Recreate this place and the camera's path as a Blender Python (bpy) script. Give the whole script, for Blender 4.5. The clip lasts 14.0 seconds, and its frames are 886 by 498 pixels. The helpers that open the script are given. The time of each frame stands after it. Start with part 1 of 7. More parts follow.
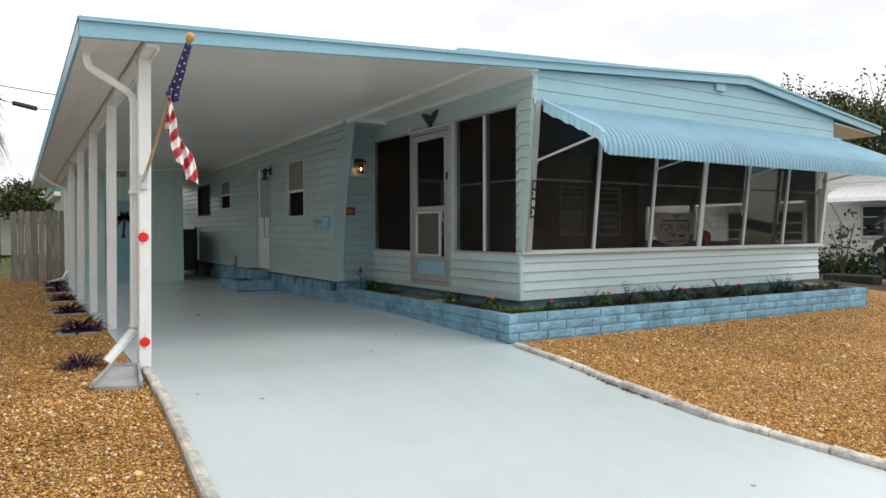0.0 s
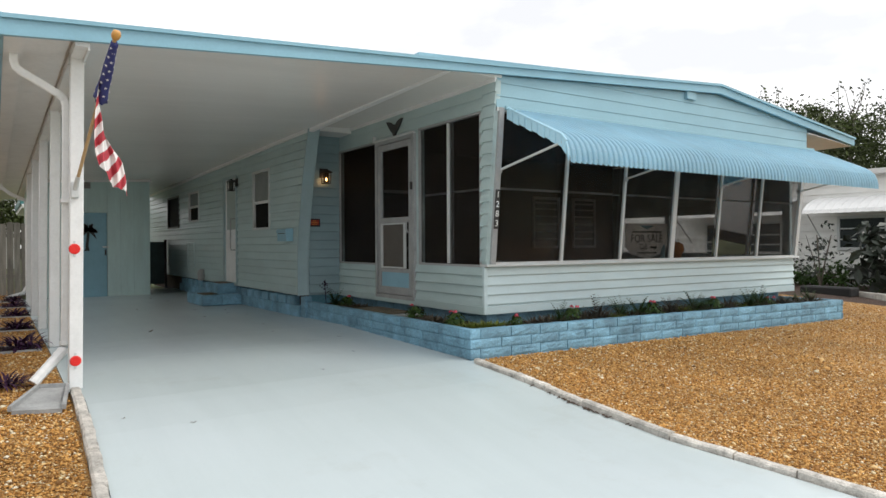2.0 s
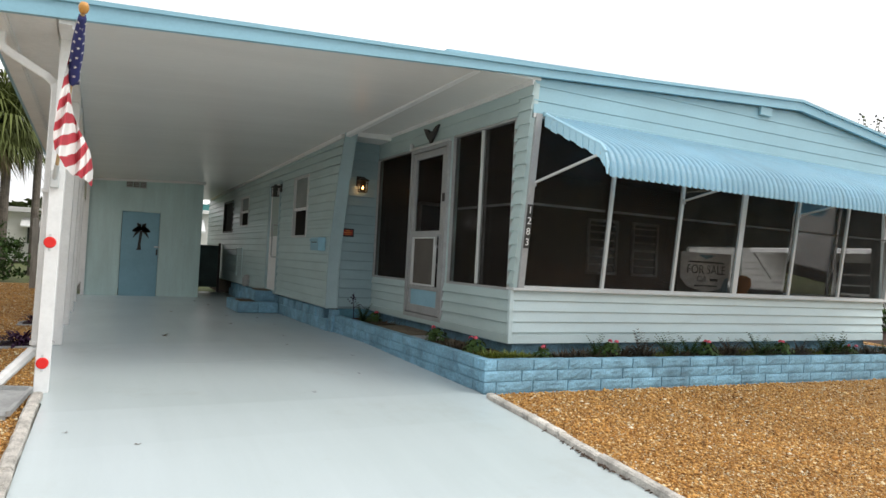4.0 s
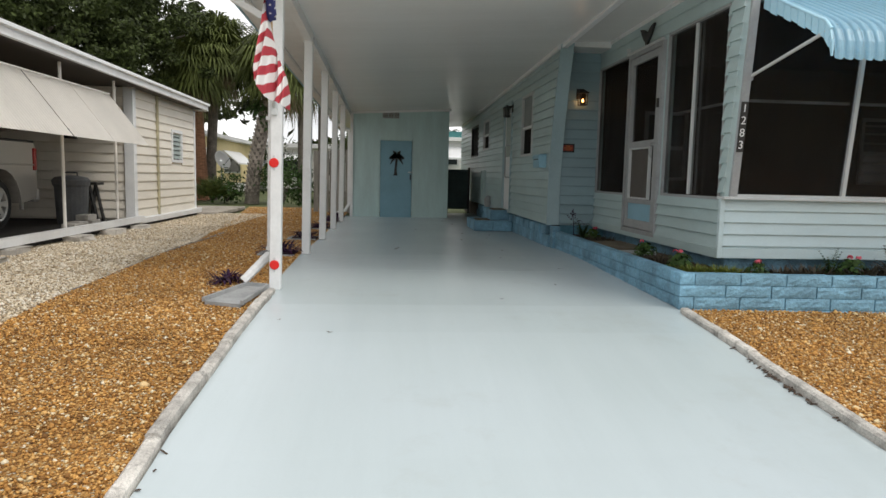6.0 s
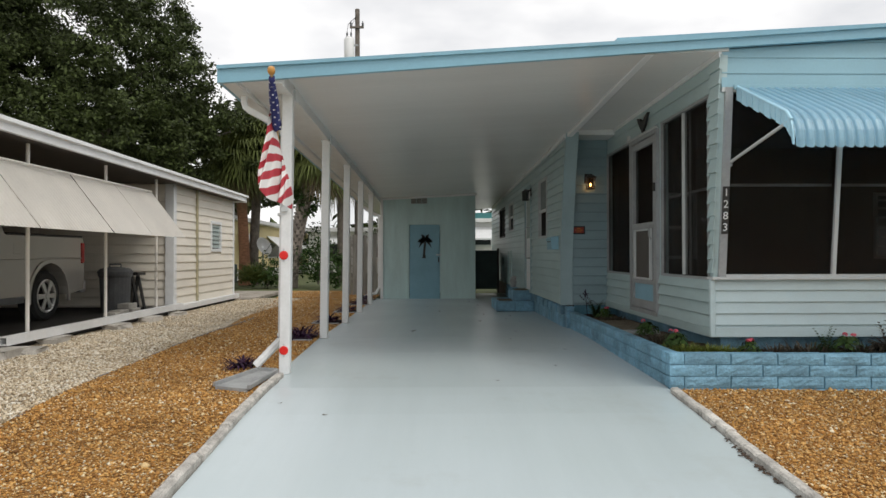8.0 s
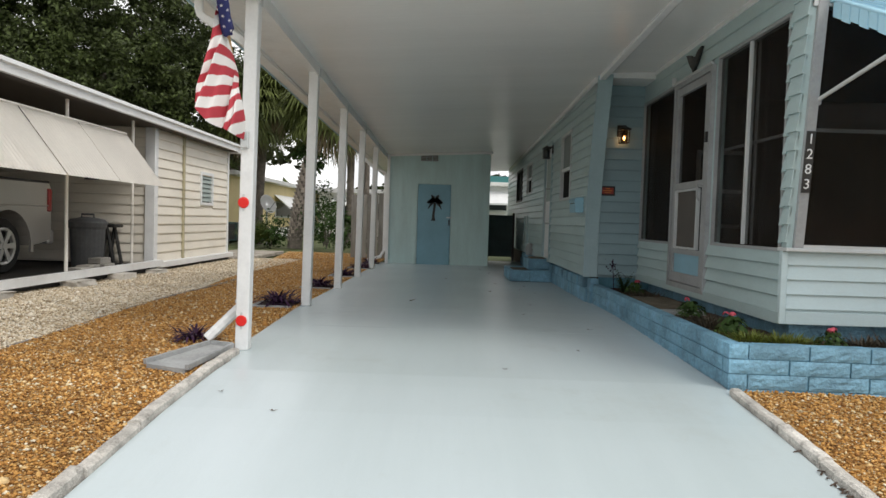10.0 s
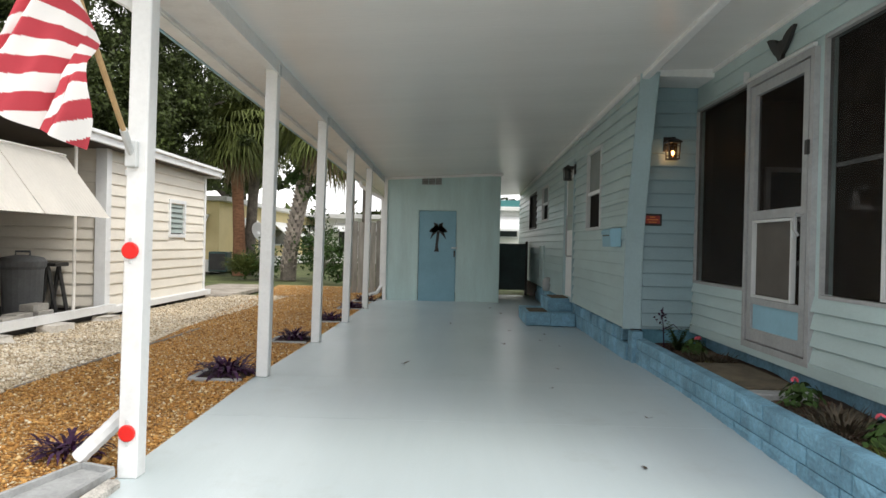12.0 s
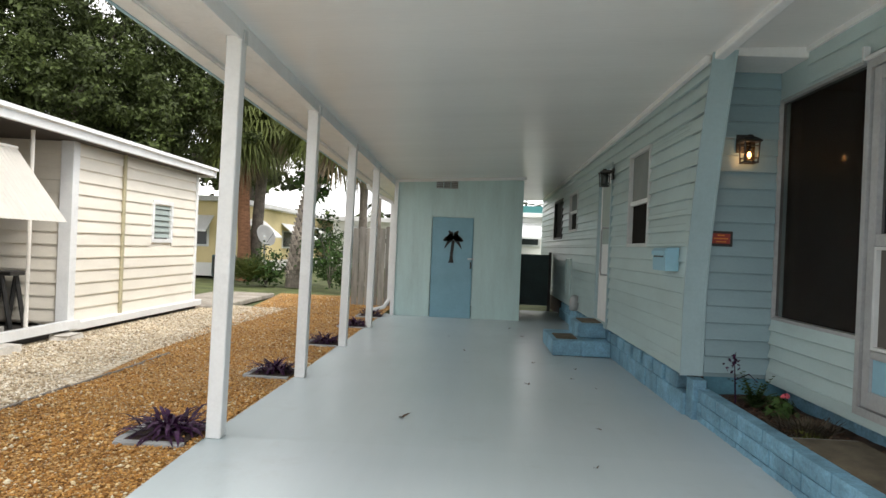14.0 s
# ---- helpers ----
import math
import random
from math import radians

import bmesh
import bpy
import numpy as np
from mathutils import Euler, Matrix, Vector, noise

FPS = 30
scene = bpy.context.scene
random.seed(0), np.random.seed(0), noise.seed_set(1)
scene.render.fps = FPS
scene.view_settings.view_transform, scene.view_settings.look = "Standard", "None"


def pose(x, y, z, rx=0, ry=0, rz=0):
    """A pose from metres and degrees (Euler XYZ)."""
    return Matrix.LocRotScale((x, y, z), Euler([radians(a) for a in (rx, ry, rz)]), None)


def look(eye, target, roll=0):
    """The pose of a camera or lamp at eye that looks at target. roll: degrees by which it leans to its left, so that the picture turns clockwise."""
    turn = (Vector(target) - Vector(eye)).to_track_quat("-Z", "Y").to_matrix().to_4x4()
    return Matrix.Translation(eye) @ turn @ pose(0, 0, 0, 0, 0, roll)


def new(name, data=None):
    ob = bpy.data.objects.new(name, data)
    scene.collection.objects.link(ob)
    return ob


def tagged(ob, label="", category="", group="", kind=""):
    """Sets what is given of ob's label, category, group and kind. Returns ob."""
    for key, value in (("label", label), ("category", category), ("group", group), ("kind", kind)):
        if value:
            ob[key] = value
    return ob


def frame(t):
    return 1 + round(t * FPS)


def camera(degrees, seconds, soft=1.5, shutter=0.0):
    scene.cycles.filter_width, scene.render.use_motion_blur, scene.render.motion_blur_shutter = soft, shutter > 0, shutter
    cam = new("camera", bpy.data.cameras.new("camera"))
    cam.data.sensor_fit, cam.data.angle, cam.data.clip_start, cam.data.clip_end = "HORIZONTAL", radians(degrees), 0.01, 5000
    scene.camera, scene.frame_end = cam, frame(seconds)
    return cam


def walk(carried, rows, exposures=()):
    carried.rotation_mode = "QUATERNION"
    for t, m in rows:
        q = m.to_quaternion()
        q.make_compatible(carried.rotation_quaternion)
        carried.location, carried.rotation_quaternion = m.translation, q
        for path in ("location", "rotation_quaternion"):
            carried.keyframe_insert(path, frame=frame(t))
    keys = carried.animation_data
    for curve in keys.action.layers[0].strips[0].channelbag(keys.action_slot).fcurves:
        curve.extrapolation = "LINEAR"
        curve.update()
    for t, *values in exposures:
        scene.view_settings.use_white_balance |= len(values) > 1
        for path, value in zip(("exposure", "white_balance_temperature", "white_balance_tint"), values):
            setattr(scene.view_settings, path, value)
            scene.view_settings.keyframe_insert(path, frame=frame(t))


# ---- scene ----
cam = camera(66.6, 14.0)
PATH = [
    (0, (-0.992, -1.042, 1.166), (0.082, 0.645, 1.112), -0.2),
    (0.5, (-0.952, -1.059, 1.156), (0.194, 0.578, 1.093), -0.8),
    (1, (-0.88, -1.05, 1.14), (0.336, 0.535, 1.034), -1.2),
    (1.5, (-0.744, -1.004, 1.152), (0.443, 0.603, 1.065), 1.4),
    (2, (-0.592, -0.943, 1.145), (0.517, 0.722, 1.13), -0.3),
    (2.2, (-0.535, -0.919, 1.146), (0.566, 0.75, 1.167), 0.4),
    (4.3, (0.399, -0.597, 1.126), (1.309, 1.184, 1.157), 3.1),
    (4.5, (0.497, -0.604, 1.118), (1.41, 1.176, 1.136), 2.8),
    (5, (0.669, -0.597, 1.124), (1.347, 1.284, 1.084), 0.6),
    (5.5, (0.847, -0.689, 1.07), (1.183, 1.277, 0.924), 1.6),
    (6, (0.946, -0.843, 1.035), (1.113, 1.138, 0.821), 1.3),
    (6.5, (1.095, -1.017, 1.003), (1.215, 0.919, 0.513), 0.1),
    (7, (1.298, -1.142, 1.001), (1.33, 0.795, 0.506), 1.3),
    (7.5, (1.367, -1.19, 1.062), (1.38, 0.792, 0.799), 0.1),
    (8, (1.373, -1.208, 1.126), (1.402, 0.792, 1.142), -0.1),
    (8.2, (1.393, -1.227, 1.118), (1.431, 0.773, 1.136), -0.2),
    (10.3, (1.522, 0.44, 1.022), (1.506, 2.438, 0.934), 2.0),
    (10.5, (1.517, 0.651, 1.054), (1.569, 2.65, 0.999), 0.9),
    (11, (1.565, 1.102, 1.065), (1.732, 3.094, 1.009), 0.5),
    (11.5, (1.602, 1.502, 1.143), (1.672, 3.5, 1.092), 0.7),
    (12, (1.562, 1.937, 1.186), (1.521, 3.937, 1.172), 1.3),
    (12.5, (1.579, 2.334, 1.208), (1.576, 4.333, 1.181), -0.2),
    (13, (1.647, 2.689, 1.253), (1.579, 4.687, 1.221), 1.3),
    (13.5, (1.633, 2.994, 1.254), (1.488, 4.989, 1.272), 2.1),
    (14, (1.565, 3.32, 1.327), (1.473, 5.317, 1.32), 2.4),
]
EXPOSURES = [(0.0, 0.11), (2.0, 0.11), (5.0, 0.3), (5.5, 0.21), (6.0, -0.04), (7.0, -0.63), (7.5, -0.57), (8.0, -0.22), (10.5, 0.12), (11.0, 0.28), (12.0, 0.56), (12.5, 0.68), (14.0, 0.86)]
walk(cam, [(t, look(eye, target, roll)) for t, eye, target, roll in PATH], EXPOSURES)

# ---- light ----
def sky_world():
    w = bpy.data.worlds.new("overcast_sky")
    scene.world = w
    w.use_nodes = True
    nt = w.node_tree
    nt.nodes.clear()
    out = nt.nodes.new("ShaderNodeOutputWorld")
    bg = nt.nodes.new("ShaderNodeBackground")
    sky = nt.nodes.new("ShaderNodeTexSky")
    sky.sky_type, sky.sun_disc = "NISHITA", False
    sky.sun_elevation, sky.sun_rotation = radians(49), radians(129)
    tc = nt.nodes.new("ShaderNodeTexCoord")
    mp = nt.nodes.new("ShaderNodeMapping")
    mp.inputs["Scale"].default_value = (1.6, 1.6, 4.0)
    nz = nt.nodes.new("ShaderNodeTexNoise")
    nz.inputs["Scale"].default_value, nz.inputs["Detail"].default_value = 1.7, 6
    ramp = nt.nodes.new("ShaderNodeValToRGB")
    ramp.color_ramp.elements[0].position, ramp.color_ramp.elements[1].position = 0.36, 0.62
    ramp.color_ramp.elements[0].color = (6.1, 6.15, 6.3, 1)
    ramp.color_ramp.elements[1].color = (10.0, 9.8, 9.6, 1)
    mix = nt.nodes.new("ShaderNodeMixRGB")
    mix.inputs[0].default_value = 0.94
    nt.links.new(tc.outputs["Generated"], mp.inputs[0])
    nt.links.new(mp.outputs[0], nz.inputs["Vector"])
    nt.links.new(nz.outputs[0], ramp.inputs[0])
    nt.links.new(sky.outputs[0], mix.inputs[1])
    nt.links.new(ramp.outputs[0], mix.inputs[2])
    nt.links.new(mix.outputs[0], bg.inputs[0])
    bg.inputs[1].default_value = 0.15
    nt.links.new(bg.outputs[0], out.inputs[0])


sky_world()
sun_data = bpy.data.lights.new("sun", "SUN")
sun_data.energy, sun_data.angle, sun_data.color = 1.35, radians(20), (1.0, 0.96, 0.9)
sun = new("sun", sun_data)
sun.matrix_world = look((8, -6.5, 12), (0, 0, 0))


# ---- materials ----
def nodes_of(name):
    m = bpy.data.materials.new(name)
    m.use_nodes = True
    nt = m.node_tree
    return m, nt, nt.nodes["Principled BSDF"]


def wpos(nt, scale=(1, 1, 1)):
    g = nt.nodes.new("ShaderNodeNewGeometry")
    mp = nt.nodes.new("ShaderNodeMapping")
    mp.inputs["Scale"].default_value = scale
    nt.links.new(g.outputs["Position"], mp.inputs[0])
    return mp.outputs[0]


def noise_node(nt, vec, scale, detail=4, rough=0.55):
    n = nt.nodes.new("ShaderNodeTexNoise")
    n.inputs["Scale"].default_value, n.inputs["Detail"].default_value = scale, detail
    n.inputs["Roughness"].default_value = rough
    nt.links.new(vec, n.inputs["Vector"])
    return n.outputs[0]


def ramp_node(nt, fac, stops):
    r = nt.nodes.new("ShaderNodeValToRGB")
    while len(r.color_ramp.elements) < len(stops):
        r.color_ramp.elements.new(0.5)
    for e, (p, c) in zip(r.color_ramp.elements, stops):
        e.position, e.color = p, (*c, 1)
    nt.links.new(fac, r.inputs[0])
    return r.outputs[0]


def mixc(nt, fac, a, b, mode="MIX"):
    m = nt.nodes.new("ShaderNodeMixRGB")
    m.blend_type = mode
    for s, v in zip(m.inputs, (fac, a, b)):
        if isinstance(v, (int, float)):
            s.default_value = v
        elif isinstance(v, tuple):
            s.default_value = (*v, 1)
        else:
            nt.links.new(v, s)
    return m.outputs[0]


def bumped(nt, bsdf, height, strength, dist=0.01):
    b = nt.nodes.new("ShaderNodeBump")
    b.inputs["Strength"].default_value, b.inputs["Distance"].default_value = strength, dist
    nt.links.new(height, b.inputs["Height"])
    nt.links.new(b.outputs[0], bsdf.inputs["Normal"])


def shade(c, k):
    return tuple(min(1.0, v * k) for v in c)


def mat(name, base, rough=0.6, metal=0.0, var=0.12, scale=1.5, fine=40.0, bump=0.15, dirt=0.0, stretch=(1, 1, 1), island=0.0, obrand=0.0, spec=0.5, dirt_color=None):
    """A surface with broad and fine variation, fine relief and optional dirt."""
    m, nt, b = nodes_of(name)
    v = wpos(nt, stretch)
    broad, grain = noise_node(nt, v, scale), noise_node(nt, v, fine, 3)
    c = ramp_node(nt, broad, [(0.3, shade(base, 1 - var)), (0.7, shade(base, 1 + var))])
    g = ramp_node(nt, grain, [(0.3, (1 - var * 0.6,) * 3), (0.7, (1 + var * 0.4,) * 3)])
    c = mixc(nt, 1.0, c, g, "MULTIPLY")
    if dirt:
        d = ramp_node(nt, noise_node(nt, v, scale * 3.1, 8, 0.7), [(0.5, (0, 0, 0)), (0.72, (dirt,) * 3)])
        c = mixc(nt, d, c, dirt_color or shade(base, 0.45))
    if island or obrand:
        n = nt.nodes.new("ShaderNodeNewGeometry" if island else "ShaderNodeObjectInfo")
        k = island or obrand
        r = ramp_node(nt, n.outputs["Random Per Island" if island else "Random"], [(0, (1 - k,) * 3), (1, (1 + k,) * 3)])
        c = mixc(nt, 1.0, c, r, "MULTIPLY")
    nt.links.new(c, b.inputs["Base Color"])
    b.inputs["Roughness"].default_value, b.inputs["Metallic"].default_value = rough, metal
    b.inputs["Specular IOR Level"].default_value = spec
    if bump:
        bumped(nt, b, grain, bump)
    return m


def stones_mat(name, stops, rough=0.8):
    """Each loose stone takes its own tint."""
    m, nt, b = nodes_of(name)
    g = nt.nodes.new("ShaderNodeNewGeometry")
    c = ramp_node(nt, g.outputs["Random Per Island"], stops)
    n = noise_node(nt, wpos(nt), 90, 3)
    c = mixc(nt, 1.0, c, ramp_node(nt, n, [(0.3, (0.8,) * 3), (0.7, (1.12,) * 3)]), "MULTIPLY")
    big = noise_node(nt, wpos(nt), 0.9, 4)
    c = mixc(nt, 1.0, c, ramp_node(nt, big, [(0.3, (0.84,) * 3), (0.7, (1.1,) * 3)]), "MULTIPLY")
    nt.links.new(c, b.inputs["Base Color"])
    b.inputs["Roughness"].default_value = rough
    return m


def bed_mat(name, stops, cell=45.0):
    """The packed small stones between the loose ones."""
    m, nt, b = nodes_of(name)
    v = nt.nodes.new("ShaderNodeTexVoronoi")
    v.inputs["Scale"].default_value = cell
    nt.links.new(wpos(nt), v.inputs["Vector"])
    sep = nt.nodes.new("ShaderNodeSeparateColor")
    nt.links.new(v.outputs["Color"], sep.inputs[0])
    c = ramp_node(nt, sep.outputs[0], stops)
    big = noise_node(nt, wpos(nt), 0.9, 4)
    c = mixc(nt, 1.0, c, ramp_node(nt, big, [(0.3, (0.8,) * 3), (0.7, (1.1,) * 3)]), "MULTIPLY")
    nt.links.new(c, b.inputs["Base Color"])
    b.inputs["Roughness"].default_value = 0.85
    bumped(nt, b, v.outputs["Distance"], 0.8, 0.02)
    return m


def paint_slab(name):
    m, nt, b = nodes_of(name)
    v = wpos(nt)
    broad = noise_node(nt, v, 0.4, 2, 0.5)
    c = ramp_node(nt, broad, [(0.3, (0.495, 0.57, 0.58)), (0.7, (0.55, 0.622, 0.65))])
    streak = noise_node(nt, wpos(nt, (3, 0.25, 1)), 1.3, 6, 0.7)
    c = mixc(nt, 1.0, c, ramp_node(nt, streak, [(0.35, (0.975,) * 3), (0.65, (1.01,) * 3)]), "MULTIPLY")
    stain = ramp_node(nt, noise_node(nt, v, 1.1, 7, 0.72), [(0.56, (0, 0, 0)), (0.74, (0.22,) * 3)])
    c = mixc(nt, stain, c, (0.36, 0.35, 0.31))
    nt.links.new(c, b.inputs["Base Color"])
    b.inputs["Roughness"].default_value = 0.27
    bumped(nt, b, noise_node(nt, v, 55, 4), 0.12, 0.006)
    return m


def screen_mat(name, see, tint):
    """Insect mesh: dark threads with gaps that let the view through."""
    m, nt, b = nodes_of(name)
    b.inputs["Base Color"].default_value = (*tint, 1)
    b.inputs["Roughness"].default_value = 0.6
    b.inputs["Specular IOR Level"].default_value = 0.06
    t = nt.nodes.new("ShaderNodeBsdfTransparent")
    mx = nt.nodes.new("ShaderNodeMixShader")
    n = ramp_node(nt, noise_node(nt, wpos(nt), 2.2, 3), [(0.3, (see - 0.06,) * 3), (0.7, (see + 0.06,) * 3)])
    nt.links.new(n, mx.inputs[0])
    nt.links.new(b.outputs[0], mx.inputs[1])
    nt.links.new(t.outputs[0], mx.inputs[2])
    nt.links.new(mx.outputs[0], nt.nodes["Material Output"].inputs[0])
    return m


def glass_mat(name, tint=(0.025, 0.03, 0.032), rough=0.12):
    m, nt, b = nodes_of(name)
    b.inputs["Base Color"].default_value = (*tint, 1)
    b.inputs["Roughness"].default_value = rough
    b.inputs["Specular IOR Level"].default_value = 0.4
    bumped(nt, b, noise_node(nt, wpos(nt), 1.5, 2), 0.05, 0.02)
    return m


def pane_glass(name):
    """Thin clear sheet: see-through, with a mirror gloss that grows at a slant."""
    m, nt, b = nodes_of(name)
    t = nt.nodes.new("ShaderNodeBsdfTransparent")
    t.inputs[0].default_value = (0.9, 0.88, 0.86, 1)
    g = nt.nodes.new("ShaderNodeBsdfGlossy")
    g.inputs["Roughness"].default_value = 0.03
    g.inputs["Color"].default_value = (0.8, 0.8, 0.8, 1)
    fr_ = nt.nodes.new("ShaderNodeFresnel")
    fr_.inputs[0].default_value = 1.36
    mx = nt.nodes.new("ShaderNodeMixShader")
    nt.links.new(fr_.outputs[0], mx.inputs[0])
    nt.links.new(t.outputs[0], mx.inputs[1])
    nt.links.new(g.outputs[0], mx.inputs[2])
    nt.links.new(mx.outputs[0], nt.nodes["Material Output"].inputs[0])
    return m


def glow_mat(name, color, strength):
    m, nt, b = nodes_of(name)
    b.inputs["Base Color"].default_value = (*color, 1)
    b.inputs["Emission Color"].default_value = (*color, 1)
    b.inputs["Emission Strength"].default_value = strength
    return m


def clear_glass(name):
    m, nt, b = nodes_of(name)
    b.inputs["Base Color"].default_value = (0.03, 0.025, 0.02, 1)
    b.inputs["Roughness"].default_value = 0.08
    t = nt.nodes.new("ShaderNodeBsdfTransparent")
    t.inputs[0].default_value = (0.72, 0.62, 0.5, 1)
    mx = nt.nodes.new("ShaderNodeMixShader")
    mx.inputs[0].default_value = 0.75
    nt.links.new(b.outputs[0], mx.inputs[1])
    nt.links.new(t.outputs[0], mx.inputs[2])
    nt.links.new(mx.outputs[0], nt.nodes["Material Output"].inputs[0])
    return m


M = {}
M["slab"] = paint_slab("painted_concrete")
M["white"] = mat("white_paint", (0.78, 0.79, 0.79), 0.45, var=0.05, dirt=0.15, scale=2.5, bump=0.08)
M["ceiling"] = mat("white_metal_pan", (0.80, 0.79, 0.77), 0.27, var=0.04, scale=0.8, fine=30, bump=0.05, stretch=(0.3, 2, 1))
# one aqua paint in two tones: under-roof shade is in the first, open daylight second
M["siding"] = mat("pale_aqua_siding_shaded", (0.425, 0.54, 0.545), 0.34, var=0.07, scale=1.1, dirt=0.12, bump=0.05, obrand=0.025, stretch=(1, 1, 3))
M["front_siding"] = mat("pale_aqua_siding_lit", (0.53, 0.645, 0.665), 0.42, var=0.06, scale=1.1, dirt=0.1, bump=0.05, obrand=0.02, stretch=(1, 1, 3))
# bluer paint, taken darker still to include the shade deep under the roof
M["jog_siding"] = mat("blue_grey_siding_shaded", (0.25, 0.355, 0.39), 0.42, var=0.07, scale=1.1, dirt=0.12, bump=0.05, obrand=0.025, stretch=(1, 1, 3))
M["gable"] = mat("light_blue_siding", (0.27, 0.46, 0.54), 0.4, var=0.06, scale=1.2, bump=0.05, obrand=0.02)
M["trim"] = mat("blue_grey_trim", (0.34, 0.455, 0.485), 0.42, var=0.06, scale=2, dirt=0.1, bump=0.05)
M["fascia"] = mat("blue_painted_metal", (0.23, 0.44, 0.55), 0.38, var=0.06, scale=1.5, dirt=0.1, bump=0.04)
M["awning"] = mat("blue_awning_metal", (0.45, 0.73, 0.88), 0.30, var=0.06, scale=1.4, dirt=0.1, bump=0.03, obrand=0.03)
M["block"] = mat("blue_painted_block", (0.175, 0.35, 0.47), 0.62, var=0.32, scale=4.0, fine=45, bump=0.9, dirt=0.25, obrand=0.1)
M["mortar"] = mat("blue_mortar_joint", (0.10, 0.25, 0.33), 0.8, var=0.2, bump=0.5)
M["screen"] = screen_mat("insect_screen", 0.64, (0.019, 0.016, 0.0135))
M["vinyl"] = pane_glass("porch_pane_glass")
M["dark_mesh"] = mat("dark_window_mesh", (0.014, 0.013, 0.012), 0.7, var=0.2, scale=5, bump=0.05, spec=0.04)
M["alu"] = mat("aluminium_frame", (0.34, 0.35, 0.355), 0.5, metal=0.0, var=0.1, scale=5, dirt=0.25, bump=0.06)
M["alu_white"] = mat("white_aluminium", (0.58, 0.60, 0.60), 0.4, var=0.05, scale=3, dirt=0.12, bump=0.04)
M["black"] = mat("black_paint", (0.022, 0.021, 0.02), 0.5, var=0.25, scale=5, bump=0.1)
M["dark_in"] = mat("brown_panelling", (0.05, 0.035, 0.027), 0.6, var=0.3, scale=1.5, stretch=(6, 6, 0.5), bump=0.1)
M["floor_in"] = mat("porch_carpet", (0.10, 0.10, 0.09), 0.9, var=0.2, bump=0.4)
# blotchy stained concrete, its base darkened to paint in the carport's shade
M["dark_floor"] = mat("stained_shaded_concrete", (0.05, 0.046, 0.042), 0.8, var=0.25, scale=2, bump=0.3, dirt=0.4)
M["insert"] = mat("grey_mesh_insert", (0.115, 0.105, 0.095), 0.7, var=0.12, scale=4, fine=300, bump=0.3, spec=0.1)
M["concrete"] = mat("weathered_concrete", (0.56, 0.53, 0.48), 0.85, var=0.22, scale=3, fine=60, bump=0.6, dirt=0.45, obrand=0.12)
M["kerb"] = mat("stained_kerb_concrete", (0.62, 0.59, 0.54), 0.9, var=0.28, scale=7, fine=90, bump=1.0, dirt=0.75, obrand=0.14, dirt_color=(0.16, 0.15, 0.13))
M["path"] = mat("broken_paving", (0.36, 0.32, 0.27), 0.9, var=0.3, scale=2.5, fine=40, bump=0.8, dirt=0.6, dirt_color=(0.14, 0.12, 0.09))
M["slate"] = mat("grey_concrete", (0.34, 0.35, 0.35), 0.8, var=0.18, scale=4, bump=0.5, dirt=0.3)
M["soil"] = mat("mulch_and_gap_shade", (0.055, 0.032, 0.022), 0.95, var=0.5, scale=9, fine=70, bump=1.0)
M["mulch"] = mat("mulch_chips", (0.075, 0.042, 0.028), 0.9, var=0.3, island=0.5, bump=0.4)
M["mat"] = mat("brown_doormat", (0.13, 0.105, 0.07), 0.95, var=0.35, scale=6, fine=120, bump=0.8, dirt=0.3)
M["shed"] = mat("pale_aqua_panel", (0.50, 0.66, 0.655), 0.5, var=0.08, scale=1.6, dirt=0.12, bump=0.06, stretch=(3, 1, 0.5), obrand=0.02)
M["shed_door"] = mat("blue_door_paint", (0.20, 0.385, 0.475), 0.45, var=0.08, scale=2, dirt=0.12, bump=0.06)
M["blue_panel"] = mat("blue_kick_panel", (0.26, 0.47, 0.58), 0.45, var=0.06, scale=3, bump=0.04)
M["red"] = mat("red_reflector", (0.74, 0.012, 0.008), 0.35, var=0.05, bump=0.3, fine=200)
M["plaque_red"] = mat("dark_red_print", (0.27, 0.03, 0.02), 0.5, var=0.1, bump=0.0)
M["orange"] = mat("orange_print", (0.6, 0.2, 0.03), 0.5, var=0.05, bump=0.0)
M["wood"] = mat("bare_wood_pole", (0.50, 0.33, 0.16), 0.55, var=0.15, scale=6, stretch=(4, 4, 1), bump=0.1)
M["knob"] = mat("gilt_wood_knob", (0.55, 0.27, 0.06), 0.4, var=0.1, bump=0.05)
M["flag_red"] = mat("red_flag_cloth", (0.40, 0.035, 0.05), 0.8, var=0.1, fine=250, bump=0.2)
M["flag_white"] = mat("white_flag_cloth", (0.72, 0.70, 0.68), 0.8, var=0.05, fine=250, bump=0.2)
M["flag_blue"] = mat("navy_flag_cloth", (0.025, 0.03, 0.13), 0.8, var=0.15, fine=250, bump=0.2)
M["glass"] = glass_mat("dark_window_glass")
M["blind"] = mat("window_blind", (0.32, 0.38, 0.36), 0.6, var=0.08, scale=3, bump=0.05)
M["grey_blind"] = mat("grey_window_blind", (0.22, 0.245, 0.24), 0.6, var=0.1, scale=3, bump=0.05, spec=0.1)
M["clear"] = clear_glass("lamp_glass")
M["sooty_glass"] = mat("dark_lamp_glass", (0.05, 0.055, 0.05), 0.15, var=0.2, scale=8, bump=0.02)
M["bulb"] = glow_mat("warm_filament", (1.0, 0.50, 0.17), 20)
M["conduit"] = mat("tan_conduit_paint", (0.42, 0.38, 0.25), 0.6, var=0.1, scale=4, bump=0.05)
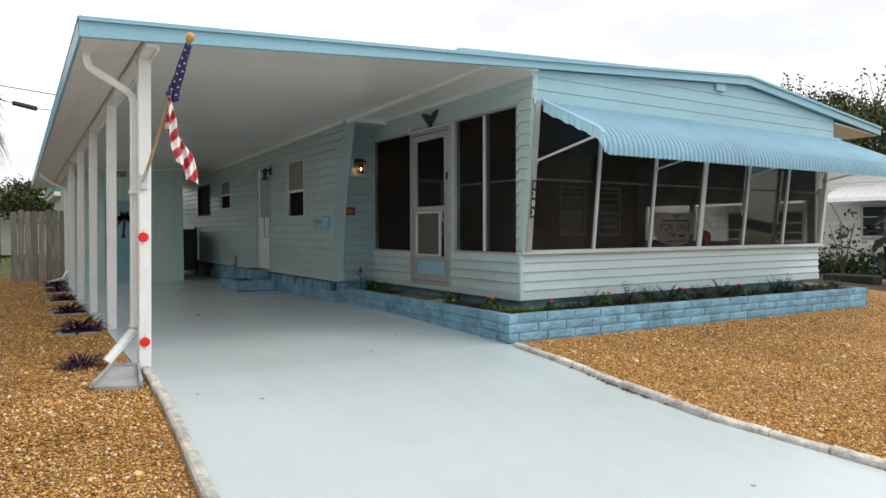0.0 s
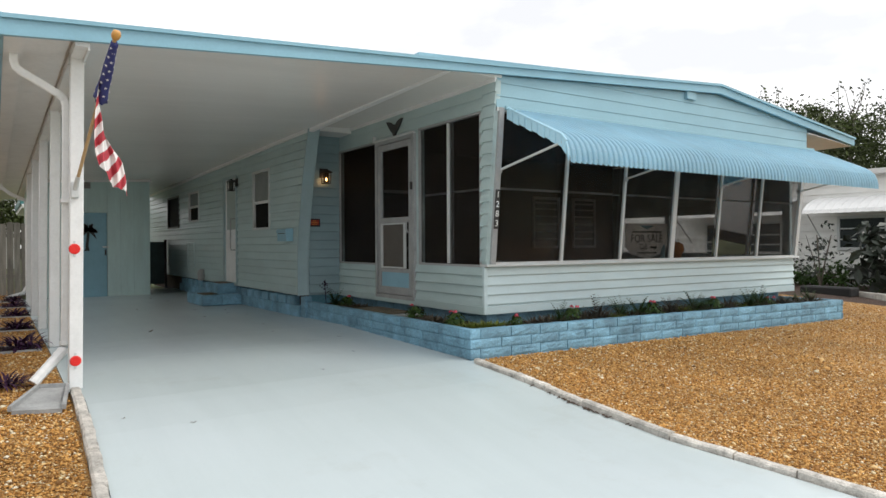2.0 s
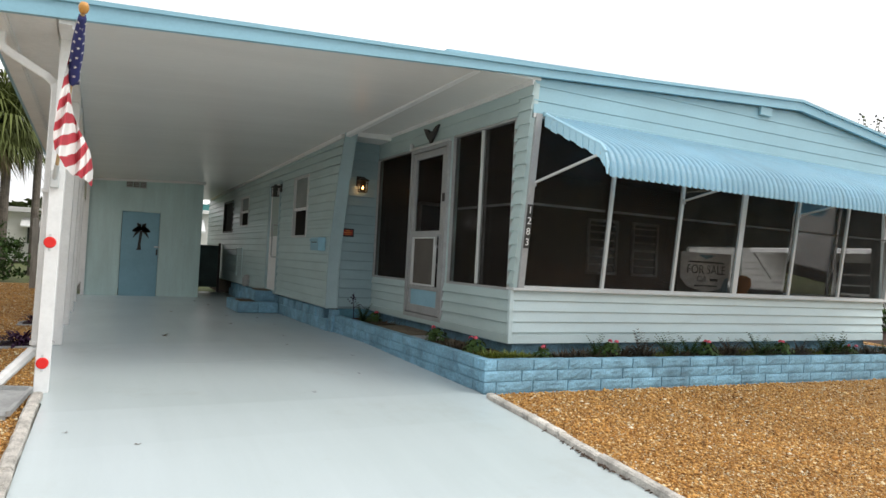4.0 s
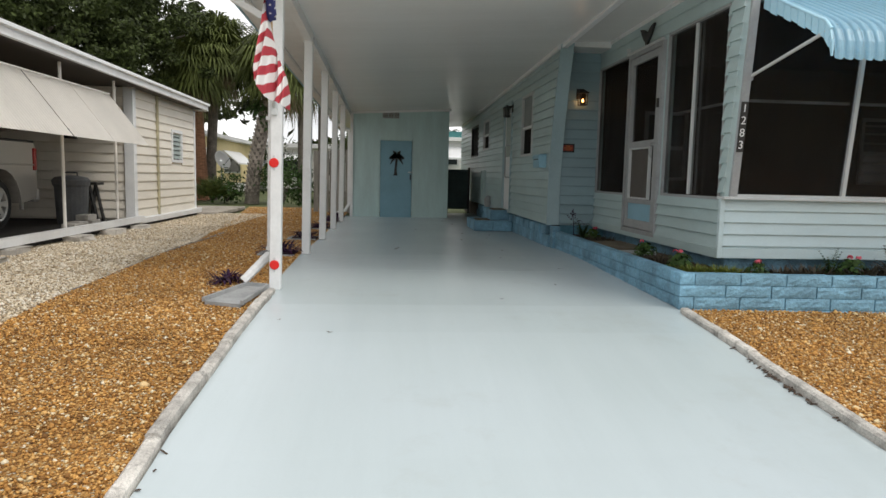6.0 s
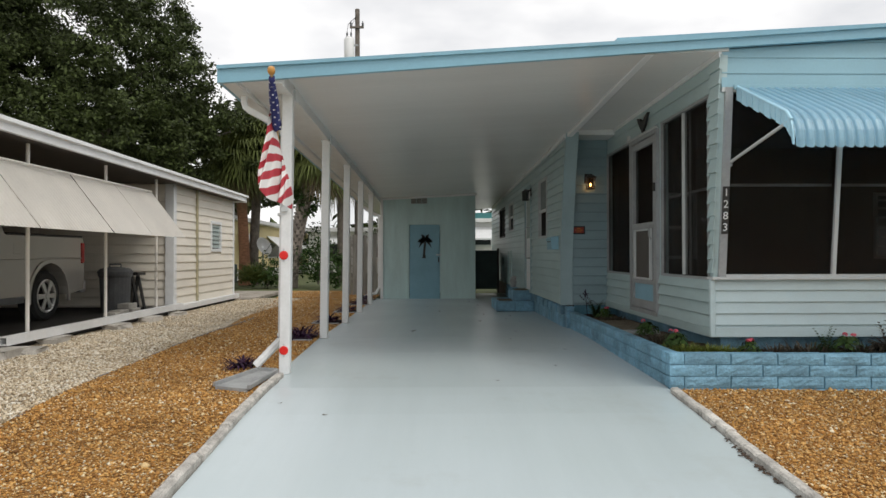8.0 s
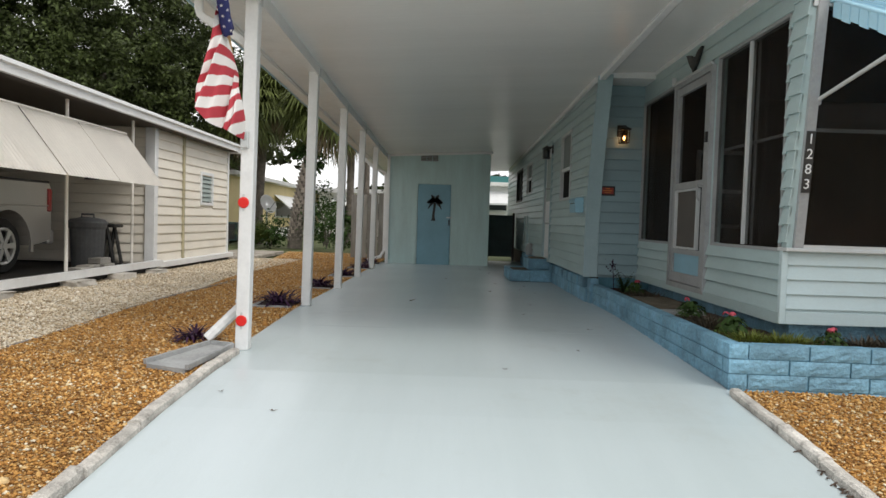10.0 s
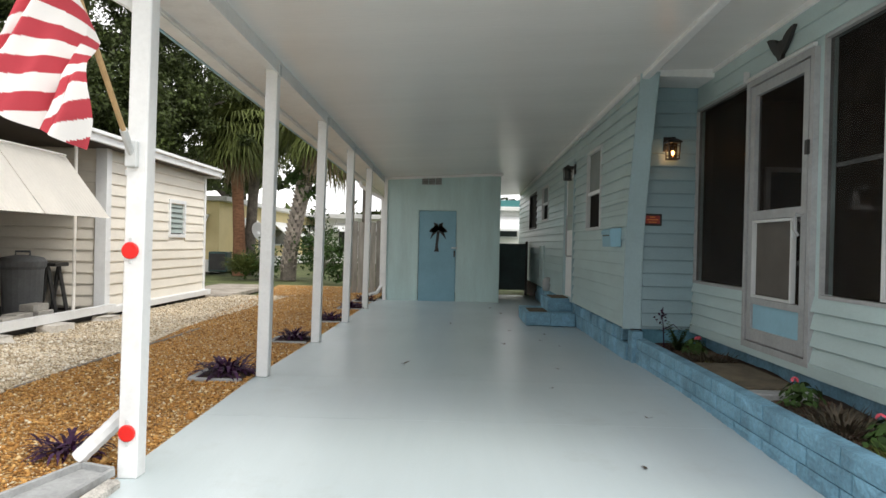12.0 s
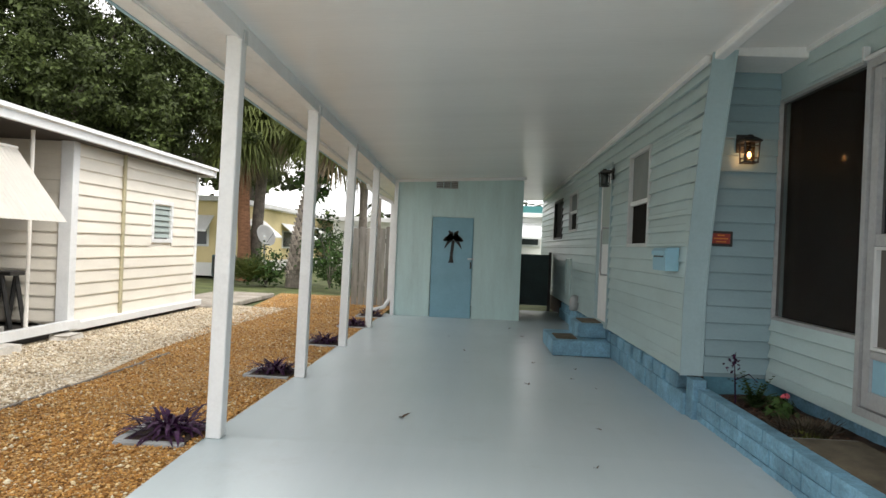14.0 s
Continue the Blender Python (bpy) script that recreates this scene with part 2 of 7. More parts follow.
M["beige"] = mat("beige_siding", (0.79, 0.74, 0.645), 0.5, var=0.06, scale=1.2, dirt=0.1, bump=0.05, obrand=0.03, stretch=(1, 1, 3))
M["cream"] = mat("cream_awning_metal", (0.90, 0.865, 0.80), 0.45, var=0.05, scale=1.5, dirt=0.08, bump=0.03, obrand=0.02)
# near-black brown puts the carport's inner shade into the colour
M["shade_in"] = mat("carport_shade_brown", (0.05, 0.04, 0.03), 0.7, var=0.1, bump=0.1)
M["truck"] = mat("silver_car_paint", (0.50, 0.475, 0.44), 0.22, metal=0.25, var=0.03, scale=1, bump=0.0)
M["tyre"] = mat("tyre_rubber", (0.025, 0.025, 0.025), 0.85, var=0.2, bump=0.3)
M["rim"] = mat("alloy_rim", (0.66, 0.65, 0.63), 0.3, metal=0.45, var=0.08, bump=0.0)
M["tail"] = mat("red_lamp_lens", (0.35, 0.015, 0.015), 0.2, var=0.1, bump=0.0)
M["bin"] = mat("grey_bin_plastic", (0.13, 0.135, 0.14), 0.6, var=0.15, scale=5, dirt=0.3, bump=0.15)
M["yellow"] = mat("yellow_wall", (0.70, 0.58, 0.31), 0.7, var=0.06, scale=1, dirt=0.1, bump=0.08)
M["offwhite"] = mat("white_siding", (0.74, 0.74, 0.72), 0.5, var=0.05, scale=1.2, dirt=0.12, bump=0.05, obrand=0.02, stretch=(1, 1, 3))
M["roof_grey"] = mat("white_roof_coating", (0.62, 0.62, 0.62), 0.6, var=0.1, bump=0.1)
M["teal"] = mat("teal_roof_edge", (0.05, 0.20, 0.20), 0.5, var=0.1, bump=0.05)
M["gate"] = mat("dark_green_gate", (0.035, 0.075, 0.075), 0.5, var=0.2, scale=3, bump=0.1)
M["fence"] = mat("weathered_grey_boards", (0.27, 0.25, 0.225), 0.85, var=0.28, scale=5, fine=60, stretch=(3, 3, 0.35), bump=0.5, obrand=0.2)
M["bark"] = mat("grey_bark", (0.14, 0.12, 0.10), 0.9, var=0.35, scale=6, fine=30, bump=1.0)
M["palm_bark"] = mat("red_brown_palm_bark", (0.25, 0.12, 0.065), 0.9, var=0.35, scale=6, fine=25, stretch=(1, 1, 3), bump=1.0)
M["boot"] = mat("palm_boot_fibre", (0.36, 0.31, 0.27), 0.9, var=0.35, scale=6, bump=0.8, island=0.3)
M["oak_leaf"] = mat("oak_leaves", (0.046, 0.062, 0.018), 0.6, spec=0.2, var=0.4, scale=0.8, bump=0.0, island=0.55)
M["palm_leaf"] = mat("palm_fronds", (0.095, 0.115, 0.032), 0.6, spec=0.2, var=0.25, scale=2.0, bump=0.0, island=0.4)
M["dead_leaf"] = mat("dry_fronds", (0.21, 0.16, 0.09), 0.8, var=0.25, bump=0.0, island=0.3)
M["shrub"] = mat("shrub_leaves", (0.04, 0.075, 0.02), 0.6, spec=0.15, var=0.35, scale=3.0, bump=0.0, island=0.5)
M["dark_leaf"] = mat("dark_broad_leaves", (0.022, 0.032, 0.022), 0.4, var=0.3, scale=3.0, bump=0.0, island=0.5)
M["purple"] = mat("purple_strap_leaves", (0.04, 0.014, 0.042), 0.6, spec=0.15, var=0.3, scale=6, bump=0.0, island=0.45)
M["lime"] = mat("yellow_green_foliage", (0.14, 0.17, 0.025), 0.6, var=0.3, scale=6, bump=0.0, island=0.4)
M["maroon"] = mat("bronze_foliage", (0.07, 0.055, 0.035), 0.6, var=0.3, scale=6, bump=0.0, island=0.4)
M["pink"] = mat("pink_petals", (0.62, 0.10, 0.14), 0.6, var=0.15, scale=9, bump=0.0, island=0.25)
M["grass"] = mat("rough_grass", (0.10, 0.125, 0.04), 0.9, var=0.4, scale=2.0, fine=30, bump=0.6, dirt=0.5, dirt_color=(0.2, 0.16, 0.09))
M["dish"] = mat("satellite_dish_grey", (0.78, 0.78, 0.77), 0.5, var=0.06, bump=0.0)
M["leaf_litter"] = mat("dry_leaf", (0.075, 0.05, 0.034), 0.8, var=0.3, bump=0.2, island=0.4)
M["paper"] = mat("printed_sign_board", (0.86, 0.87, 0.86), 0.5, var=0.04, bump=0.0)
M["ink"] = mat("dark_sign_ink", (0.06, 0.07, 0.08), 0.6, var=0.05, bump=0.0)
ORANGE = [(0.0, (0.17, 0.075, 0.016)), (0.28, (0.42, 0.195, 0.042)), (0.6, (0.60, 0.315, 0.082)), (0.86, (0.70, 0.42, 0.145)), (0.945, (0.78, 0.64, 0.38)), (1.0, (0.82, 0.76, 0.60))]
SHELL = [(0.0, (0.26, 0.19, 0.11)), (0.3, (0.56, 0.45, 0.30)), (0.65, (0.75, 0.64, 0.47)), (1.0, (0.88, 0.83, 0.73))]
M["orange_bed"] = bed_mat("orange_gravel_bed", [(p, shade(c, 0.82)) for p, c in ORANGE], 78)
M["orange_stones"] = stones_mat("orange_gravel_stones", ORANGE)
M["shell_bed"] = bed_mat("shell_gravel_bed", [(p, shade(c, 0.85)) for p, c in SHELL], 40)
M["shell_stones"] = stones_mat("shell_gravel_stones", SHELL)


# ---- mesh helpers ----
def finish(name, bm, material, smooth=False):
    me = bpy.data.meshes.new(name)
    bmesh.ops.recalc_face_normals(bm, faces=bm.faces)
    bm.to_mesh(me)
    bm.free()
    for k in (material if isinstance(material, (list, tuple)) else [material]):
        me.materials.append(M[k])
    if smooth:
        me.polygons.foreach_set("use_smooth", [True] * len(me.polygons))
    return me


def thing(name, label="", category="", group="", kind="", at=(0, 0, 0)):
    """An Empty at a thing's base."""
    ob = new(name)
    ob.empty_display_size = 0.1
    ob.location = at
    return tagged(ob, label, category, group, kind)


def part(name, bm, material, parent, label="", smooth=False):
    """One mesh under a thing or a part; its vertices are given in world places."""
    ob = new(name, finish(name, bm, material, smooth))
    ob.parent = parent
    origin = Vector((0, 0, 0))
    p = parent
    while p is not None:
        origin += p.location
        p = p.parent
    ob.data.transform(Matrix.Translation(-origin))
    if label:
        ob["label"] = label
    return ob


def solid(name, bm, material, label, category, group="", kind="", smooth=False):
    ob = new(name, finish(name, bm, material, smooth))
    return tagged(ob, label, category, group, kind)


def quad(bm, pts):
    return bm.faces.new([bm.verts.new(p) for p in pts])


def prism(bm, pts, offset):
    """A closed solid: a polygon of places pushed along offset."""
    a = [bm.verts.new(p) for p in pts]
    b = [bm.verts.new(Vector(p) + Vector(offset)) for p in pts]
    bm.faces.new(a)
    bm.faces.new(b[::-1])
    for i in range(len(a)):
        j = (i + 1) % len(a)
        bm.faces.new([a[j], a[i], b[i], b[j]])
    return a + b


def box(bm, x0, x1, y0, y1, z0, z1, bevel=0.0):
    vs = prism(bm, [(x0, y0, z0), (x1, y0, z0), (x1, y1, z0), (x0, y1, z0)], (0, 0, z1 - z0))
    if bevel:
        es = {e for v in vs for e in v.link_edges}
        bmesh.ops.bevel(bm, geom=list(es), offset=bevel, segments=1, affect="EDGES", profile=0.5)
    return vs


def boxm(x0, x1, y0, y1, z0, z1, bevel=0.0):
    bm = bmesh.new()
    box(bm, x0, x1, y0, y1, z0, z1, bevel)
    return bm


def tube(bm, pts, radii, sides=8, cap=True):
    pts = [Vector(p) for p in pts]
    if isinstance(radii, (int, float)):
        radii = [radii] * len(pts)
    rings = []
    for i, p in enumerate(pts):
        d = (pts[min(i + 1, len(pts) - 1)] - pts[max(i - 1, 0)]).normalized()
        u = d.cross(Vector((0.13, 0.27, 1)) if abs(d.z) < 0.95 else Vector((1, 0.1, 0))).normalized()
        w = d.cross(u)
        rings.append([bm.verts.new(p + radii[i] * (math.cos(a) * u + math.sin(a) * w)) for a in [2 * math.pi * k / sides for k in range(sides)]])
    for a, b in zip(rings, rings[1:]):
        for k in range(sides):
            bm.faces.new([a[k], a[(k + 1) % sides], b[(k + 1) % sides], b[k]])
    if cap:
        bm.faces.new(rings[0][::-1])
        bm.faces.new(rings[-1])


def tubem(pts, radii, sides=8):
    bm = bmesh.new()
    tube(bm, pts, radii, sides)
    return bm


def lathe(bm, centre, profile, sides=24):
    """Turned shape about the upright through centre; profile of (radius, height)."""
    tube(bm, [(centre[0], centre[1], centre[2] + h) for r, h in profile], [max(r, 0.001) for r, h in profile], sides)


def faces_mesh(name, verts, faces, material):
    me = bpy.data.meshes.new(name)
    me.from_pydata(verts, [], faces)
    me.materials.append(M[material])
    return me


# ---- the lie of the land ----
GY = [-60, -1.5, 0, 1, 2.2, 3.0, 3.45, 3.85, 4.6, 5.2, 7.5, 9.6, 16, 400]
GZ = [-0.48, -0.46, -0.42, -0.37, -0.28, -0.195, -0.14, -0.09, -0.03, -0.015, 0.04, 0.02, 0, 0]


def ground_z(x, y):
    side = 0.011 * min(max(x - 3.5, 0), 8) * min(max((7 - y) / 3, 0), 1)
    return float(np.interp(y, GY, GZ)) - side


def kerb_left(y):
    return float(np.interp(y, [-1.0, 1.1, 1.35, 1.72, 2.5, 4.2, 5.15], [-0.75, -0.30, -0.25, -0.13, -0.15, -0.09, -0.06]))


def kerb_right(y):
    return float(np.interp(y, [-1.0, 0.9, 1.36, 2.2, 3.0, 3.85, 4.55], [4.3, 3.72, 3.65, 3.49, 3.45, 3.42, 3.41]))


def sheet(bm, xs_of_y, ys, lift=0.0, thick=0.0):
    """A strip of ground between two edges given along y."""
    rows = []
    for y in ys:
        x0, x1 = xs_of_y(y)
        rows.append([bm.verts.new((x0 + (x1 - x0) * i / 7, y, ground_z(x0 + (x1 - x0) * i / 7, y) + lift)) for i in range(8)])
    fs = []
    for a, b in zip(rows, rows[1:]):
        for i in range(7):
            fs.append(bm.faces.new([a[i], a[i + 1], b[i + 1], b[i]]))
    if thick:
        r = bmesh.ops.extrude_face_region(bm, geom=fs)
        for v in [g for g in r["geom"] if isinstance(g, bmesh.types.BMVert)]:
            v.co.z -= thick


def steps_of(a, b, d):
    n = max(1, round((b - a) / d))
    return [a + (b - a) * i / n for i in range(n + 1)]


bm = bmesh.new()
gx = [-400, -120, -50, -25, -14, -8, -5, -3, -1.7, 0, 2, 3.5, 5, 7, 9, 11, 14, 18, 25, 50, 120, 400]
gy = [-60, -20, -8, -3, -1.5, 0, 1, 2.2, 3, 3.45, 3.85, 4.6, 5.2, 7.5, 9.6, 16, 22, 30, 50, 100, 400]
grid = [[bm.verts.new((x, y, ground_z(x, y) - 0.09)) for x in gx] for y in gy]
for a, b in zip(grid, grid[1:]):
    for i in range(len(gx) - 1):
        bm.faces.new([a[i], a[i + 1], b[i + 1], b[i]])
solid("ground", bm, "grass", "patchy rough grass and bare sandy soil", "ground", kind="structure")

bm = bmesh.new()
sheet(bm, lambda y: (kerb_left(y) + 0.047 if y < 5.12 else -0.11, kerb_right(y) - 0.047 if y < 4.5 else 3.5), steps_of(-4, 6.397, 0.25), 0, 0.1)
solid("driveway", bm, "slab", "pale blue-grey painted concrete driveway sloping to the street", "driveway", kind="structure")
bm = bmesh.new()
sheet(bm, lambda y: (-0.11, 3.6), steps_of(6.401, 16.2, 0.4), 0, 0.1)
sheet(bm, lambda y: (2.3, 3.6), steps_of(16.2, 18.25, 0.4), 0, 0.1)
solid("floor", bm, "slab", "glossy pale blue-grey painted concrete carport floor", "floor", kind="structure")

bm = bmesh.new()
sheet(bm, lambda y: (-1.78 - max(0, y - 9) * 0.13, kerb_left(y) - 0.03 if y < 5.12 else -0.115), steps_of(-4, 20.0, 0.5), -0.005)
solid("gravel_bed_side", bm, "orange_bed", "orange-brown river gravel strip beside the carport", "gravel", kind="structure")
bm = bmesh.new()
sheet(bm, lambda y: (kerb_right(y) + 0.03, 13.5), steps_of(-4, 4.62, 0.5), -0.005)
sheet(bm, lambda y: (10.9, 13.5), steps_of(4.62, 9, 0.5), -0.005)
solid("gravel_bed_front", bm, "orange_bed", "orange-brown river gravel front yard", "gravel", kind="structure")
bm = bmesh.new()
sheet(bm, lambda y: (-3.9 - (0.0 if y < 15.5 else 0), -1.79 if y < 9 else -1.79 - (y - 9) * 0.13), steps_of(-4, 16.5, 0.5), -0.008)
solid("gravel_bed_shell", bm, "shell_bed", "pale crushed shell gravel strip", "gravel", kind="structure")


def scatter(name, regions, size, material, label, seed):
    """Loose stones, joined: flattened octahedra at random places of the regions (x0, x1, y0, y1, per square metre)."""
    rng = np.random.default_rng(seed)
    base = np.array([(1, 0, 0), (0, 1, 0), (-1, 0, 0), (0, -1, 0), (0, 0, 1), (0, 0, -1)], float)
    tri = np.array([(0, 1, 4), (1, 2, 4), (2, 3, 4), (3, 0, 4), (1, 0, 5), (2, 1, 5), (3, 2, 5), (0, 3, 5)])
    places = []
    for x0, x1, y0, y1, dens in regions:
        n = int((y1 - y0) * dens * 1.0 * 2)
        y = rng.uniform(y0, y1, n * 3)
        lo = np.array([x0(v) if callable(x0) else x0 for v in y])
        hi = np.array([x1(v) if callable(x1) else x1 for v in y])
        n = int(dens * abs((hi - lo).mean()) * (y1 - y0))
        y, lo, hi = (np.resize(v, n) for v in (y, lo, hi))
        y = y + rng.uniform(-0.02, 0.02, n)
        x = lo + (hi - lo) * rng.uniform(0, 1, n)
        z = np.array([ground_z(a, b) for a, b in zip(x, y)])
        places.append(np.stack([x, y, z], 1))
    p = np.concatenate(places)
    n = len(p)
    s = size * np.exp(rng.normal(0, 0.38, n))[:, None] * rng.uniform(0.65, 1.2, (n, 3)) * (1, 1, 0.6)
    v = base[None] * s[:, None] + rng.normal(0, 0.12, (n, 6, 3)) * s[:, None]
    a = rng.uniform(0, 6.283, n)
    c, sn = np.cos(a)[:, None], np.sin(a)[:, None]
    t = rng.normal(0, 0.35, n)[:, None]
    vx, vy, vz = v[..., 0], v[..., 1], v[..., 2]
    vx, vz = vx * np.cos(t) - vz * np.sin(t), vx * np.sin(t) + vz * np.cos(t)
    v = np.stack([vx * c - vy * sn, vx * sn + vy * c, vz], -1) + p[:, None] + np.array([0, 0, size * 0.12])
    f = (tri[None] + 6 * np.arange(n)[:, None, None]).reshape(-1, 3)
    me = bpy.data.meshes.new(name)
    me.vertices.add(n * 6)
    me.vertices.foreach_set("co", v.reshape(-1).astype(np.float32))
    me.loops.add(len(f) * 3)
    me.loops.foreach_set("vertex_index", f.reshape(-1).astype(np.int32))
    me.polygons.add(len(f))
    me.polygons.foreach_set("loop_start", np.arange(0, len(f) * 3, 3, dtype=np.int32))
    me.update(calc_edges=True)
    me.materials.append(M[material])
    ob = new(name, me)
    return tagged(ob, label, "gravel", kind="stuff")


left_edge = lambda y: kerb_left(y) - 0.06 if y < 5.12 else -0.13
right_edge = lambda y: kerb_right(y) + 0.06
scatter("loose_gravel", [(-1.75, left_edge, 1.0, 5.0, 4200), (-1.75, left_edge, 5.0, 9.0, 2600), (lambda y: -1.75 - (y - 9) * 0.12, left_edge, 9.0, 19.5, 900),
                         (right_edge, 7.5, 0.8, 4.58, 3300), (7.5, 13.2, 0.5, 4.58, 1200), (10.95, 13.2, 4.6, 8.5, 600)],
        0.0088, "orange_stones", "loose orange-brown river gravel with pale pieces", 3)
scatter("loose_shell_gravel", [(-3.5, -1.76, 2.5, 9.0, 3200), (-3.5, -2.0, 9.0, 16.3, 1400)], 0.0115, "shell_stones", "loose pale crushed shell gravel", 4)


# ---- walls with real openings ----
class Plane:
    """An upright wall plane. u runs along it, z up, d outwards."""

    def __init__(self, axis, at, out):
        self.axis, self.at, self.out = axis, at, out

    def p(self, u, z, d=0.0):
        w = self.at + self.out * d
        return (w, u, z) if self.axis == "x" else (u, w, z)


def cuts(lo, hi, holes, z):
    """The stretches of lo..hi that no hole takes at height z."""
    out, u = [], lo
    for a, b, c, d in sorted(holes):
        if c < z < d:
            if a > u:
                out.append((u, a))
            u = max(u, b)
    if u < hi:
        out.append((u, hi))
    return out


def slab_on(bm, pl, u0, u1, z0, z1, d0, d1):
    prism(bm, [pl.p(u0, z0, d0), pl.p(u1, z0, d0), pl.p(u1, z1, d0), pl.p(u0, z1, d0)], Vector(pl.p(0, 0, d1)) - Vector(pl.p(0, 0, d0)))


def wall(name, pl, u0, u1, z0, z1, holes, material, label, thick=0.09):
    bm = bmesh.new()
    zs = sorted({z0, z1, *[h[2] for h in holes if z0 < h[2] < z1], *[h[3] for h in holes if z0 < h[3] < z1]})
    for a, b in zip(zs, zs[1:]):
        for s, e in cuts(u0, u1, holes, (a + b) / 2):
            slab_on(bm, pl, s, e, a, b, -thick, 0)
    return solid(name, bm, material, label, "wall", kind="structure")


def laps(parent, pl, u0, u1, z0, z1, holes, material, step=0.133, proud=0.024, reveal=0.011):
    """Lapped siding: each board a wedge, cut at openings."""
    n = max(1, round((z1 - z0) / step))
    h = (z1 - z0) / n
    for i in range(n):
        a, b = z0 + i * h, z0 + (i + 1) * h
        lev = sorted({a, b, *[v for q in holes for v in q[2:] if a + 0.01 < v < b - 0.01]})
        for lo, hi in zip(lev, lev[1:]):
            for s, e in cuts(u0, u1, holes, (lo + hi) / 2):
                if e - s < 0.01:
                    continue
                d0, d1 = proud * (1 - (lo - a) / h) + 0.003, proud * (1 - (hi - a) / h) + 0.003
                bm = bmesh.new()
                gap = reveal if lo == a else 0.0
                sec = [pl.p(s, lo + gap + 0.002, 0.001), pl.p(s, lo + gap, d0 - 0.003), pl.p(s, lo + gap + 0.004, d0), pl.p(s, hi, d1), pl.p(s, hi, 0.001)]
                prism(bm, sec, Vector(pl.p(e, 0)) - Vector(pl.p(s, 0)))
                part("siding_board", bm, material, parent)


def frame_on(bm, pl, u0, u1, z0, z1, w, d0, d1):
    """A rectangular frame of four bars."""
    slab_on(bm, pl, u0, u1, z0, z0 + w, d0, d1)
    slab_on(bm, pl, u0, u1, z1 - w, z1, d0, d1)
    slab_on(bm, pl, u0, u0 + w, z0 + w, z1 - w, d0, d1)
    slab_on(bm, pl, u1 - w, u1, z0 + w, z1 - w, d0, d1)


def bar(bm, pl, u0, u1, z0, z1, d0, d1):
    slab_on(bm, pl, u0, u1, z0, z1, d0, d1)


def one(fn, *a):
    bm = bmesh.new()
    fn(bm, *a)
    return bm


SIDE = Plane("x", 3.32, -1)      # carport wall of the house
PORCH = Plane("x", 4.0, -1)      # carport wall of the porch
FRONT = Plane("y", 5.11, -1)     # lower front wall of the porch
JOG = Plane("y", 8.92, -1)       # short wall with the lamp
SHED = Plane("y", 15.98, -1)


def ceil_z(x, y):
    return 2.745 + 0.054 * x - 0.0186 * (y - 5.24)


# house side wall
WIN1, DOOR, WIN2, WIN3 = (10.22, 11.05, 1.44, 2.42), (12.08, 12.88, 0.42, 2.46), (14.95, 15.85, 1.72, 2.36), (16.9, 18.2, 1.6, 2.38)
side_holes = [WIN1, DOOR, WIN2, WIN3]
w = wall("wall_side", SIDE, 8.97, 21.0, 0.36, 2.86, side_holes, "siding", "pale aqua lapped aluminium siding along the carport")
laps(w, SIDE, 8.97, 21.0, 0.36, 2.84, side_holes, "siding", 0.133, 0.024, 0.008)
# the curved leading edge of that wall
edge_y = lambda z: 8.93 - 0.48 * (max(0.0, z - 0.85) / 2.05) ** 1.55
curve = [(edge_y(z), z) for z in (0.36, 0.85, 1.05, 1.25, 1.45, 1.65, 1.85, 2.05, 2.25, 2.45, 2.65, 2.88)]
lap_h = (2.84 - 0.36) / 19
for i in range(19):
    za, zb = 0.36 + i * lap_h + 0.008, 0.36 + (i + 1) * lap_h
    bm = bmesh.new()
    prism(bm, [(3.293, edge_y(za) + 0.01, za), (3.317, edge_y(zb) + 0.01, zb), (3.317, 8.97, zb), (3.293, 8.97, za)], (0.03, 0, 0))
    part("siding_board", bm, "siding", w)
bm = bmesh.new()
for (y0, z0), (y1, z1) in zip(curve, curve[1:]):
    prism(bm, [(3.295, y0 - 0.02, z0), (3.295, y1 - 0.02, z1), (3.295, y1 + 0.02, z1), (3.295, y0 + 0.02, z0)], (0.165, 0, 0))
    for x in (3.286, 3.452):
        prism(bm, [(x, y0 - 0.028, z0), (x, y1 - 0.028, z1), (x, y1 - 0.012, z1), (x, y0 - 0.012, z0)], (0.016, 0, 0))
solid("trim_curved", bm, "trim", "blue-grey curved corner trim of the house wall", "trim", kind="structure")
bm = bmesh.new()
for (y0, z0), (y1, z1) in zip(curve, curve[1:]):
    prism(bm, [(3.46, y0 - 0.005, z0), (3.46, y1 - 0.005, z1), (3.46, 8.95, z1), (3.46, 8.95, z0)], (0.012, 0, 0))
solid("trim_return", bm, "siding", "pale aqua return of the curved trim", "trim", kind="structure")
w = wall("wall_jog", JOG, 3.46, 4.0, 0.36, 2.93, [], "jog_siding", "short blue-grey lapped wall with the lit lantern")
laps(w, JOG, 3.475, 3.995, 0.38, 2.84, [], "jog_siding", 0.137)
solid("soffit_small", boxm(3.44, 3.998, 8.46, 8.915, 2.845, 2.93), "white", "white painted small boxed soffit above the lantern", "soffit", kind="structure")
solid("wall_back", boxm(3.4, 10.4, 20.9, 21.0, 0.36, 2.9), "siding", "plain rear wall of the house", "wall", kind="structure")
solid("wall_right", boxm(10.3, 10.4, 8.92, 20.9, 0.36, 2.9), "front_siding", "plain far side wall of the house", "wall", kind="structure")
bm = bmesh.new()
box(bm, 3.46, 10.3, 8.93, 9.0, 0.36, 2.95)
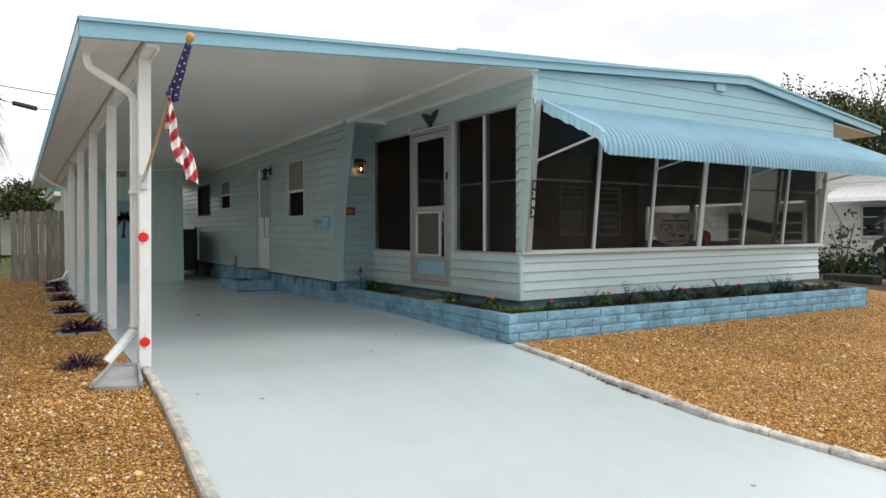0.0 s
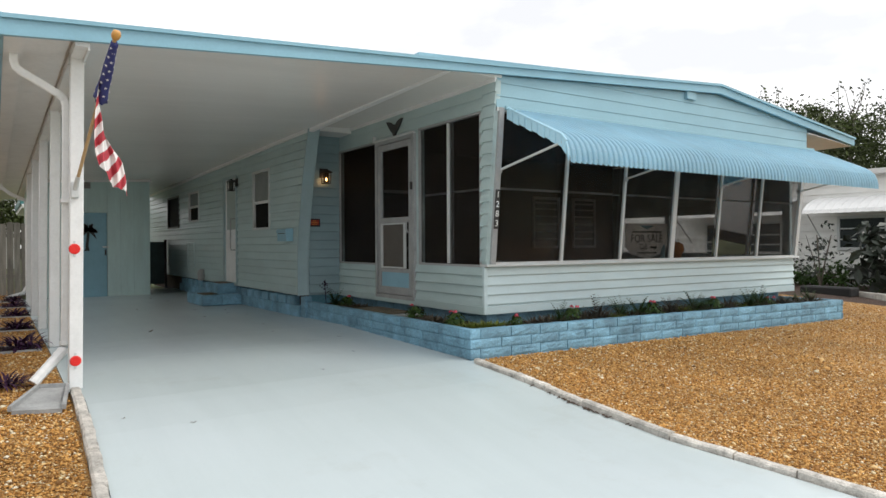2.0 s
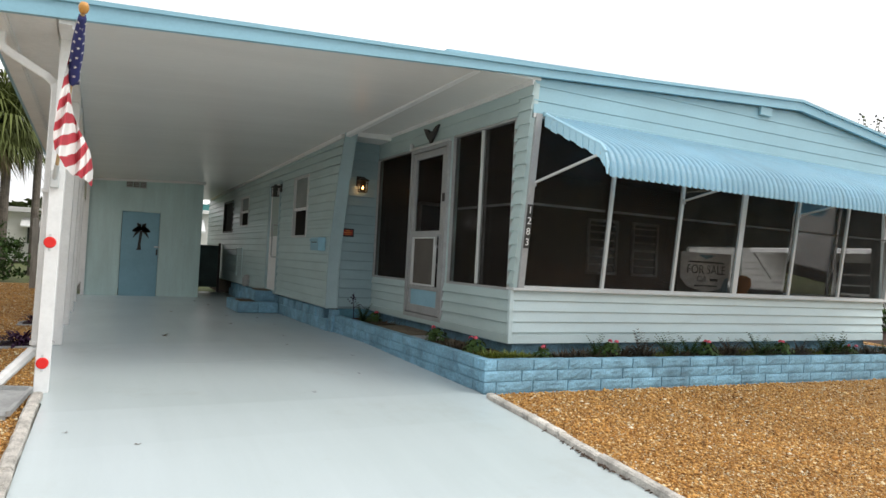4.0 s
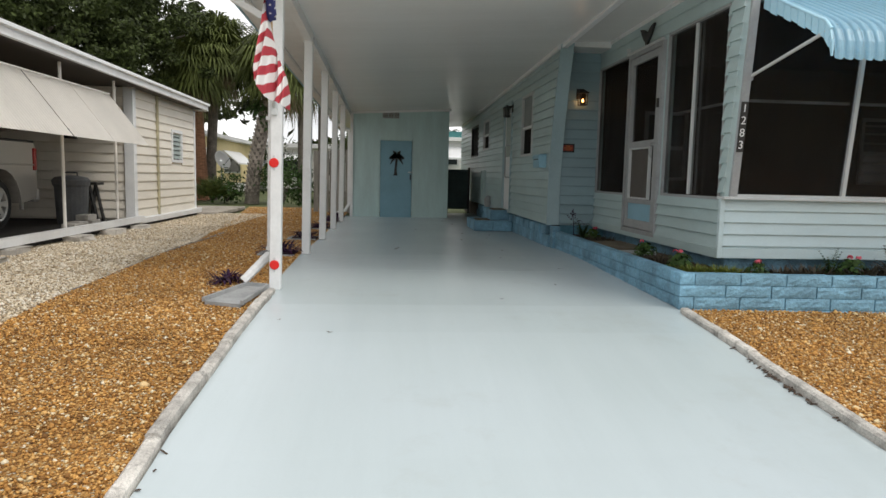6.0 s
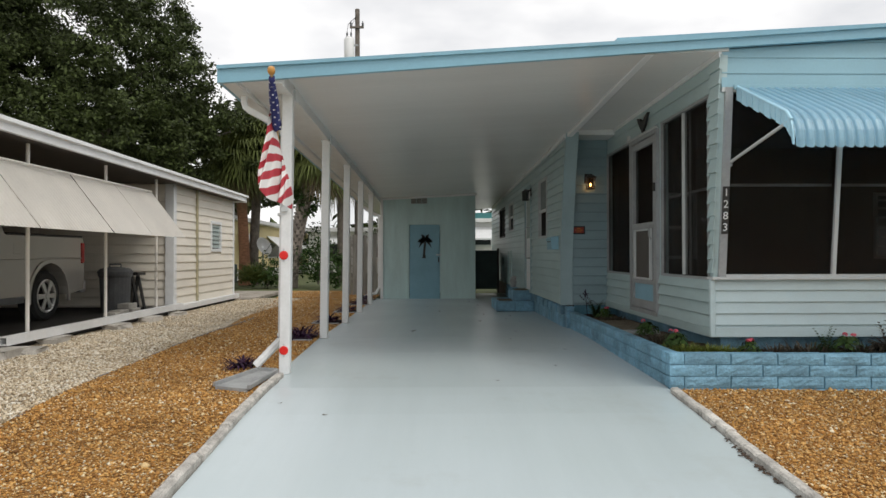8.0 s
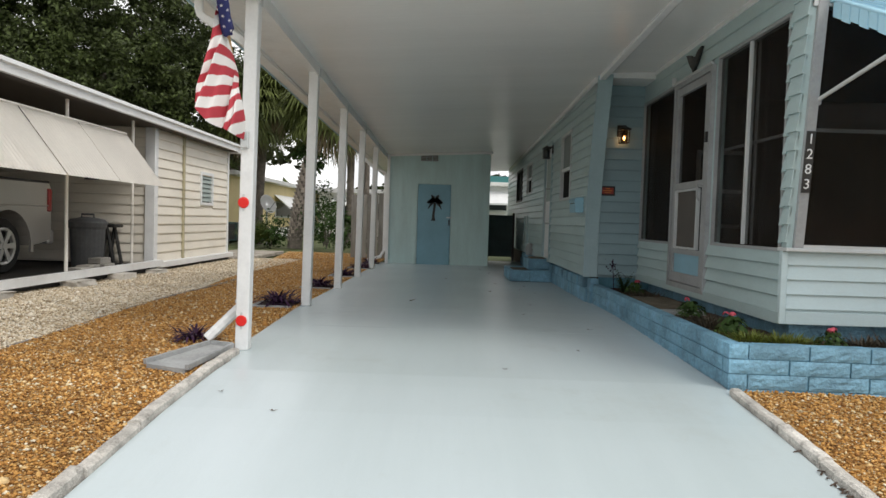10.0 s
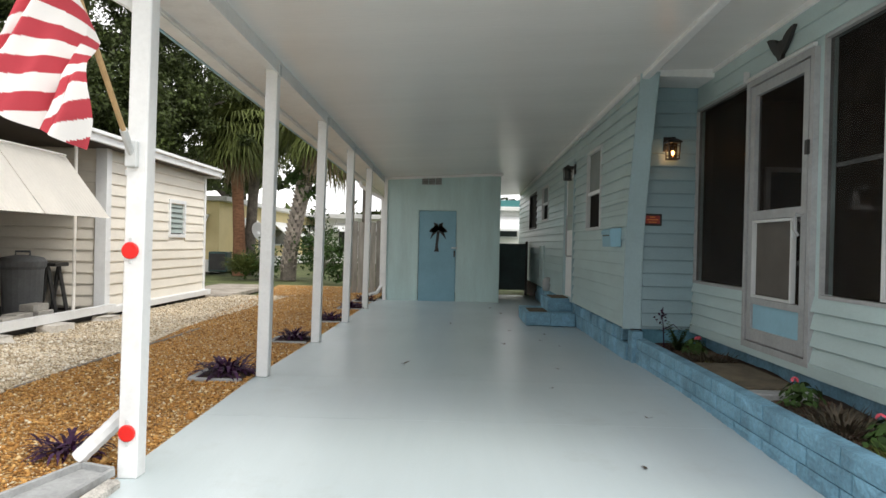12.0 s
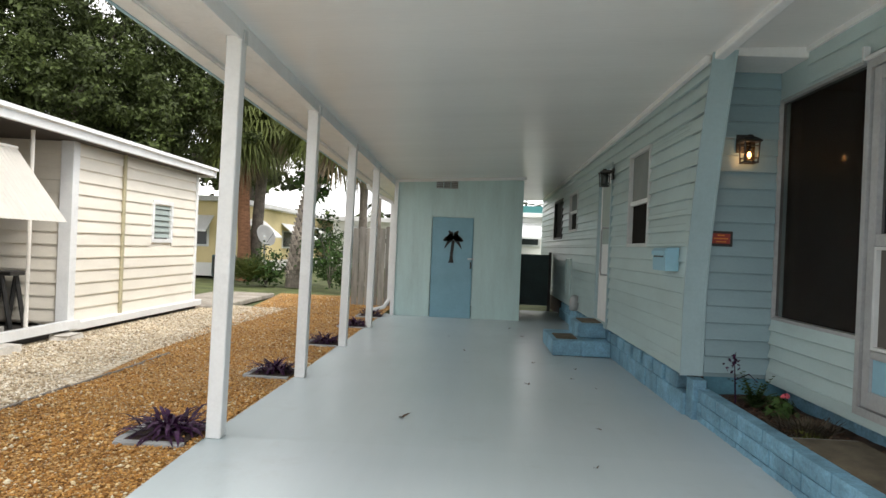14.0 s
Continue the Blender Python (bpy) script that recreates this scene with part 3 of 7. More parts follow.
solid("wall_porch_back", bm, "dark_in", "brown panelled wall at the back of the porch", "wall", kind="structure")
# skirting of painted blocks below the house and porch
solid("foundation_jog", boxm(3.5, 4.22, 8.97, 9.05, -0.05, 0.355), "mortar", "blue painted foundation below the short wall", "foundation", kind="structure")
# sheet behind the blocks; its soil colour stands in for shade in the gaps
skirt = solid("foundation", boxm(3.44, 3.5, 8.98, 20.9, -0.05, 0.355), "soil", "blue painted blocks before a dark sheet that paints in the crawl-space shade", "foundation", kind="structure")
rng = random.Random(5)
blk = finish("brick", boxm(3.335, 3.437, -0.199, 0.199, -0.003, 0.181, 0.009), "block")
blk_top = finish("brick", boxm(3.338, 3.437, -0.165, 0.165, -0.003, 0.135, 0.012), "block")
for row in range(2):
    y = 9.17 + (0.2 if row else 0)
    while y < 17:
        ob = new("brick", blk_top if row else blk)
        ob.parent = skirt
        ob.location = (rng.uniform(-0.006, 0.006), y + row * rng.uniform(-0.02, 0.02), 0.01 + row * 0.184 + ground_z(3.3, y) * 0.3)
        y += 0.405
solid("foundation_porch", boxm(4.14, 10.2, 5.26, 8.9, -0.15, 0.35), "block", "blue painted block base under the porch", "foundation", kind="structure")

# porch walls
pair, sdoor, lscr = (5.18, 6.48, 0.90, 2.62), (6.59, 7.62, 0.43, 2.56), (7.66, 8.89, 0.87, 2.60)
ph = [pair, sdoor, lscr]
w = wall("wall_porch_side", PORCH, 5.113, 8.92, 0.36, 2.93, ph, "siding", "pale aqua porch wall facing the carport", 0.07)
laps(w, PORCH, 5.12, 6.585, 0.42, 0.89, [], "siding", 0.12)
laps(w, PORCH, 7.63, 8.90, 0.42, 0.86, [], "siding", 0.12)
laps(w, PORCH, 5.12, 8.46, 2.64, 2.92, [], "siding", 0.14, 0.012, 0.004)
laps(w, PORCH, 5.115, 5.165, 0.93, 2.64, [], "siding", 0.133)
solid("trim_porch_corner", boxm(3.968, 4.014, 5.072, 5.12, 0.345, 0.886, 0.004), "front_siding", "pale aqua corner trim below the sill", "trim", kind="structure")
solid("trim_porch_base", boxm(3.966, 3.998, 5.09, 8.9, 0.345, 0.432), "siding", "pale aqua base board of the porch wall", "trim", kind="structure")
lean = lambda z: 5.06 + (4.86 - 5.06) * (z - 0.91) / (2.93 - 0.91)
bm = bmesh.new()
prism(bm, [(3.99, 5.115, 0.91), (3.99, lean(0.91), 0.91), (3.99, lean(2.93), 2.93), (3.99, 5.115, 2.93)], (0.06, 0, 0))
w2 = solid("wall_porch_corner", bm, "siding", "pale aqua corner panel leaning out towards the street", "wall", kind="structure")
z = 0.95
while z < 2.88:
    bm = bmesh.new()
    a, b = lean(z), lean(z + 0.13)
    prism(bm, [(3.972, a, z), (3.986, b, z + 0.13), (3.986, 5.11, z + 0.13), (3.972, 5.11, z)], (0.02, 0, 0))
    part("siding_board", bm, "siding", w2)
    z += 0.133
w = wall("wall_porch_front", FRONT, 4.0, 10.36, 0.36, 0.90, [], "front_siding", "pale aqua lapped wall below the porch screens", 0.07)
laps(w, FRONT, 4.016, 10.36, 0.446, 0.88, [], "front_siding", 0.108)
solid("trim_front_base", boxm(4.016, 10.36, 5.08, 5.108, 0.345, 0.44, 0.003), "front_siding", "pale aqua base board below the front siding", "trim", kind="structure")
bm = bmesh.new()
box(bm, 3.97, 10.4, 5.02, 5.16, 0.885, 0.912, 0.004)
solid("window_sill", bm, "alu_white", "white metal sill under the porch screens", "sill", kind="structure")
w = wall("wall_porch_right", Plane("x", 10.36, 1), 5.12, 8.92, 0.36, 2.7, [(5.25, 6.35, 0.95, 1.66), (6.45, 7.5, 0.95, 1.66), (7.6, 8.7, 0.95, 1.66)], "front_siding", "far side wall of the porch with screened openings", 0.07)
solid("floor_porch", boxm(4.07, 10.3, 5.18, 8.92, 0.352, 0.40), "floor_in", "dark carpeted porch floor", "floor", kind="structure")
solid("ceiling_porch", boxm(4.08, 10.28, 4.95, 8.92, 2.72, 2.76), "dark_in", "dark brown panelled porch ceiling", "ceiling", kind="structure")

# gable
bm = bmesh.new()
gt = lambda x: 2.985 + (3.245 - 2.985) * (x - 4.0) / 3.95 if x < 7.95 else 3.245 - (3.245 - 2.83) * (x - 7.95) / 3.8
prism(bm, [(4.0, 4.885, 2.60), (10.36, 4.885, 2.60), (10.36, 4.885, gt(10.36)), (7.95, 4.885, gt(7.95)), (4.0, 4.885, gt(4.0))], (0, 0.08, 0))
w = solid("wall_gable", bm, "gable", "light blue lapped gable above the awning", "wall", kind="structure")
z = 2.62
while z < 3.2:
    h = 0.145
    zm = min(z + h, 3.243)
    left = lambda q: 4.0 if q < gt(4.0) else 4.0 + (q - gt(4.0)) / (gt(7.95) - gt(4.0)) * 3.95
    right = lambda q: 10.36 if q < gt(10.36) else 7.95 + (gt(7.95) - q) / (gt(7.95) - gt(10.36)) * 2.41
    bm = bmesh.new()
    zs_ = sorted({z + 0.002, zm, *[q for q in (gt(4.0), gt(10.36)) if z + 0.02 < q < zm - 0.01]})
    for qa, qb in zip(zs_, zs_[1:]):
        ya, yb = (4.874 + 0.007 * (q - z) / h for q in (qa, qb))
        lo_ = [(left(qa), ya, qa), (right(qa), ya, qa), (right(qb), yb, qb), (left(qb), yb, qb)]
        a4 = [bm.verts.new(p) for p in lo_]
        b4 = [bm.verts.new((p[0], 4.884, p[2])) for p in lo_]
        bm.faces.new(a4)
        for i in range(4):
            bm.faces.new([a4[i], a4[(i + 1) % 4], b4[(i + 1) % 4], b4[i]])
    part("siding_board", bm, "gable", w)
    z += h

# ---- carport roof ----
bm = bmesh.new()
ys = steps_of(4.84, 20.9, 0.305)
rows = []
for y in ys:
    for dy, dz in ((0.0, 0.0), (0.29, 0.0), (0.296, 0.0007), (0.300, 0.0007)):
        if y + dy <= 20.9:
            rows.append([(x, y + dy, ceil_z(x, y + dy) + dz) for x in (-0.40, 1.6, 3.35)])
for a, b in zip(rows, rows[1:]):
    for i in range(2):
        quad(bm, [a[i], a[i + 1], b[i + 1], b[i]])
prism(bm, [(-0.40, 4.84, 2.78), (3.35, 4.84, 3.0), (3.35, 4.84, 3.06), (-0.40, 4.84, 2.83)], (0, 16.06, -0.2))
solid("ceiling", bm, "ceiling", "white ribbed metal pan carport ceiling with a soft sheen", "ceiling", kind="structure")
bm = bmesh.new()
prism(bm, [(3.34, 4.86, 2.943), (4.06, 4.86, 2.966), (4.06, 8.47, 2.93), (3.34, 8.47, 2.90)], (0, 0, 0.03))
solid("ceiling_strip", bm, "ceiling", "white painted roof underside beside the porch", "ceiling", kind="structure")
bm = bmesh.new()
prism(bm, [(3.30, 4.86, 2.934), (3.31, 4.86, 2.928), (3.37, 4.86, 2.928), (3.38, 4.86, 2.934), (3.38, 4.86, 2.99), (3.30, 4.86, 2.99)], (0, 3.64, -0.114))
solid("roof_joist", bm, "white", "white painted beam between carport and house roof", "beam", kind="structure")
bm = bmesh.new()
prism(bm, [(3.262, 8.52, ceil_z(3.3, 8.52) - 0.055), (3.30, 8.52, ceil_z(3.3, 8.52) - 0.055), (3.30, 8.52, ceil_z(3.3, 8.52)), (3.262, 8.52, ceil_z(3.3, 8.52))], (0, 12.0, -0.0186 * 12.0))
solid("trim_ceiling", bm, "white", "white trim where the siding meets the carport ceiling", "trim", kind="structure")
bm = bmesh.new()
prism(bm, [(3.972, 4.87, 2.915), (3.998, 4.87, 2.915), (3.998, 4.87, 2.985), (3.972, 4.87, 2.985)], (0, 3.59, -0.03))
solid("trim_porch_top", bm, "white", "white trim along the top of the porch wall", "trim", kind="structure")
bm = bmesh.new()
prism(bm, [(-0.065, 4.86, 2.665), (0.035, 4.86, 2.665), (0.035, 4.86, 2.755), (-0.065, 4.86, 2.755)], (0, 15.6, -0.0186 * 15.6))
prism(bm, [(0.022, 4.86, 2.64), (0.037, 4.86, 2.64), (0.037, 4.86, 2.67), (0.022, 4.86, 2.67)], (0, 15.6, -0.0186 * 15.6))
solid("carport_beam", bm, "white", "white metal header beam on the carport posts", "beam", kind="structure")
# eave channel and gutter of the carport
bm = bmesh.new()
dz = -0.0186 * 16.0
prism(bm, [(-0.52, 4.85, 2.665), (-0.40, 4.85, 2.665), (-0.40, 4.85, 2.715), (-0.505, 4.85, 2.69), (-0.505, 4.85, 2.80), (-0.52, 4.85, 2.80)], (0, 16, dz))
prism(bm, [(-0.40, 4.85, 2.675), (-0.385, 4.85, 2.675), (-0.385, 4.85, 2.76), (-0.40, 4.85, 2.76)], (0, 16, dz))
prism(bm, [(-0.39, 4.85, 2.70), (-0.09, 4.85, 2.72), (-0.09, 4.85, 2.735), (-0.39, 4.85, 2.715)], (0, 16, dz))
solid("gutter", bm, "white", "white metal gutter and eave underside along the carport", "gutter", kind="structure")
bm = bmesh.new()
prism(bm, [(-0.545, 4.80, 2.66), (-0.522, 4.80, 2.66), (-0.522, 4.80, 2.815), (-0.545, 4.80, 2.815)], (0, 16.1, dz))
solid("fascia_side", bm, "fascia", "blue painted side fascia of the carport roof", "fascia", kind="structure")
bm = bmesh.new()
prism(bm, [(-0.55, 4.84, 2.80), (3.3, 4.84, 3.03), (3.3, 4.84, 3.05), (-0.55, 4.84, 2.82)], (0, 16.1, dz))
prism(bm, [(3.08, 5.0, 3.06), (3.08, 5.0, 3.13), (7.95, 4.86, 3.37), (11.75, 4.86, 2.93), (11.75, 4.86, 2.86), (7.95, 4.86, 3.26)], (0, 16.0, 0))
solid("roof", bm, "fascia", "low-pitched blue-edged metal roof", "roof", kind="structure")
ff = thing("fascia_front", "blue painted front fascia with a rolled lip", "fascia", kind="structure")
low = [(-0.545, 2.655), (3.98, 2.985), (7.95, 3.245), (11.77, 2.80)]
top = [(-0.545, 2.775), (3.98, 3.062), (7.95, 3.345), (11.77, 2.905)]
for i in range(3):
    (xa, za), (xb, zb), (xc, zc), (xd, zd) = low[i], low[i + 1], top[i + 1], top[i]
    part("fascia_board", one(prism, [(xa, 4.805, za), (xb, 4.805, zb), (xc, 4.805, zc), (xd, 4.805, zd)], (0, 0.045, 0)), "fascia", ff)
    part("lip", one(prism, [(xd, 4.78, zd), (xc, 4.78, zc), (xc, 4.78, zc + 0.032), (xd, 4.78, zd + 0.032)], (0, 0.09, 0)), "fascia", ff)
# open eave beyond the gable
bm = bmesh.new()
prism(bm, [(10.37, 4.85, 2.90), (11.74, 4.85, 2.79), (11.74, 4.85, 2.80), (10.37, 4.85, 2.91)], (0, 15, 0))
solid("soffit_eave", bm, "white", "white eave underside beyond the gable", "soffit", kind="structure")
solid("soffit_bracket", boxm(7.25, 7.45, 4.835, 4.87, 3.10, 3.20), "gable", "light blue bracket under the ridge", "bracket", kind="structure")

# ---- shed at the end of the carport ----
w = wall("wall_shed", SHED, 0.05, 2.45, -0.02, 2.62, [(0.76, 1.55, -0.02, 1.885)], "shed", "pale aqua panelled shed wall closing the carport", 0.08)
for a, b in ((0.06, 0.42), (0.425, 0.755), (1.555, 1.82), (1.825, 2.10), (2.105, 2.44)):
    part("panel", one(bar, SHED, a, b, 0.0, 2.60, 0.0, 0.012), "shed", w)
for a, b in ((0.76, 1.15), (1.155, 1.55)):
    part("panel", one(bar, SHED, a, b, 1.90, 2.60, 0.0, 0.012), "shed", w)
bm = bmesh.new()
box(bm, 2.37, 2.45, 15.985, 19.0, -0.02, 2.62)
box(bm, 0.05, 0.13, 15.985, 19.0, -0.02, 2.62)
box(bm, 0.05, 2.45, 18.92, 19.0, -0.02, 2.62)
solid("wall_shed_sides", bm, "shed", "plain aqua side and rear walls of the shed", "wall", kind="structure")
bm = bmesh.new()
prism(bm, [(0.03, 15.935, 2.50), (2.49, 15.935, 2.633), (2.49, 15.935, 2.69), (0.03, 15.935, 2.56)], (0, 0.033, 0))
solid("trim_shed_top", bm, "white", "white trim at the top of the shed wall", "trim", kind="structure")
solid("trim_shed_corner", boxm(0.03, 0.10, 15.93, 15.968, -0.01, 2.6), "white", "white corner trim of the shed", "trim", kind="structure")

# ---- kerbs ----
def kerb(name, fn, joints, side, label):
    k = thing(name, label, "kerb", kind="structure")
    rng = random.Random(len(joints))
    for a, b in zip(joints, joints[1:]):
        bm = bmesh.new()
        o = rng.uniform(-0.008, 0.008)
        h = 0.047 + rng.uniform(-0.01, 0.008)
        n = 9
        ring = []
        for i in range(n + 1):
            y = a + 0.006 + (b - a - 0.012) * i / n
            x = fn(y) + o + 0.008 * noise.noise(Vector((3.1, y * 7, 1)))
            z = ground_z(x, y)
            hw = 0.034
            hh = h + 0.006 * noise.noise(Vector((x * 5, y * 9, 2)))
            ring.append([bm.verts.new(p) for p in ((x - hw, y, z - 0.08), (x - hw - 0.003, y, z + hh - 0.012), (x - hw + 0.012, y, z + hh), (x + hw - 0.012, y, z + hh), (x + hw + 0.003, y, z + hh - 0.012), (x + hw, y, z - 0.08))])
        for r, s in zip(ring, ring[1:]):
            for i in range(6):
                bm.faces.new([r[i], r[(i + 1) % 6], s[(i + 1) % 6], s[i]])
        bm.faces.new(ring[0][::-1])
        bm.faces.new(ring[-1])
        part("kerb_stone", bm, "kerb", k)


kerb("kerb_left_side", kerb_left, [-1.0, -0.1, 0.7, 1.3, 1.72, 2.35, 3.1, 3.6, 4.3, 5.14], -1, "worn pale concrete edging stones along the driveway")
kerb("kerb_right_side", kerb_right, [-1.0, 0.0, 0.75, 1.36, 1.75, 2.2, 3.03, 3.45, 3.85, 4.47], 1, "worn pale concrete edging stones along the gravel yard")

# ---- planter of split-face blocks ----
planter = thing("planter_wall", "low blue painted split-face block planter wall, three courses", "planter", kind="structure")


def rough_block(bm, u0, u1, z0, z1, depth, rng, place):
    """A split-face block: a chipped front face in three by two facets."""
    nu, nz = 9, 4
    g = [[bm.verts.new(place(u0 + (u1 - u0) * i / nu, z0 + (z1 - z0) * k / nz, (0.0 if i in (0, nu) or k in (0, nz) else rng.uniform(0.002, 0.011)))) for i in range(nu + 1)] for k in range(nz + 1)]
    for k in range(nz):
        for i in range(nu):
            bm.faces.new([g[k][i], g[k][i + 1], g[k + 1][i + 1], g[k + 1][i]])
    back = [bm.verts.new(place(u, z, -depth)) for u, z in ((u0, z0), (u1, z0), (u1, z1), (u0, z1))]
    bm.faces.new([*g[nz], back[2], back[3]])
    bm.faces.new([*[g[0][i] for i in range(nu, -1, -1)], back[0], back[1]])
    bm.faces.new([*[r[0] for r in g], back[3], back[0]][::-1])
    bm.faces.new([*[r[nu] for r in g], back[2], back[1]])
    bm.faces.new(back[::-1])


rng = random.Random(11)
CX, CY, TOPZ, CH = 3.40, 4.56, 0.272, 0.1
drop = lambda x: 0.009 * (x - 3.4)
for c in range(4):
    z1 = TOPZ - c * CH
    z0 = z1 - CH + 0.006
    u = CX + (0.0 if c % 2 else 0.13)
    cells = [] if c % 2 else [(CX, u - 0.005)]
    while u < 10.85:
        cells.append((u + 0.003, min(u + 0.40, 10.86) - 0.004))
        u += 0.405
    for a, b in cells:
        if b - a > 0.03:
            bm = bmesh.new()
            rough_block(bm, a, b, z0 - drop(a), z1 - drop(a), 0.10, rng, lambda u, z, d: (u, CY - d, z))
            part("block", bm, "block", planter)
    u = CY + 0.102 + (0.0 if c % 2 else 0.1)
    cells = [] if c % 2 else [(CY + 0.102, u - 0.005)]
    while u < 8.85:
        cells.append((u + 0.003, min(u + 0.40, 8.86) - 0.004))
        u += 0.405
    for a, b in cells:
        if b - a > 0.03:
            bm = bmesh.new()
            rough_block(bm, a, b, z0, z1, 0.10, rng, lambda u, z, d: (CX - d, u, z))
            part("block", bm, "block", planter)
for c in range(4):
    u = CY + 0.11
    z1 = TOPZ - c * CH - drop(10.9)
    bm = bmesh.new()
    while u < 5.9:
        rough_block(bm, u, u + 0.395, z1 - CH + 0.006, z1, 0.09, rng, lambda u, z, d: (10.86 + d, u, z))
        u += 0.405
    part("block", bm, "block", planter)
bm = bmesh.new()
prism(bm, [(CX + 0.012, 8.85, -0.2), (CX + 0.09, 8.85, -0.2), (CX + 0.09, 8.85, TOPZ - 0.006), (CX + 0.012, 8.85, TOPZ - 0.006)], (0, CY + 0.11 - 8.85, 0))
prism(bm, [(CX + 0.1, CY + 0.012, -0.2), (CX + 0.1, CY + 0.09, -0.2), (CX + 0.1, CY + 0.09, TOPZ - 0.006), (CX + 0.1, CY + 0.012, TOPZ - 0.006)], (7.34, 0, -0.066))
part("mortar", bm, "mortar", planter)
bm = boxm(3.36, 3.47, 8.80, 8.975, 0.0, 0.345, 0.006)
part("end_block", bm, "block", planter)
bm = bmesh.new()
def soil_z(x, y):
    return 0.215 - drop(x) + 0.03 * noise.noise(Vector((x * 2.3, y * 2.3, 0))) + 0.012 * noise.noise(Vector((x * 9, y * 9, 4)))
def soil(bm, x0, x1, y0, y1):
    xs, ys = steps_of(x0, x1, 0.09), steps_of(y0, y1, 0.09)
    g = [[bm.verts.new((x, y, soil_z(x, y))) for x in xs] for y in ys]
    for a, b in zip(g, g[1:]):
        for i in range(len(xs) - 1):
            bm.faces.new([a[i], a[i + 1], b[i + 1], b[i]])
soil(bm, CX + 0.09, 4.1, CY + 0.09, 8.9)
soil(bm, 4.1, 10.80, CY + 0.09, 5.2)
solid("planter_soil", bm, "soil", "dark brown mulch filling the planter", "soil", kind="structure")

# posts
def post(y):
    p = thing("carport_post", "white painted square metal carport post", "post", "carport posts", at=(-0.05, y + 0.05, ground_z(0, y)))
    h = ceil_z(0, y) - 0.07
    bm = bmesh.new()
    vs = prism(bm, [(-0.10, y, ground_z(0, y)), (0.0, y, ground_z(0, y)), (0.0, y + 0.1, ground_z(0, y)), (-0.10, y + 0.1, ground_z(0, y))], (0.035, 0, h - ground_z(0, y)))
    bmesh.ops.bevel(bm, geom=list({e for v in vs for e in v.link_edges}), offset=0.006, segments=1, affect="EDGES")
    part("shaft", bm, "white", p)
    part("bracket", boxm(-0.078, -0.066, y + 0.02, y + 0.08, h - 0.06, h + 0.03, 0.002), "alu_white", p)
    part("bracket", boxm(0.036, 0.048, y + 0.02, y + 0.08, h - 0.06, h + 0.03, 0.002), "alu_white", p)
    return p


POSTS = [5.24, 7.55, 9.68, 11.76, 13.85]
for y in POSTS:
    post(y)


# ---- openings of the house ----
def pane(bm, pl, u0, u1, z0, z1, d):
    slab_on(bm, pl, u0, u1, z0, z1, d - 0.004, d)


def sash_window(name, pl, h, label, split=0.5, w=0.045):
    u0, u1, z0, z1 = h
    ob = thing(name, label, "window", kind="structure")
    part("window_frame", one(frame_on, pl, u0 - 0.03, u1 + 0.03, z0 - 0.03, z1 + 0.03, w - 0.008, -0.05, 0.03), "alu_white", ob)
    zm = z0 + (z1 - z0) * split
    part("meeting_rail", one(bar, pl, u0 + w - 0.02, u1 - w + 0.02, zm - 0.022, zm + 0.022, -0.04, 0.016), "white", ob)
    part("pane", one(pane, pl, u0, u1, z0, zm - 0.02, -0.025), "dark_mesh", ob, "dark glass behind insect mesh")
    part("pane", one(pane, pl, u0, u1, zm + 0.02, z1, -0.012), "grey_blind", ob, "grey blind behind glass")
    return ob


sash_window("window_1", SIDE, WIN1, "white metal sash window with a pale blind above", 0.46)
sash_window("window_2", SIDE, WIN2, "small white metal sash window", 0.5)
ob = thing("window_3", "dark screened window with a thin white frame", "window", kind="structure")
part("window_frame", one(frame_on, SIDE, WIN3[0] - 0.02, WIN3[1] + 0.02, WIN3[2] - 0.02, WIN3[3] + 0.02, 0.04, -0.05, 0.03), "black", ob)
part("pane", one(pane, SIDE, *WIN3, -0.02), "dark_mesh", ob)

door = thing("door_1", "closed white house door with a narrow frame and chrome handle", "door", kind="structure")
part("door_frame", one(frame_on, SIDE, DOOR[0] - 0.05, DOOR[1] + 0.05, DOOR[2] - 0.06, DOOR[3] + 0.04, 0.055, -0.06, 0.035), "trim", door)
leaf = part("door_leaf", one(bar, SIDE, DOOR[0], DOOR[1], DOOR[2], DOOR[3], -0.05, -0.005), "white", door)
part("pane", one(pane, SIDE, DOOR[0] + 0.12, DOOR[1] - 0.12, 1.45, 2.25, 0.002), "blind", leaf, "pale obscured door glass")
part("handle", tubem([(3.30, 12.16, 1.05), (3.22, 12.16, 1.05), (3.21, 12.16, 1.10), (3.21, 12.16, 1.62), (3.22, 12.16, 1.66), (3.30, 12.16, 1.66)], 0.013), "alu", leaf, "aluminium grab handle")

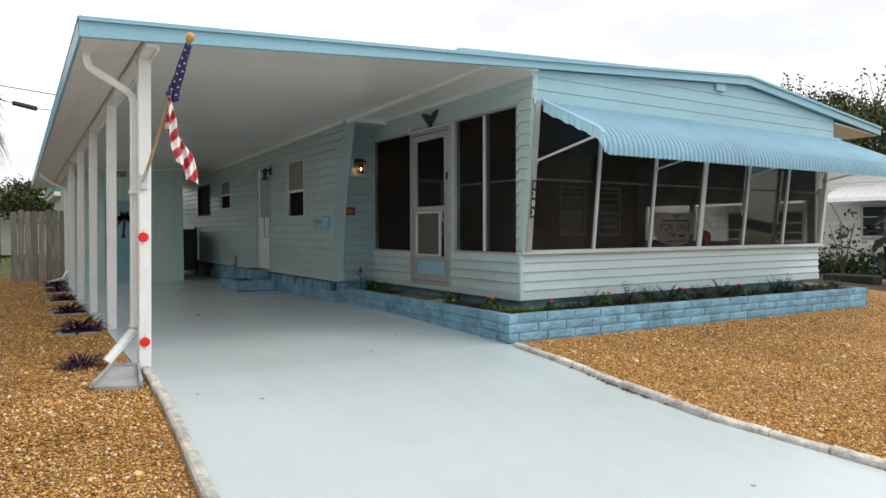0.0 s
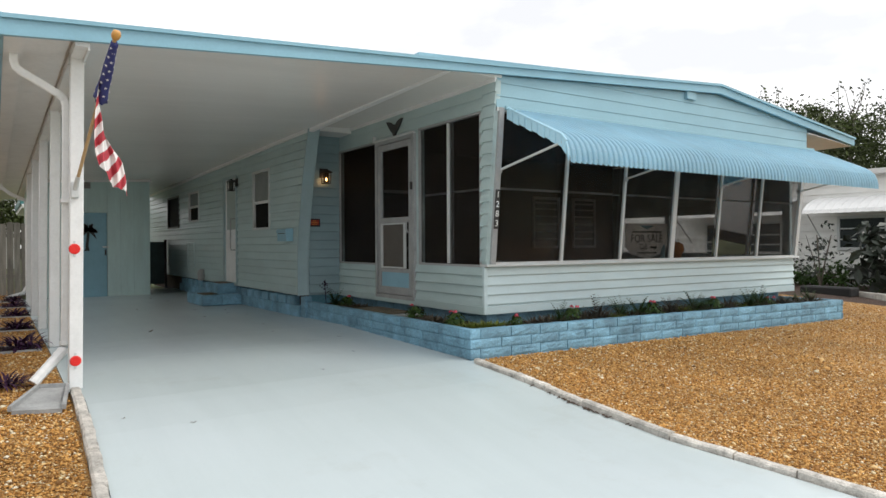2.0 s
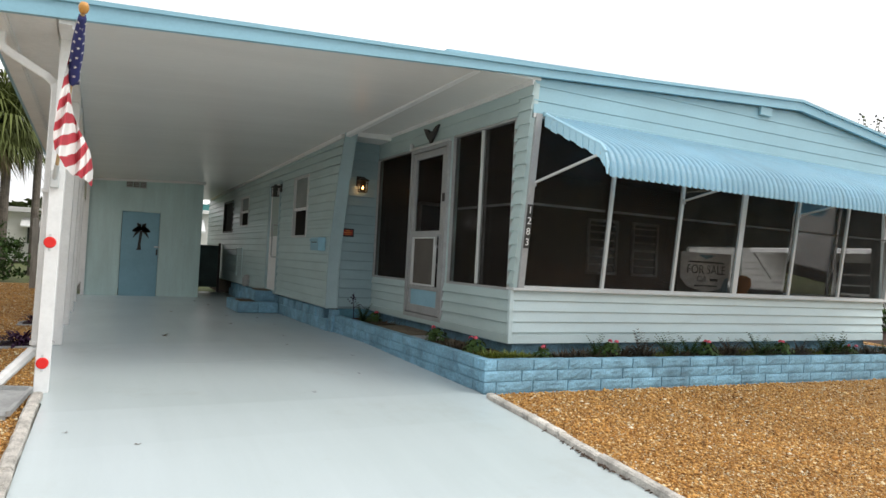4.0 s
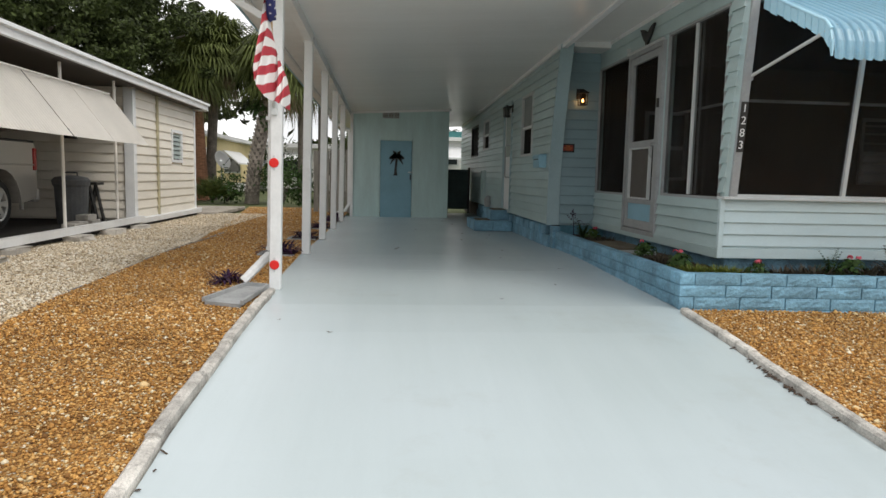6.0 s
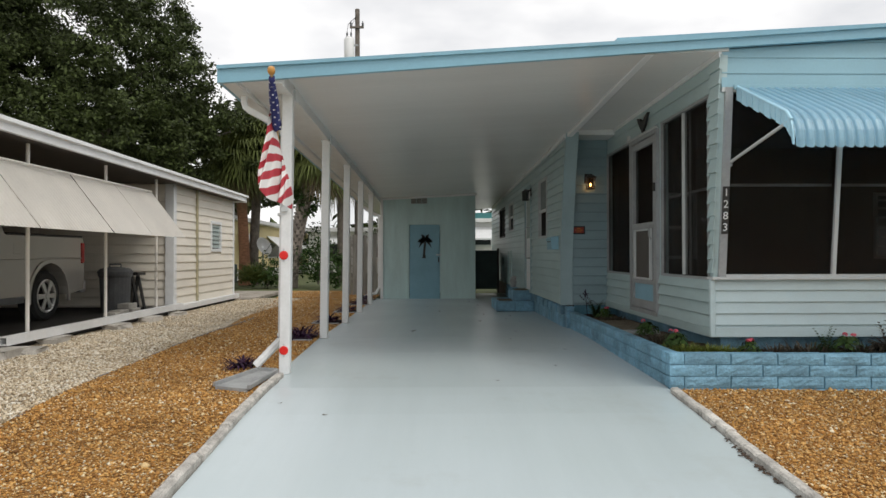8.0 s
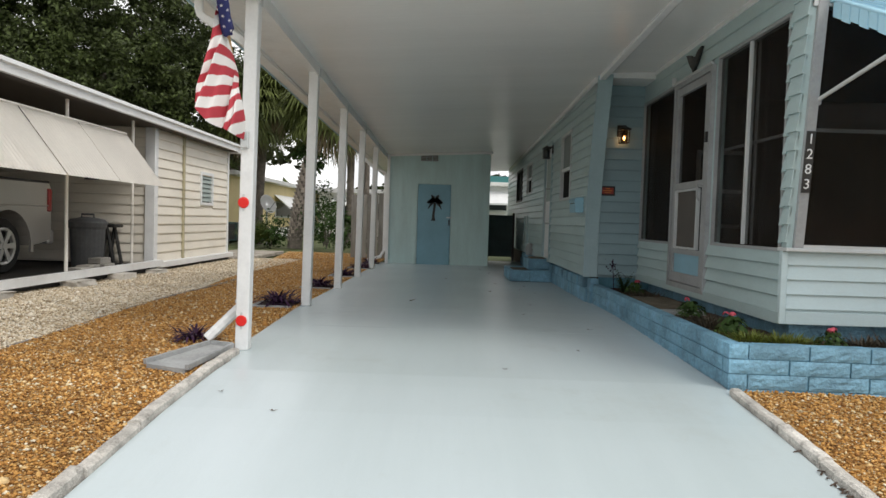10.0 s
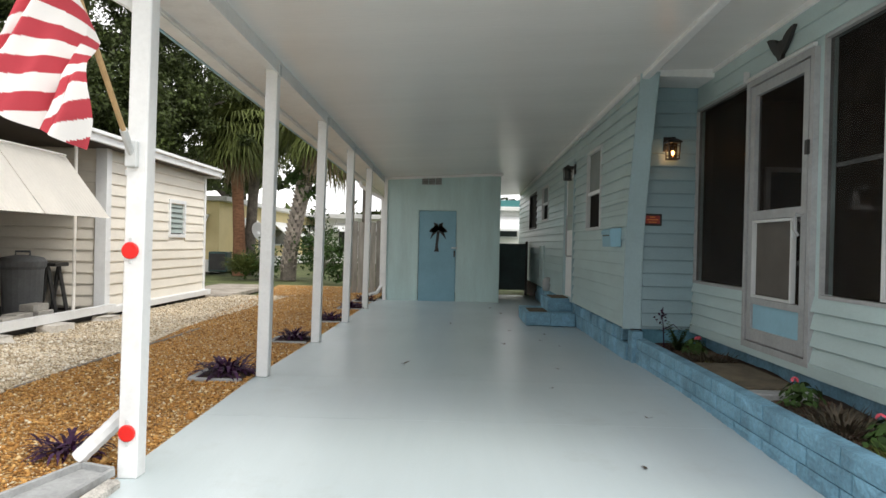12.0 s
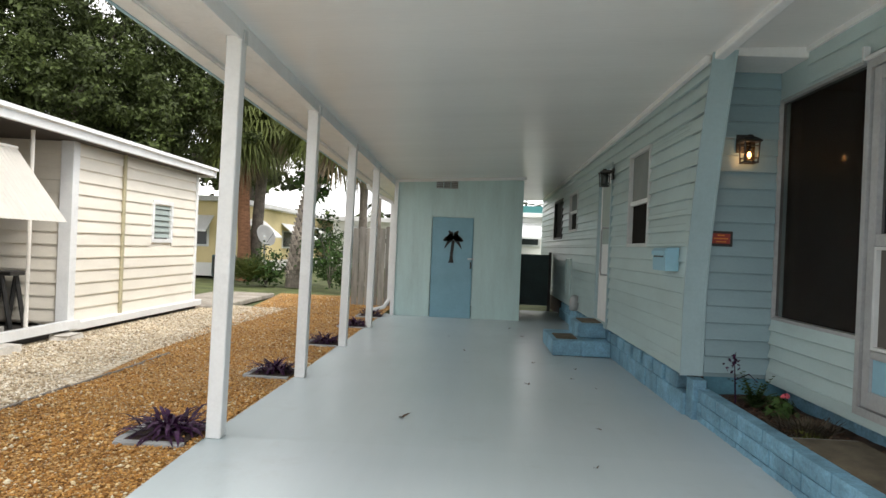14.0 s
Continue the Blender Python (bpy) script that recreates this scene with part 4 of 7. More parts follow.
# porch screens on the carport side
def mesh_panel(name, pl, h, label, mull=(), rail=None, sag=0.0):
    u0, u1, z0, z1 = h
    ob = thing(name, label, "screen", kind="structure")
    part("screen_frame", one(frame_on, pl, u0 - 0.02, u1 + 0.02, z0 - 0.02, z1 + 0.02, 0.024, -0.04, 0.012), "alu", ob)
    for m in mull:
        part("mullion", one(bar, pl, m - 0.015, m + 0.015, z0 + 0.012, z1 - 0.012, -0.035, 0.010), "alu_white", ob)
    edges = [u0, *mull, u1]
    for a, b in zip(edges, edges[1:]):
        part("screen", one(bar, pl, a + 0.012, b - 0.012, z0 + 0.012, z1 - 0.012, -0.014, -0.012), "screen", ob, "dark insect mesh")
        g = part("pane", one(quad, [pl.p(a, z0 + 0.012, -0.086), pl.p(a, z1, -0.086), pl.p(b, z1, -0.086), pl.p(b, z0 + 0.012, -0.086)]), "vinyl", ob, "clear sliding pane behind the mesh")
        g.visible_shadow = False
        if mull:
            part("pane_rail", one(bar, pl, a, b, 1.76, 1.785, -0.084, -0.07), "alu", ob)
        part("pane_stile", one(bar, pl, a, a + 0.03, z0 + 0.012, z1, -0.084, -0.07), "alu", ob)
    return ob


mesh_panel("window_4", PORCH, pair, "pair of tall dark porch screens in a white frame", (5.83,))
mesh_panel("window_5", PORCH, lscr, "single tall dark porch screen in a white frame")
u0, u1, z0, z1 = sdoor
sd = thing("door_2", "closed aluminium screen door with a light blue kick panel", "door", kind="structure")
part("door_frame", one(frame_on, PORCH, u0 - 0.02, u1 + 0.02, z0 - 0.03, z1 + 0.03, 0.05, -0.05, 0.04), "alu", sd)
a, b = u0 + 0.055, u1 - 0.055
part("stile", one(bar, PORCH, a, a + 0.075, z0 + 0.03, z1 - 0.03, -0.02, 0.032), "alu", sd)
part("stile", one(bar, PORCH, b - 0.075, b, z0 + 0.03, z1 - 0.03, -0.02, 0.032), "alu", sd)
for lo, hi in ((z0 + 0.03, z0 + 0.13), (1.44, 1.51), (z1 - 0.11, z1 - 0.03), (z0 + 0.33, z0 + 0.38)):
    part("rail", one(bar, PORCH, a + 0.075, b - 0.075, lo, hi, -0.018, 0.030), "alu", sd)
part("kick_panel", one(bar, PORCH, a + 0.075, b - 0.075, z0 + 0.13, z0 + 0.33, -0.005, 0.012), "blue_panel", sd, "light blue metal kick panel")
part("screen", one(bar, PORCH, a + 0.075, b - 0.075, z0 + 0.38, 1.44, -0.004, -0.002), "screen", sd)
part("screen", one(bar, PORCH, a + 0.075, b - 0.075, 1.51, z1 - 0.11, -0.004, -0.002), "screen", sd)
part("insert_frame", one(frame_on, PORCH, a + 0.19, b - 0.08, z0 + 0.385, 1.435, 0.020, 0.0, 0.036), "alu_white", sd)
part("lower_insert", one(bar, PORCH, a + 0.205, b - 0.095, z0 + 0.40, 1.42, 0.001, 0.006), "insert", sd, "grey mesh insert in the lower half")
part("hinge", one(bar, PORCH, a - 0.04, a - 0.005, 1.86, 1.96, 0.035, 0.06), "black", sd)
part("door_handle", tubem([(3.965, a + 0.03, 1.46), (3.91, a + 0.03, 1.46), (3.905, a + 0.03, 1.43), (3.905, a + 0.03, 1.34), (3.93, a + 0.03, 1.30)], 0.011), "alu", sd, "small metal lever handle")
bm = bmesh.new()
box(bm, 3.94, 3.975, u0 - 0.03, u1 + 0.05, z1 + 0.03, z1 + 0.055, 0.003)
box(bm, 3.93, 3.975, u1 + 0.01, u1 + 0.03, z1 + 0.03, z1 + 0.12, 0.002)
part("drip_cap", bm, "alu_white", sd)

# leaning screens facing the street
fr = thing("window_6", "row of six leaning dark porch screens in white frames", "screen", kind="structure")
def lean_bar(bm, x0, x1, z0, z1, out=0.03, thick=0.05):
    ya, yb = lean(z0) - out, lean(z1) - out
    prism(bm, [(x0, ya, z0), (x1, ya, z0), (x1, yb, z1), (x0, yb, z1)], (0, thick, 0))
MULL = [5.115, 6.145, 7.17, 8.185, 9.215]
part("corner_post", one(lean_bar, 4.03, 4.098, 0.912, 2.64, 0.03), "alu", fr, "weathered aluminium corner board")
part("corner_post", one(lean_bar, 10.27, 10.35, 0.912, 2.64, 0.03), "alu_white", fr)
for m in MULL:
    k = 0.04 if m == 7.17 else 0.018
    part("mullion", one(lean_bar, m - k, m + k, 0.93, 2.62, 0.02, 0.04), "alu_white", fr)
part("bottom_rail", one(lean_bar, 4.098, 10.27, 0.912, 0.935, 0.022, 0.04), "alu_white", fr)
part("top_rail", one(lean_bar, 4.0, 10.36, 2.6, 2.64, 0.022, 0.05), "alu_white", fr)
ed = [4.08, *MULL, 10.27]
for a, b in zip(ed, ed[1:]):
    part("screen", one(lean_bar, a + 0.02, b - 0.02, 0.935, 2.6, -0.005, 0.002), "screen", fr)
    g = part("pane", one(quad, [(a + 0.02, lean(0.94) + 0.076, 0.94), (b - 0.02, lean(0.94) + 0.076, 0.94), (b - 0.02, lean(2.6) + 0.076, 2.6), (a + 0.02, lean(2.6) + 0.076, 2.6)]), "vinyl", fr, "clear sliding pane behind the mesh")
    g.visible_shadow = False
    part("pane_rail", one(lean_bar, a + 0.02, b - 0.02, 1.755, 1.78, -0.055, 0.016), "alu", fr)

# inside the porch: windows and door of the house wall, seen through the mesh
BACK = Plane("y", 8.93, -1)
for i, (a, b) in enumerate(((4.7, 5.35), (8.05, 8.75), (9.1, 9.75))):
    ob = thing("inner_window", "white framed window in the brown porch wall", "window", "porch wall windows")
    part("window_frame", one(frame_on, BACK, a, b, 1.05, 2.05, 0.05, 0.0, 0.04), "alu", ob)
    part("pane", one(pane, BACK, a + 0.05, b - 0.05, 1.1, 2.0, 0.01), "glass", ob)
    part("meeting_rail", one(bar, BACK, a + 0.05, b - 0.05, 1.5, 1.55, 0.011, 0.035), "alu", ob)
    for q in (1.22, 1.36, 1.66, 1.8, 1.92) if i else ():
        part("louvre", one(bar, BACK, a + 0.05, b - 0.05, q, q + 0.03, 0.011, 0.028), "slate", ob)

# ---- awning ----
aw = thing("awning", "light blue ribbed aluminium awning over the porch screens", "awning", at=(7.3, 4.85, 2.62))
prof = [(4.86, 2.625), (4.55, 2.487), (4.25, 2.345), (4.08, 2.262), (4.0, 2.212), (3.94, 2.15), (3.905, 2.07), (3.892, 2.0), (3.89, 1.955)]
pitch = 0.076
n = round((10.50 - 4.14) / pitch)
bm = bmesh.new()
def pan_rows(x0):
    xs = [(x0 + pitch * k, d) for k, d in ((0.0, 0.0), (0.13, 0.001), (0.24, 0.013), (0.36, 0.018), (0.64, 0.018), (0.76, 0.013), (0.87, 0.001), (0.99, 0.0))]
    rows = []
    for i, (y, z) in enumerate(prof):
        a, b = prof[max(i - 1, 0)], prof[min(i + 1, len(prof) - 1)]
        t = Vector((0, b[0] - a[0], b[1] - a[1])).normalized()
        nrm = Vector((0, t.z, -t.y))
        if nrm.z < 0 or (abs(nrm.z) < 0.05 and nrm.y > 0):
            nrm = -nrm
        last = 1.0 if i == len(prof) - 1 else 0.0
        rows.append([Vector((x, y, z - last * 0.022 * (1 - (2 * (x - x0) / pitch - 1) ** 2))) + nrm * d for x, d in xs])
    return rows
rows = pan_rows(0.0)
vs = [[bm.verts.new(p) for p in r] for r in rows]
for a, b in zip(vs, vs[1:]):
    for i in range(7):
        bm.faces.new([a[i], a[i + 1], b[i + 1], b[i]])
bmesh.ops.solidify(bm, geom=list(bm.faces), thickness=0.0025)
pan = finish("pan", bm, "awning")
for i in range(n):
    ob = new("pan", pan)
    ob.parent = aw
    ob.location = Vector((4.14 + i * pitch, 0, 0)) - aw.location
for x in (4.13, 10.505):
    k = 0
    for (ya, za), (yb, zb) in zip(prof[:7], prof[1:8]):
        m = max(1, round(abs(yb - ya) / 0.1))
        for q in range(m):
            y0, y1 = ya + (yb - ya) * q / m, ya + (yb - ya) * (q + 1) / m
            s0, s1 = za + (zb - za) * q / m, za + (zb - za) * (q + 1) / m
            bm = bmesh.new()
            dd = min(0.105 + 0.012 * (k % 2), s1 - 1.962)
            prism(bm, [(x - 0.006, y0 - 0.005, s0 + 0.012), (x - 0.006, y1 + 0.005, s1 + 0.012), (x - 0.006, y1 + 0.005, s1 - dd), (x - 0.006, y0 - 0.005, s0 - dd)], (0.012, 0, 0))
            part("valance_piece", bm, "awning", aw)
            k += 1
part("edge_roll", tubem([(4.13, 4.86, 2.645), (4.13, 4.0, 2.235), (4.13, 3.93, 2.16)], 0.014), "awning", aw)
part("wall_rail", boxm(4.10, 10.52, 4.835, 4.862, 2.615, 2.66, 0.003), "gable", aw)
for x in (4.14, 6.2, 8.25, 10.33):
    part("support_arm", tubem([(x - 0.04, 4.975, 1.96), (x, 3.985, 2.16)], 0.014), "alu_white", aw, "white tubular support arm")
    part("arm_bracket", boxm(x - 0.07, x - 0.02, 4.93, 4.99, 1.93, 1.99, 0.004), "alu", aw)

# ---- wall things ----
def text(name, body, size, m, material, parent=None, extrude=0.001):
    cu = bpy.data.curves.new(name, "FONT")
    cu.body, cu.size, cu.extrude, cu.align_x, cu.align_y = body, size, extrude, "CENTER", "CENTER"
    tmp = bpy.data.objects.new(name, cu)
    me = bpy.data.meshes.new_from_object(tmp)
    bpy.data.objects.remove(tmp)
    me.transform(m)
    me.materials.clear()
    me.materials.append(M[material])
    ob = new(name, me)
    if parent is not None:
        origin = parent.location.copy()
        me.transform(Matrix.Translation(-origin))
        ob.parent = parent
    return ob


za, zb = 1.31, 1.745
hn = thing("house_number", "black vertical plaque with white numerals 1283 on the corner board", "house number", at=(4.085, lean(1.5) - 0.03, 1.31))
bm = bmesh.new()
prism(bm, [(4.034, lean(za) - 0.033, za), (4.096, lean(za) - 0.033, za), (4.096, lean(zb) - 0.033, zb), (4.034, lean(zb) - 0.033, zb)], (0, -0.008, 0))
part("plaque", bm, "black", hn)
tilt = math.degrees(math.atan2(0.20, 2.02))
for i, ch in enumerate("1283"):
    zc = zb - 0.058 - i * 0.106
    text("numeral", ch, 0.10, pose(4.065, lean(zc) - 0.044, zc, 90 + tilt, 0, 0), "white", hn)


def lantern(pos, out, lit):
    """A black wall lantern: back plate, arm, roof, cage with glass, bulb."""
    o = Vector(out)
    side = Vector((-o.y, o.x, 0))
    p = Vector(pos)
    lab = "black metal wall lantern with a lit warm bulb" if lit else "black metal wall lantern, unlit, beside the white door"
    t = thing("wall_lantern", lab, "wall lamp", at=pos)
    def ob_box(a0, a1, b0, b1, z0, z1, bev=0.003):
        bm = bmesh.new()
        pts = [p + o * a + side * b + Vector((0, 0, z0)) for a, b in ((a0, b0), (a1, b0), (a1, b1), (a0, b1))]
        vs = prism(bm, pts, (0, 0, z1 - z0))
        if bev:
            bmesh.ops.bevel(bm, geom=list({e for v in vs for e in v.link_edges}), offset=bev, segments=1, affect="EDGES")
        return bm
    part("back_plate", ob_box(0.0, 0.018, -0.065, 0.05, -0.02, 0.128), "black", t)
    part("arm", ob_box(0.018, 0.11, -0.016, 0.016, 0.078, 0.10), "black", t)
    c = p + o * 0.115
    bm = bmesh.new()
    rings = []
    for hw, z in ((0.068, 0.05), (0.074, 0.057), (0.072, 0.066), (0.04, 0.088), (0.02, 0.10), (0.018, 0.112)):
        rings.append([bm.verts.new(c + o * (hw * i) + side * (hw * j) + Vector((0, 0, z))) for i, j in ((-1, -1), (1, -1), (1, 1), (-1, 1))])
    for r, q in zip(rings, rings[1:]):
        for i in range(4):
            bm.faces.new([r[i], r[(i + 1) % 4], q[(i + 1) % 4], q[i]])
    bm.faces.new(rings[0][::-1])
    bm.faces.new(rings[-1])
    part("cap", bm, "black", t)
    cage = part("cage", one(lambda m: [prism(m, [c + o * a0 + side * b0 + Vector((0, 0, -0.115)), c + o * a1 + side * b0 + Vector((0, 0, -0.115)), c + o * a1 + side * b1 + Vector((0, 0, -0.115)), c + o * a0 + side * b1 + Vector((0, 0, -0.115))], (0, 0, 0.012)) for a0, a1, b0, b1 in ((-0.056, 0.056, -0.056, -0.042), (-0.056, 0.056, 0.042, 0.056), (-0.056, -0.042, -0.042, 0.042), (0.042, 0.056, -0.042, 0.042))]), "black", t)
    for i in (-0.05, 0.05):
        for j in (-0.05, 0.05):
            part("cage_bar", tubem([c + o * i + side * j + Vector((0, 0, -0.105)), c + o * i * 1.12 + side * j * 1.12 + Vector((0, 0, 0.05))], 0.0065, 6), "black", cage)
    for z in (-0.075, 0.02):
        k = 0.052 + (0.004 if z > 0 else 0.0)
        for i, j in ((0, -k), (0, k), (k, 0), (-k, 0)):
            d = side if j == 0 else o
            m0 = c + o * i + side * j + Vector((0, 0, z))
            part("cage_ring", tubem([m0 - d * k, m0 + d * k], 0.0035, 5), "black", cage)
    bm = bmesh.new()
    lathe(bm, (c.x, c.y, c.z), [(0.04, -0.10), (0.042, -0.06), (0.042, 0.02), (0.04, 0.05)], 16)
    g = part("glass", bm, "clear" if lit else "sooty_glass", t, "clear lantern glass" if lit else "dark lantern glass", smooth=True)
    g.visible_shadow = False
    bm = bmesh.new()
    lathe(bm, (c.x, c.y, c.z), [(0.003, -0.075), (0.010, -0.068), (0.014, -0.052), (0.010, -0.034), (0.006, -0.022)], 12)
    part("socket", tubem([c + Vector((0, 0, -0.026)), c + Vector((0, 0, 0.05))], 0.010, 10), "black", t)
    part("bulb", bm, "bulb" if lit else "clear", t, "glowing warm bulb" if lit else "clear bulb", smooth=True)
    if lit:
        la = bpy.data.lights.new("lantern_light", "POINT")
        la.energy, la.color, la.shadow_soft_size = 0.2, (1.0, 0.52, 0.22), 0.01
        lo = new("lantern_light", la)
        lo.location = c - o * 0.035 + Vector((0, 0, -0.03))
    return t


lantern((3.715, 8.90, 2.205), (0, -1, 0), True)
lantern((3.30, 12.0, 2.29), (-1, 0, 0), False)

sg = thing("wall_plaque", "small dark red and orange lettered plaque on the siding", "sign", at=(3.55, 8.90, 1.43))
part("board", boxm(3.44, 3.655, 8.888, 8.902, 1.425, 1.548, 0.004), "black", sg)
part("field", boxm(3.462, 3.633, 8.884, 8.889, 1.446, 1.527, 0.002), "plaque_red", sg)
for x0, x1, z0, z1 in ((3.53, 3.585, 1.508, 1.518), (3.50, 3.615, 1.482, 1.492), (3.52, 3.60, 1.457, 1.465)):
    part("lettering", boxm(x0, x1, 8.881, 8.885, z0, z1), "orange", sg)

mb = thing("mailbox", "light blue painted metal wall mailbox with a sloped lid", "mailbox", at=(3.30, 9.5, 1.2))
bm = bmesh.new()
prism(bm, [(3.30, 9.12, 1.20), (3.19, 9.12, 1.20), (3.185, 9.12, 1.365), (3.205, 9.12, 1.385), (3.30, 9.12, 1.39)], (0, 0.40, 0))
part("body", bm, "blue_panel", mb)
bm = bmesh.new()
prism(bm, [(3.30, 9.11, 1.402), (3.20, 9.11, 1.397), (3.175, 9.11, 1.37), (3.175, 9.11, 1.335), (3.183, 9.11, 1.335), (3.183, 9.11, 1.366), (3.203, 9.11, 1.387), (3.30, 9.11, 1.392)], (0, 0.42, 0))
part("lid", bm, "blue_panel", mb)
part("slot", boxm(3.179, 3.187, 9.18, 9.46, 1.315, 1.328), "black", mb)

# eagle over the screen door: a plain dark cut-out with spread wings
eg = bmesh.new()
half = [(0.0, -0.135), (0.03, -0.10), (0.045, -0.075), (0.085, -0.05), (0.12, -0.015), (0.155, 0.02), (0.185, 0.06), (0.215, 0.095), (0.17, 0.092), (0.115, 0.078), (0.065, 0.055), (0.035, 0.02), (0.022, 0.035)]
shape = half + [(-u, v) for u, v in half[:0:-1]]
prism(eg, [(3.955, 7.08 - u, 2.74 + v) for u, v in shape], (0.028, 0, 0))
solid("eagle_ornament", eg, "black", "black metal spread-winged eagle ornament over the screen door", "wall ornament")

# sign hanging behind the front screen
fs = thing("sale_sign", "white shield-shaped sale sign hung behind the porch screen", "sign", at=(6.88, 5.22, 0.93))
bm = bmesh.new()
prism(bm, [(6.45, 5.22, 1.41), (6.45, 5.22, 1.10), (6.56, 5.22, 1.0), (6.88, 5.22, 0.92), (7.20, 5.22, 1.0), (7.31, 5.22, 1.10), (7.31, 5.22, 1.41)], (0, 0.012, 0))
part("board", bm, "paper", fs)
text("lettering", "FOR SALE", 0.155, pose(6.88, 5.216, 1.20, 90, 0, 0), "ink", fs)
text("lettering", "Call", 0.10, pose(6.80, 5.216, 1.09, 90, 0, 0), "ink", fs)
for x0, x1, z0, z1 in ((6.58, 7.18, 1.285, 1.305), (6.95, 7.08, 1.065, 1.10), (6.68, 7.08, 1.00, 1.016)):
    part("lettering_bar", boxm(x0, x1, 5.214, 5.219, z0, z1), "ink", fs)
bm = bmesh.new()
prism(bm, [(6.72, 5.216, 1.385), (6.88, 5.216, 1.33), (7.04, 5.216, 1.385)], (0, 0.003, 0))
part("emblem", bm, "shed_door", fs)
bm = bmesh.new()
prism(bm, [(7.13, 5.214, 0.93), (7.20, 5.214, 1.10), (7.26, 5.214, 1.12), (7.26, 5.214, 0.93)], (0, 0.003, 0))
part("corner_mark", bm, "shed_door", fs)
# potted figure on the inner sill: small terracotta shape
bm = bmesh.new()
lathe(bm, (8.02, 5.6, 0.40), [(0.10, 0.0), (0.13, 0.2), (0.14, 0.45), (0.06, 0.55), (0.11, 0.62), (0.10, 0.72), (0.03, 0.76)], 14)
solid("clay_pot", bm, "orange", "terracotta coloured jar standing inside the porch", "jar", smooth=True)

# ---- shed door, vent ----
sdr = thing("door_3", "closed blue shed door with a black palm silhouette", "door", kind="structure")
leaf = part("door_leaf", one(bar, SHED, 0.77, 1.54, 0.0, 1.88, -0.03, 0.006), "shed_door", sdr)
palm = bmesh.new()
prism(palm, [(1.08, 15.968, 1.03), (1.19, 15.968, 1.03), (1.182, 15.968, 1.07), (1.168, 15.968, 1.15), (1.182, 15.968, 1.30), (1.20, 15.968, 1.46), (1.14, 15.968, 1.46), (1.125, 15.968, 1.30), (1.112, 15.968, 1.15), (1.105, 15.968, 1.07)], (0, 0.008, 0))
for ang, ln, dr in ((12, 0.17, 0.10), (40, 0.18, 0.16), (72, 0.15, 0.06), (105, 0.15, 0.06), (138, 0.18, 0.16), (168, 0.17, 0.10), (-18, 0.17, 0.15), (198, 0.17, 0.15), (60, 0.20, 0.30), (122, 0.20, 0.30), (0, 0.19, 0.05), (180, 0.19, 0.05), (55, 0.17, 0.02), (90, 0.13, 0.0), (125, 0.17, 0.02)):
    a = radians(ang)
    pts = [(1.168 + math.cos(a) * ln * t, 1.50 + math.sin(a) * ln * t - dr * t ** 2.2) for t in (0, 0.17, 0.34, 0.5, 0.67, 0.84, 1.0)]
    w_ = [0.022, 0.045, 0.058, 0.056, 0.046, 0.034, 0.006]
    up = [(x, 15.969, z + k) for (x, z), k in zip(pts, w_)]
    dn = [(x, 15.969, z - k) for (x, z), k in zip(pts, w_)]
    prism(palm, up + dn[::-1], (0, 0.007, 0))
part("palm_silhouette", palm, "black", leaf, "black metal palm tree silhouette")
part("door_handle", boxm(1.495, 1.525, 15.94, 15.975, 0.93, 1.06, 0.004), "black", leaf)
part("hasp", boxm(1.45, 1.58, 15.955, 15.974, 1.10, 1.13, 0.003), "alu_white", leaf)
vt = thing("wall_vent", "small pale louvred vent high on the shed wall", "vent", at=(1.1, 15.96, 2.4))
for k in range(3):
    part("vent_backing", boxm(0.815 + k * 0.137, 0.94 + k * 0.137, 15.962, 15.969, 2.42, 2.56), "insert", vt)
part("vent_frame", one(frame_on, SHED, 0.80, 1.23, 2.41, 2.57, 0.012, 0.012, 0.03), "siding", vt)
for k in range(3):
    for r in range(4):
        part("slat", boxm(0.82 + k * 0.137, 0.935 + k * 0.137, 15.952, 15.966, 2.425 + r * 0.034, 2.446 + r * 0.034), "slate", vt)

gt_ = thing("gate", "dark green solid gate between shed and house", "gate", at=(2.85, 18.3, 0.1))
part("gate_panel", boxm(2.48, 3.22, 18.28, 18.32, 0.12, 1.24, 0.004), "gate", gt_)
part("gate_post", boxm(3.22, 3.28, 18.26, 18.34, -0.02, 1.30, 0.005), "black", gt_)
part("gate_rail", boxm(2.48, 3.22, 18.262, 18.279, 1.16, 1.22, 0.003), "gate", gt_)

# ---- block steps at the white door ----
st = thing("entry_steps", "two blue painted block steps below the white door", "steps", at=(2.95, 12.6, 0.02))
def step_block(x0, x1, y0, y1, z0, z1):
    part("step_block", boxm(x0 + 0.003, x1 - 0.003, y0 + 0.003, y1 - 0.003, z0, z1 - 0.002, 0.008), "block", st)
for a, b in ((2.60, 2.96), (2.96, 3.33)):
    for c, d in ((11.86, 12.26), (12.26, 12.66), (12.66, 13.06)):
        step_block(a, b, c, d, 0.02, 0.215)
for a, b in ((12.2, 12.63), (12.63, 13.06)):
    step_block(2.96, 3.33, a, b, 0.215, 0.405)
def coir(name, x0, x1, y0, y1, z, label):
    bm = boxm(x0, x1, y0, y1, z, z + 0.014, 0.004)
    return solid(name, bm, "mat", label, "doormat")
coir("step_mat", 2.66, 2.93, 12.0, 12.5, 0.214, "small brown coir mat on the lower step")
coir("step_mat", 3.02, 3.28, 12.28, 12.8, 0.404, "small brown coir mat on the upper step")
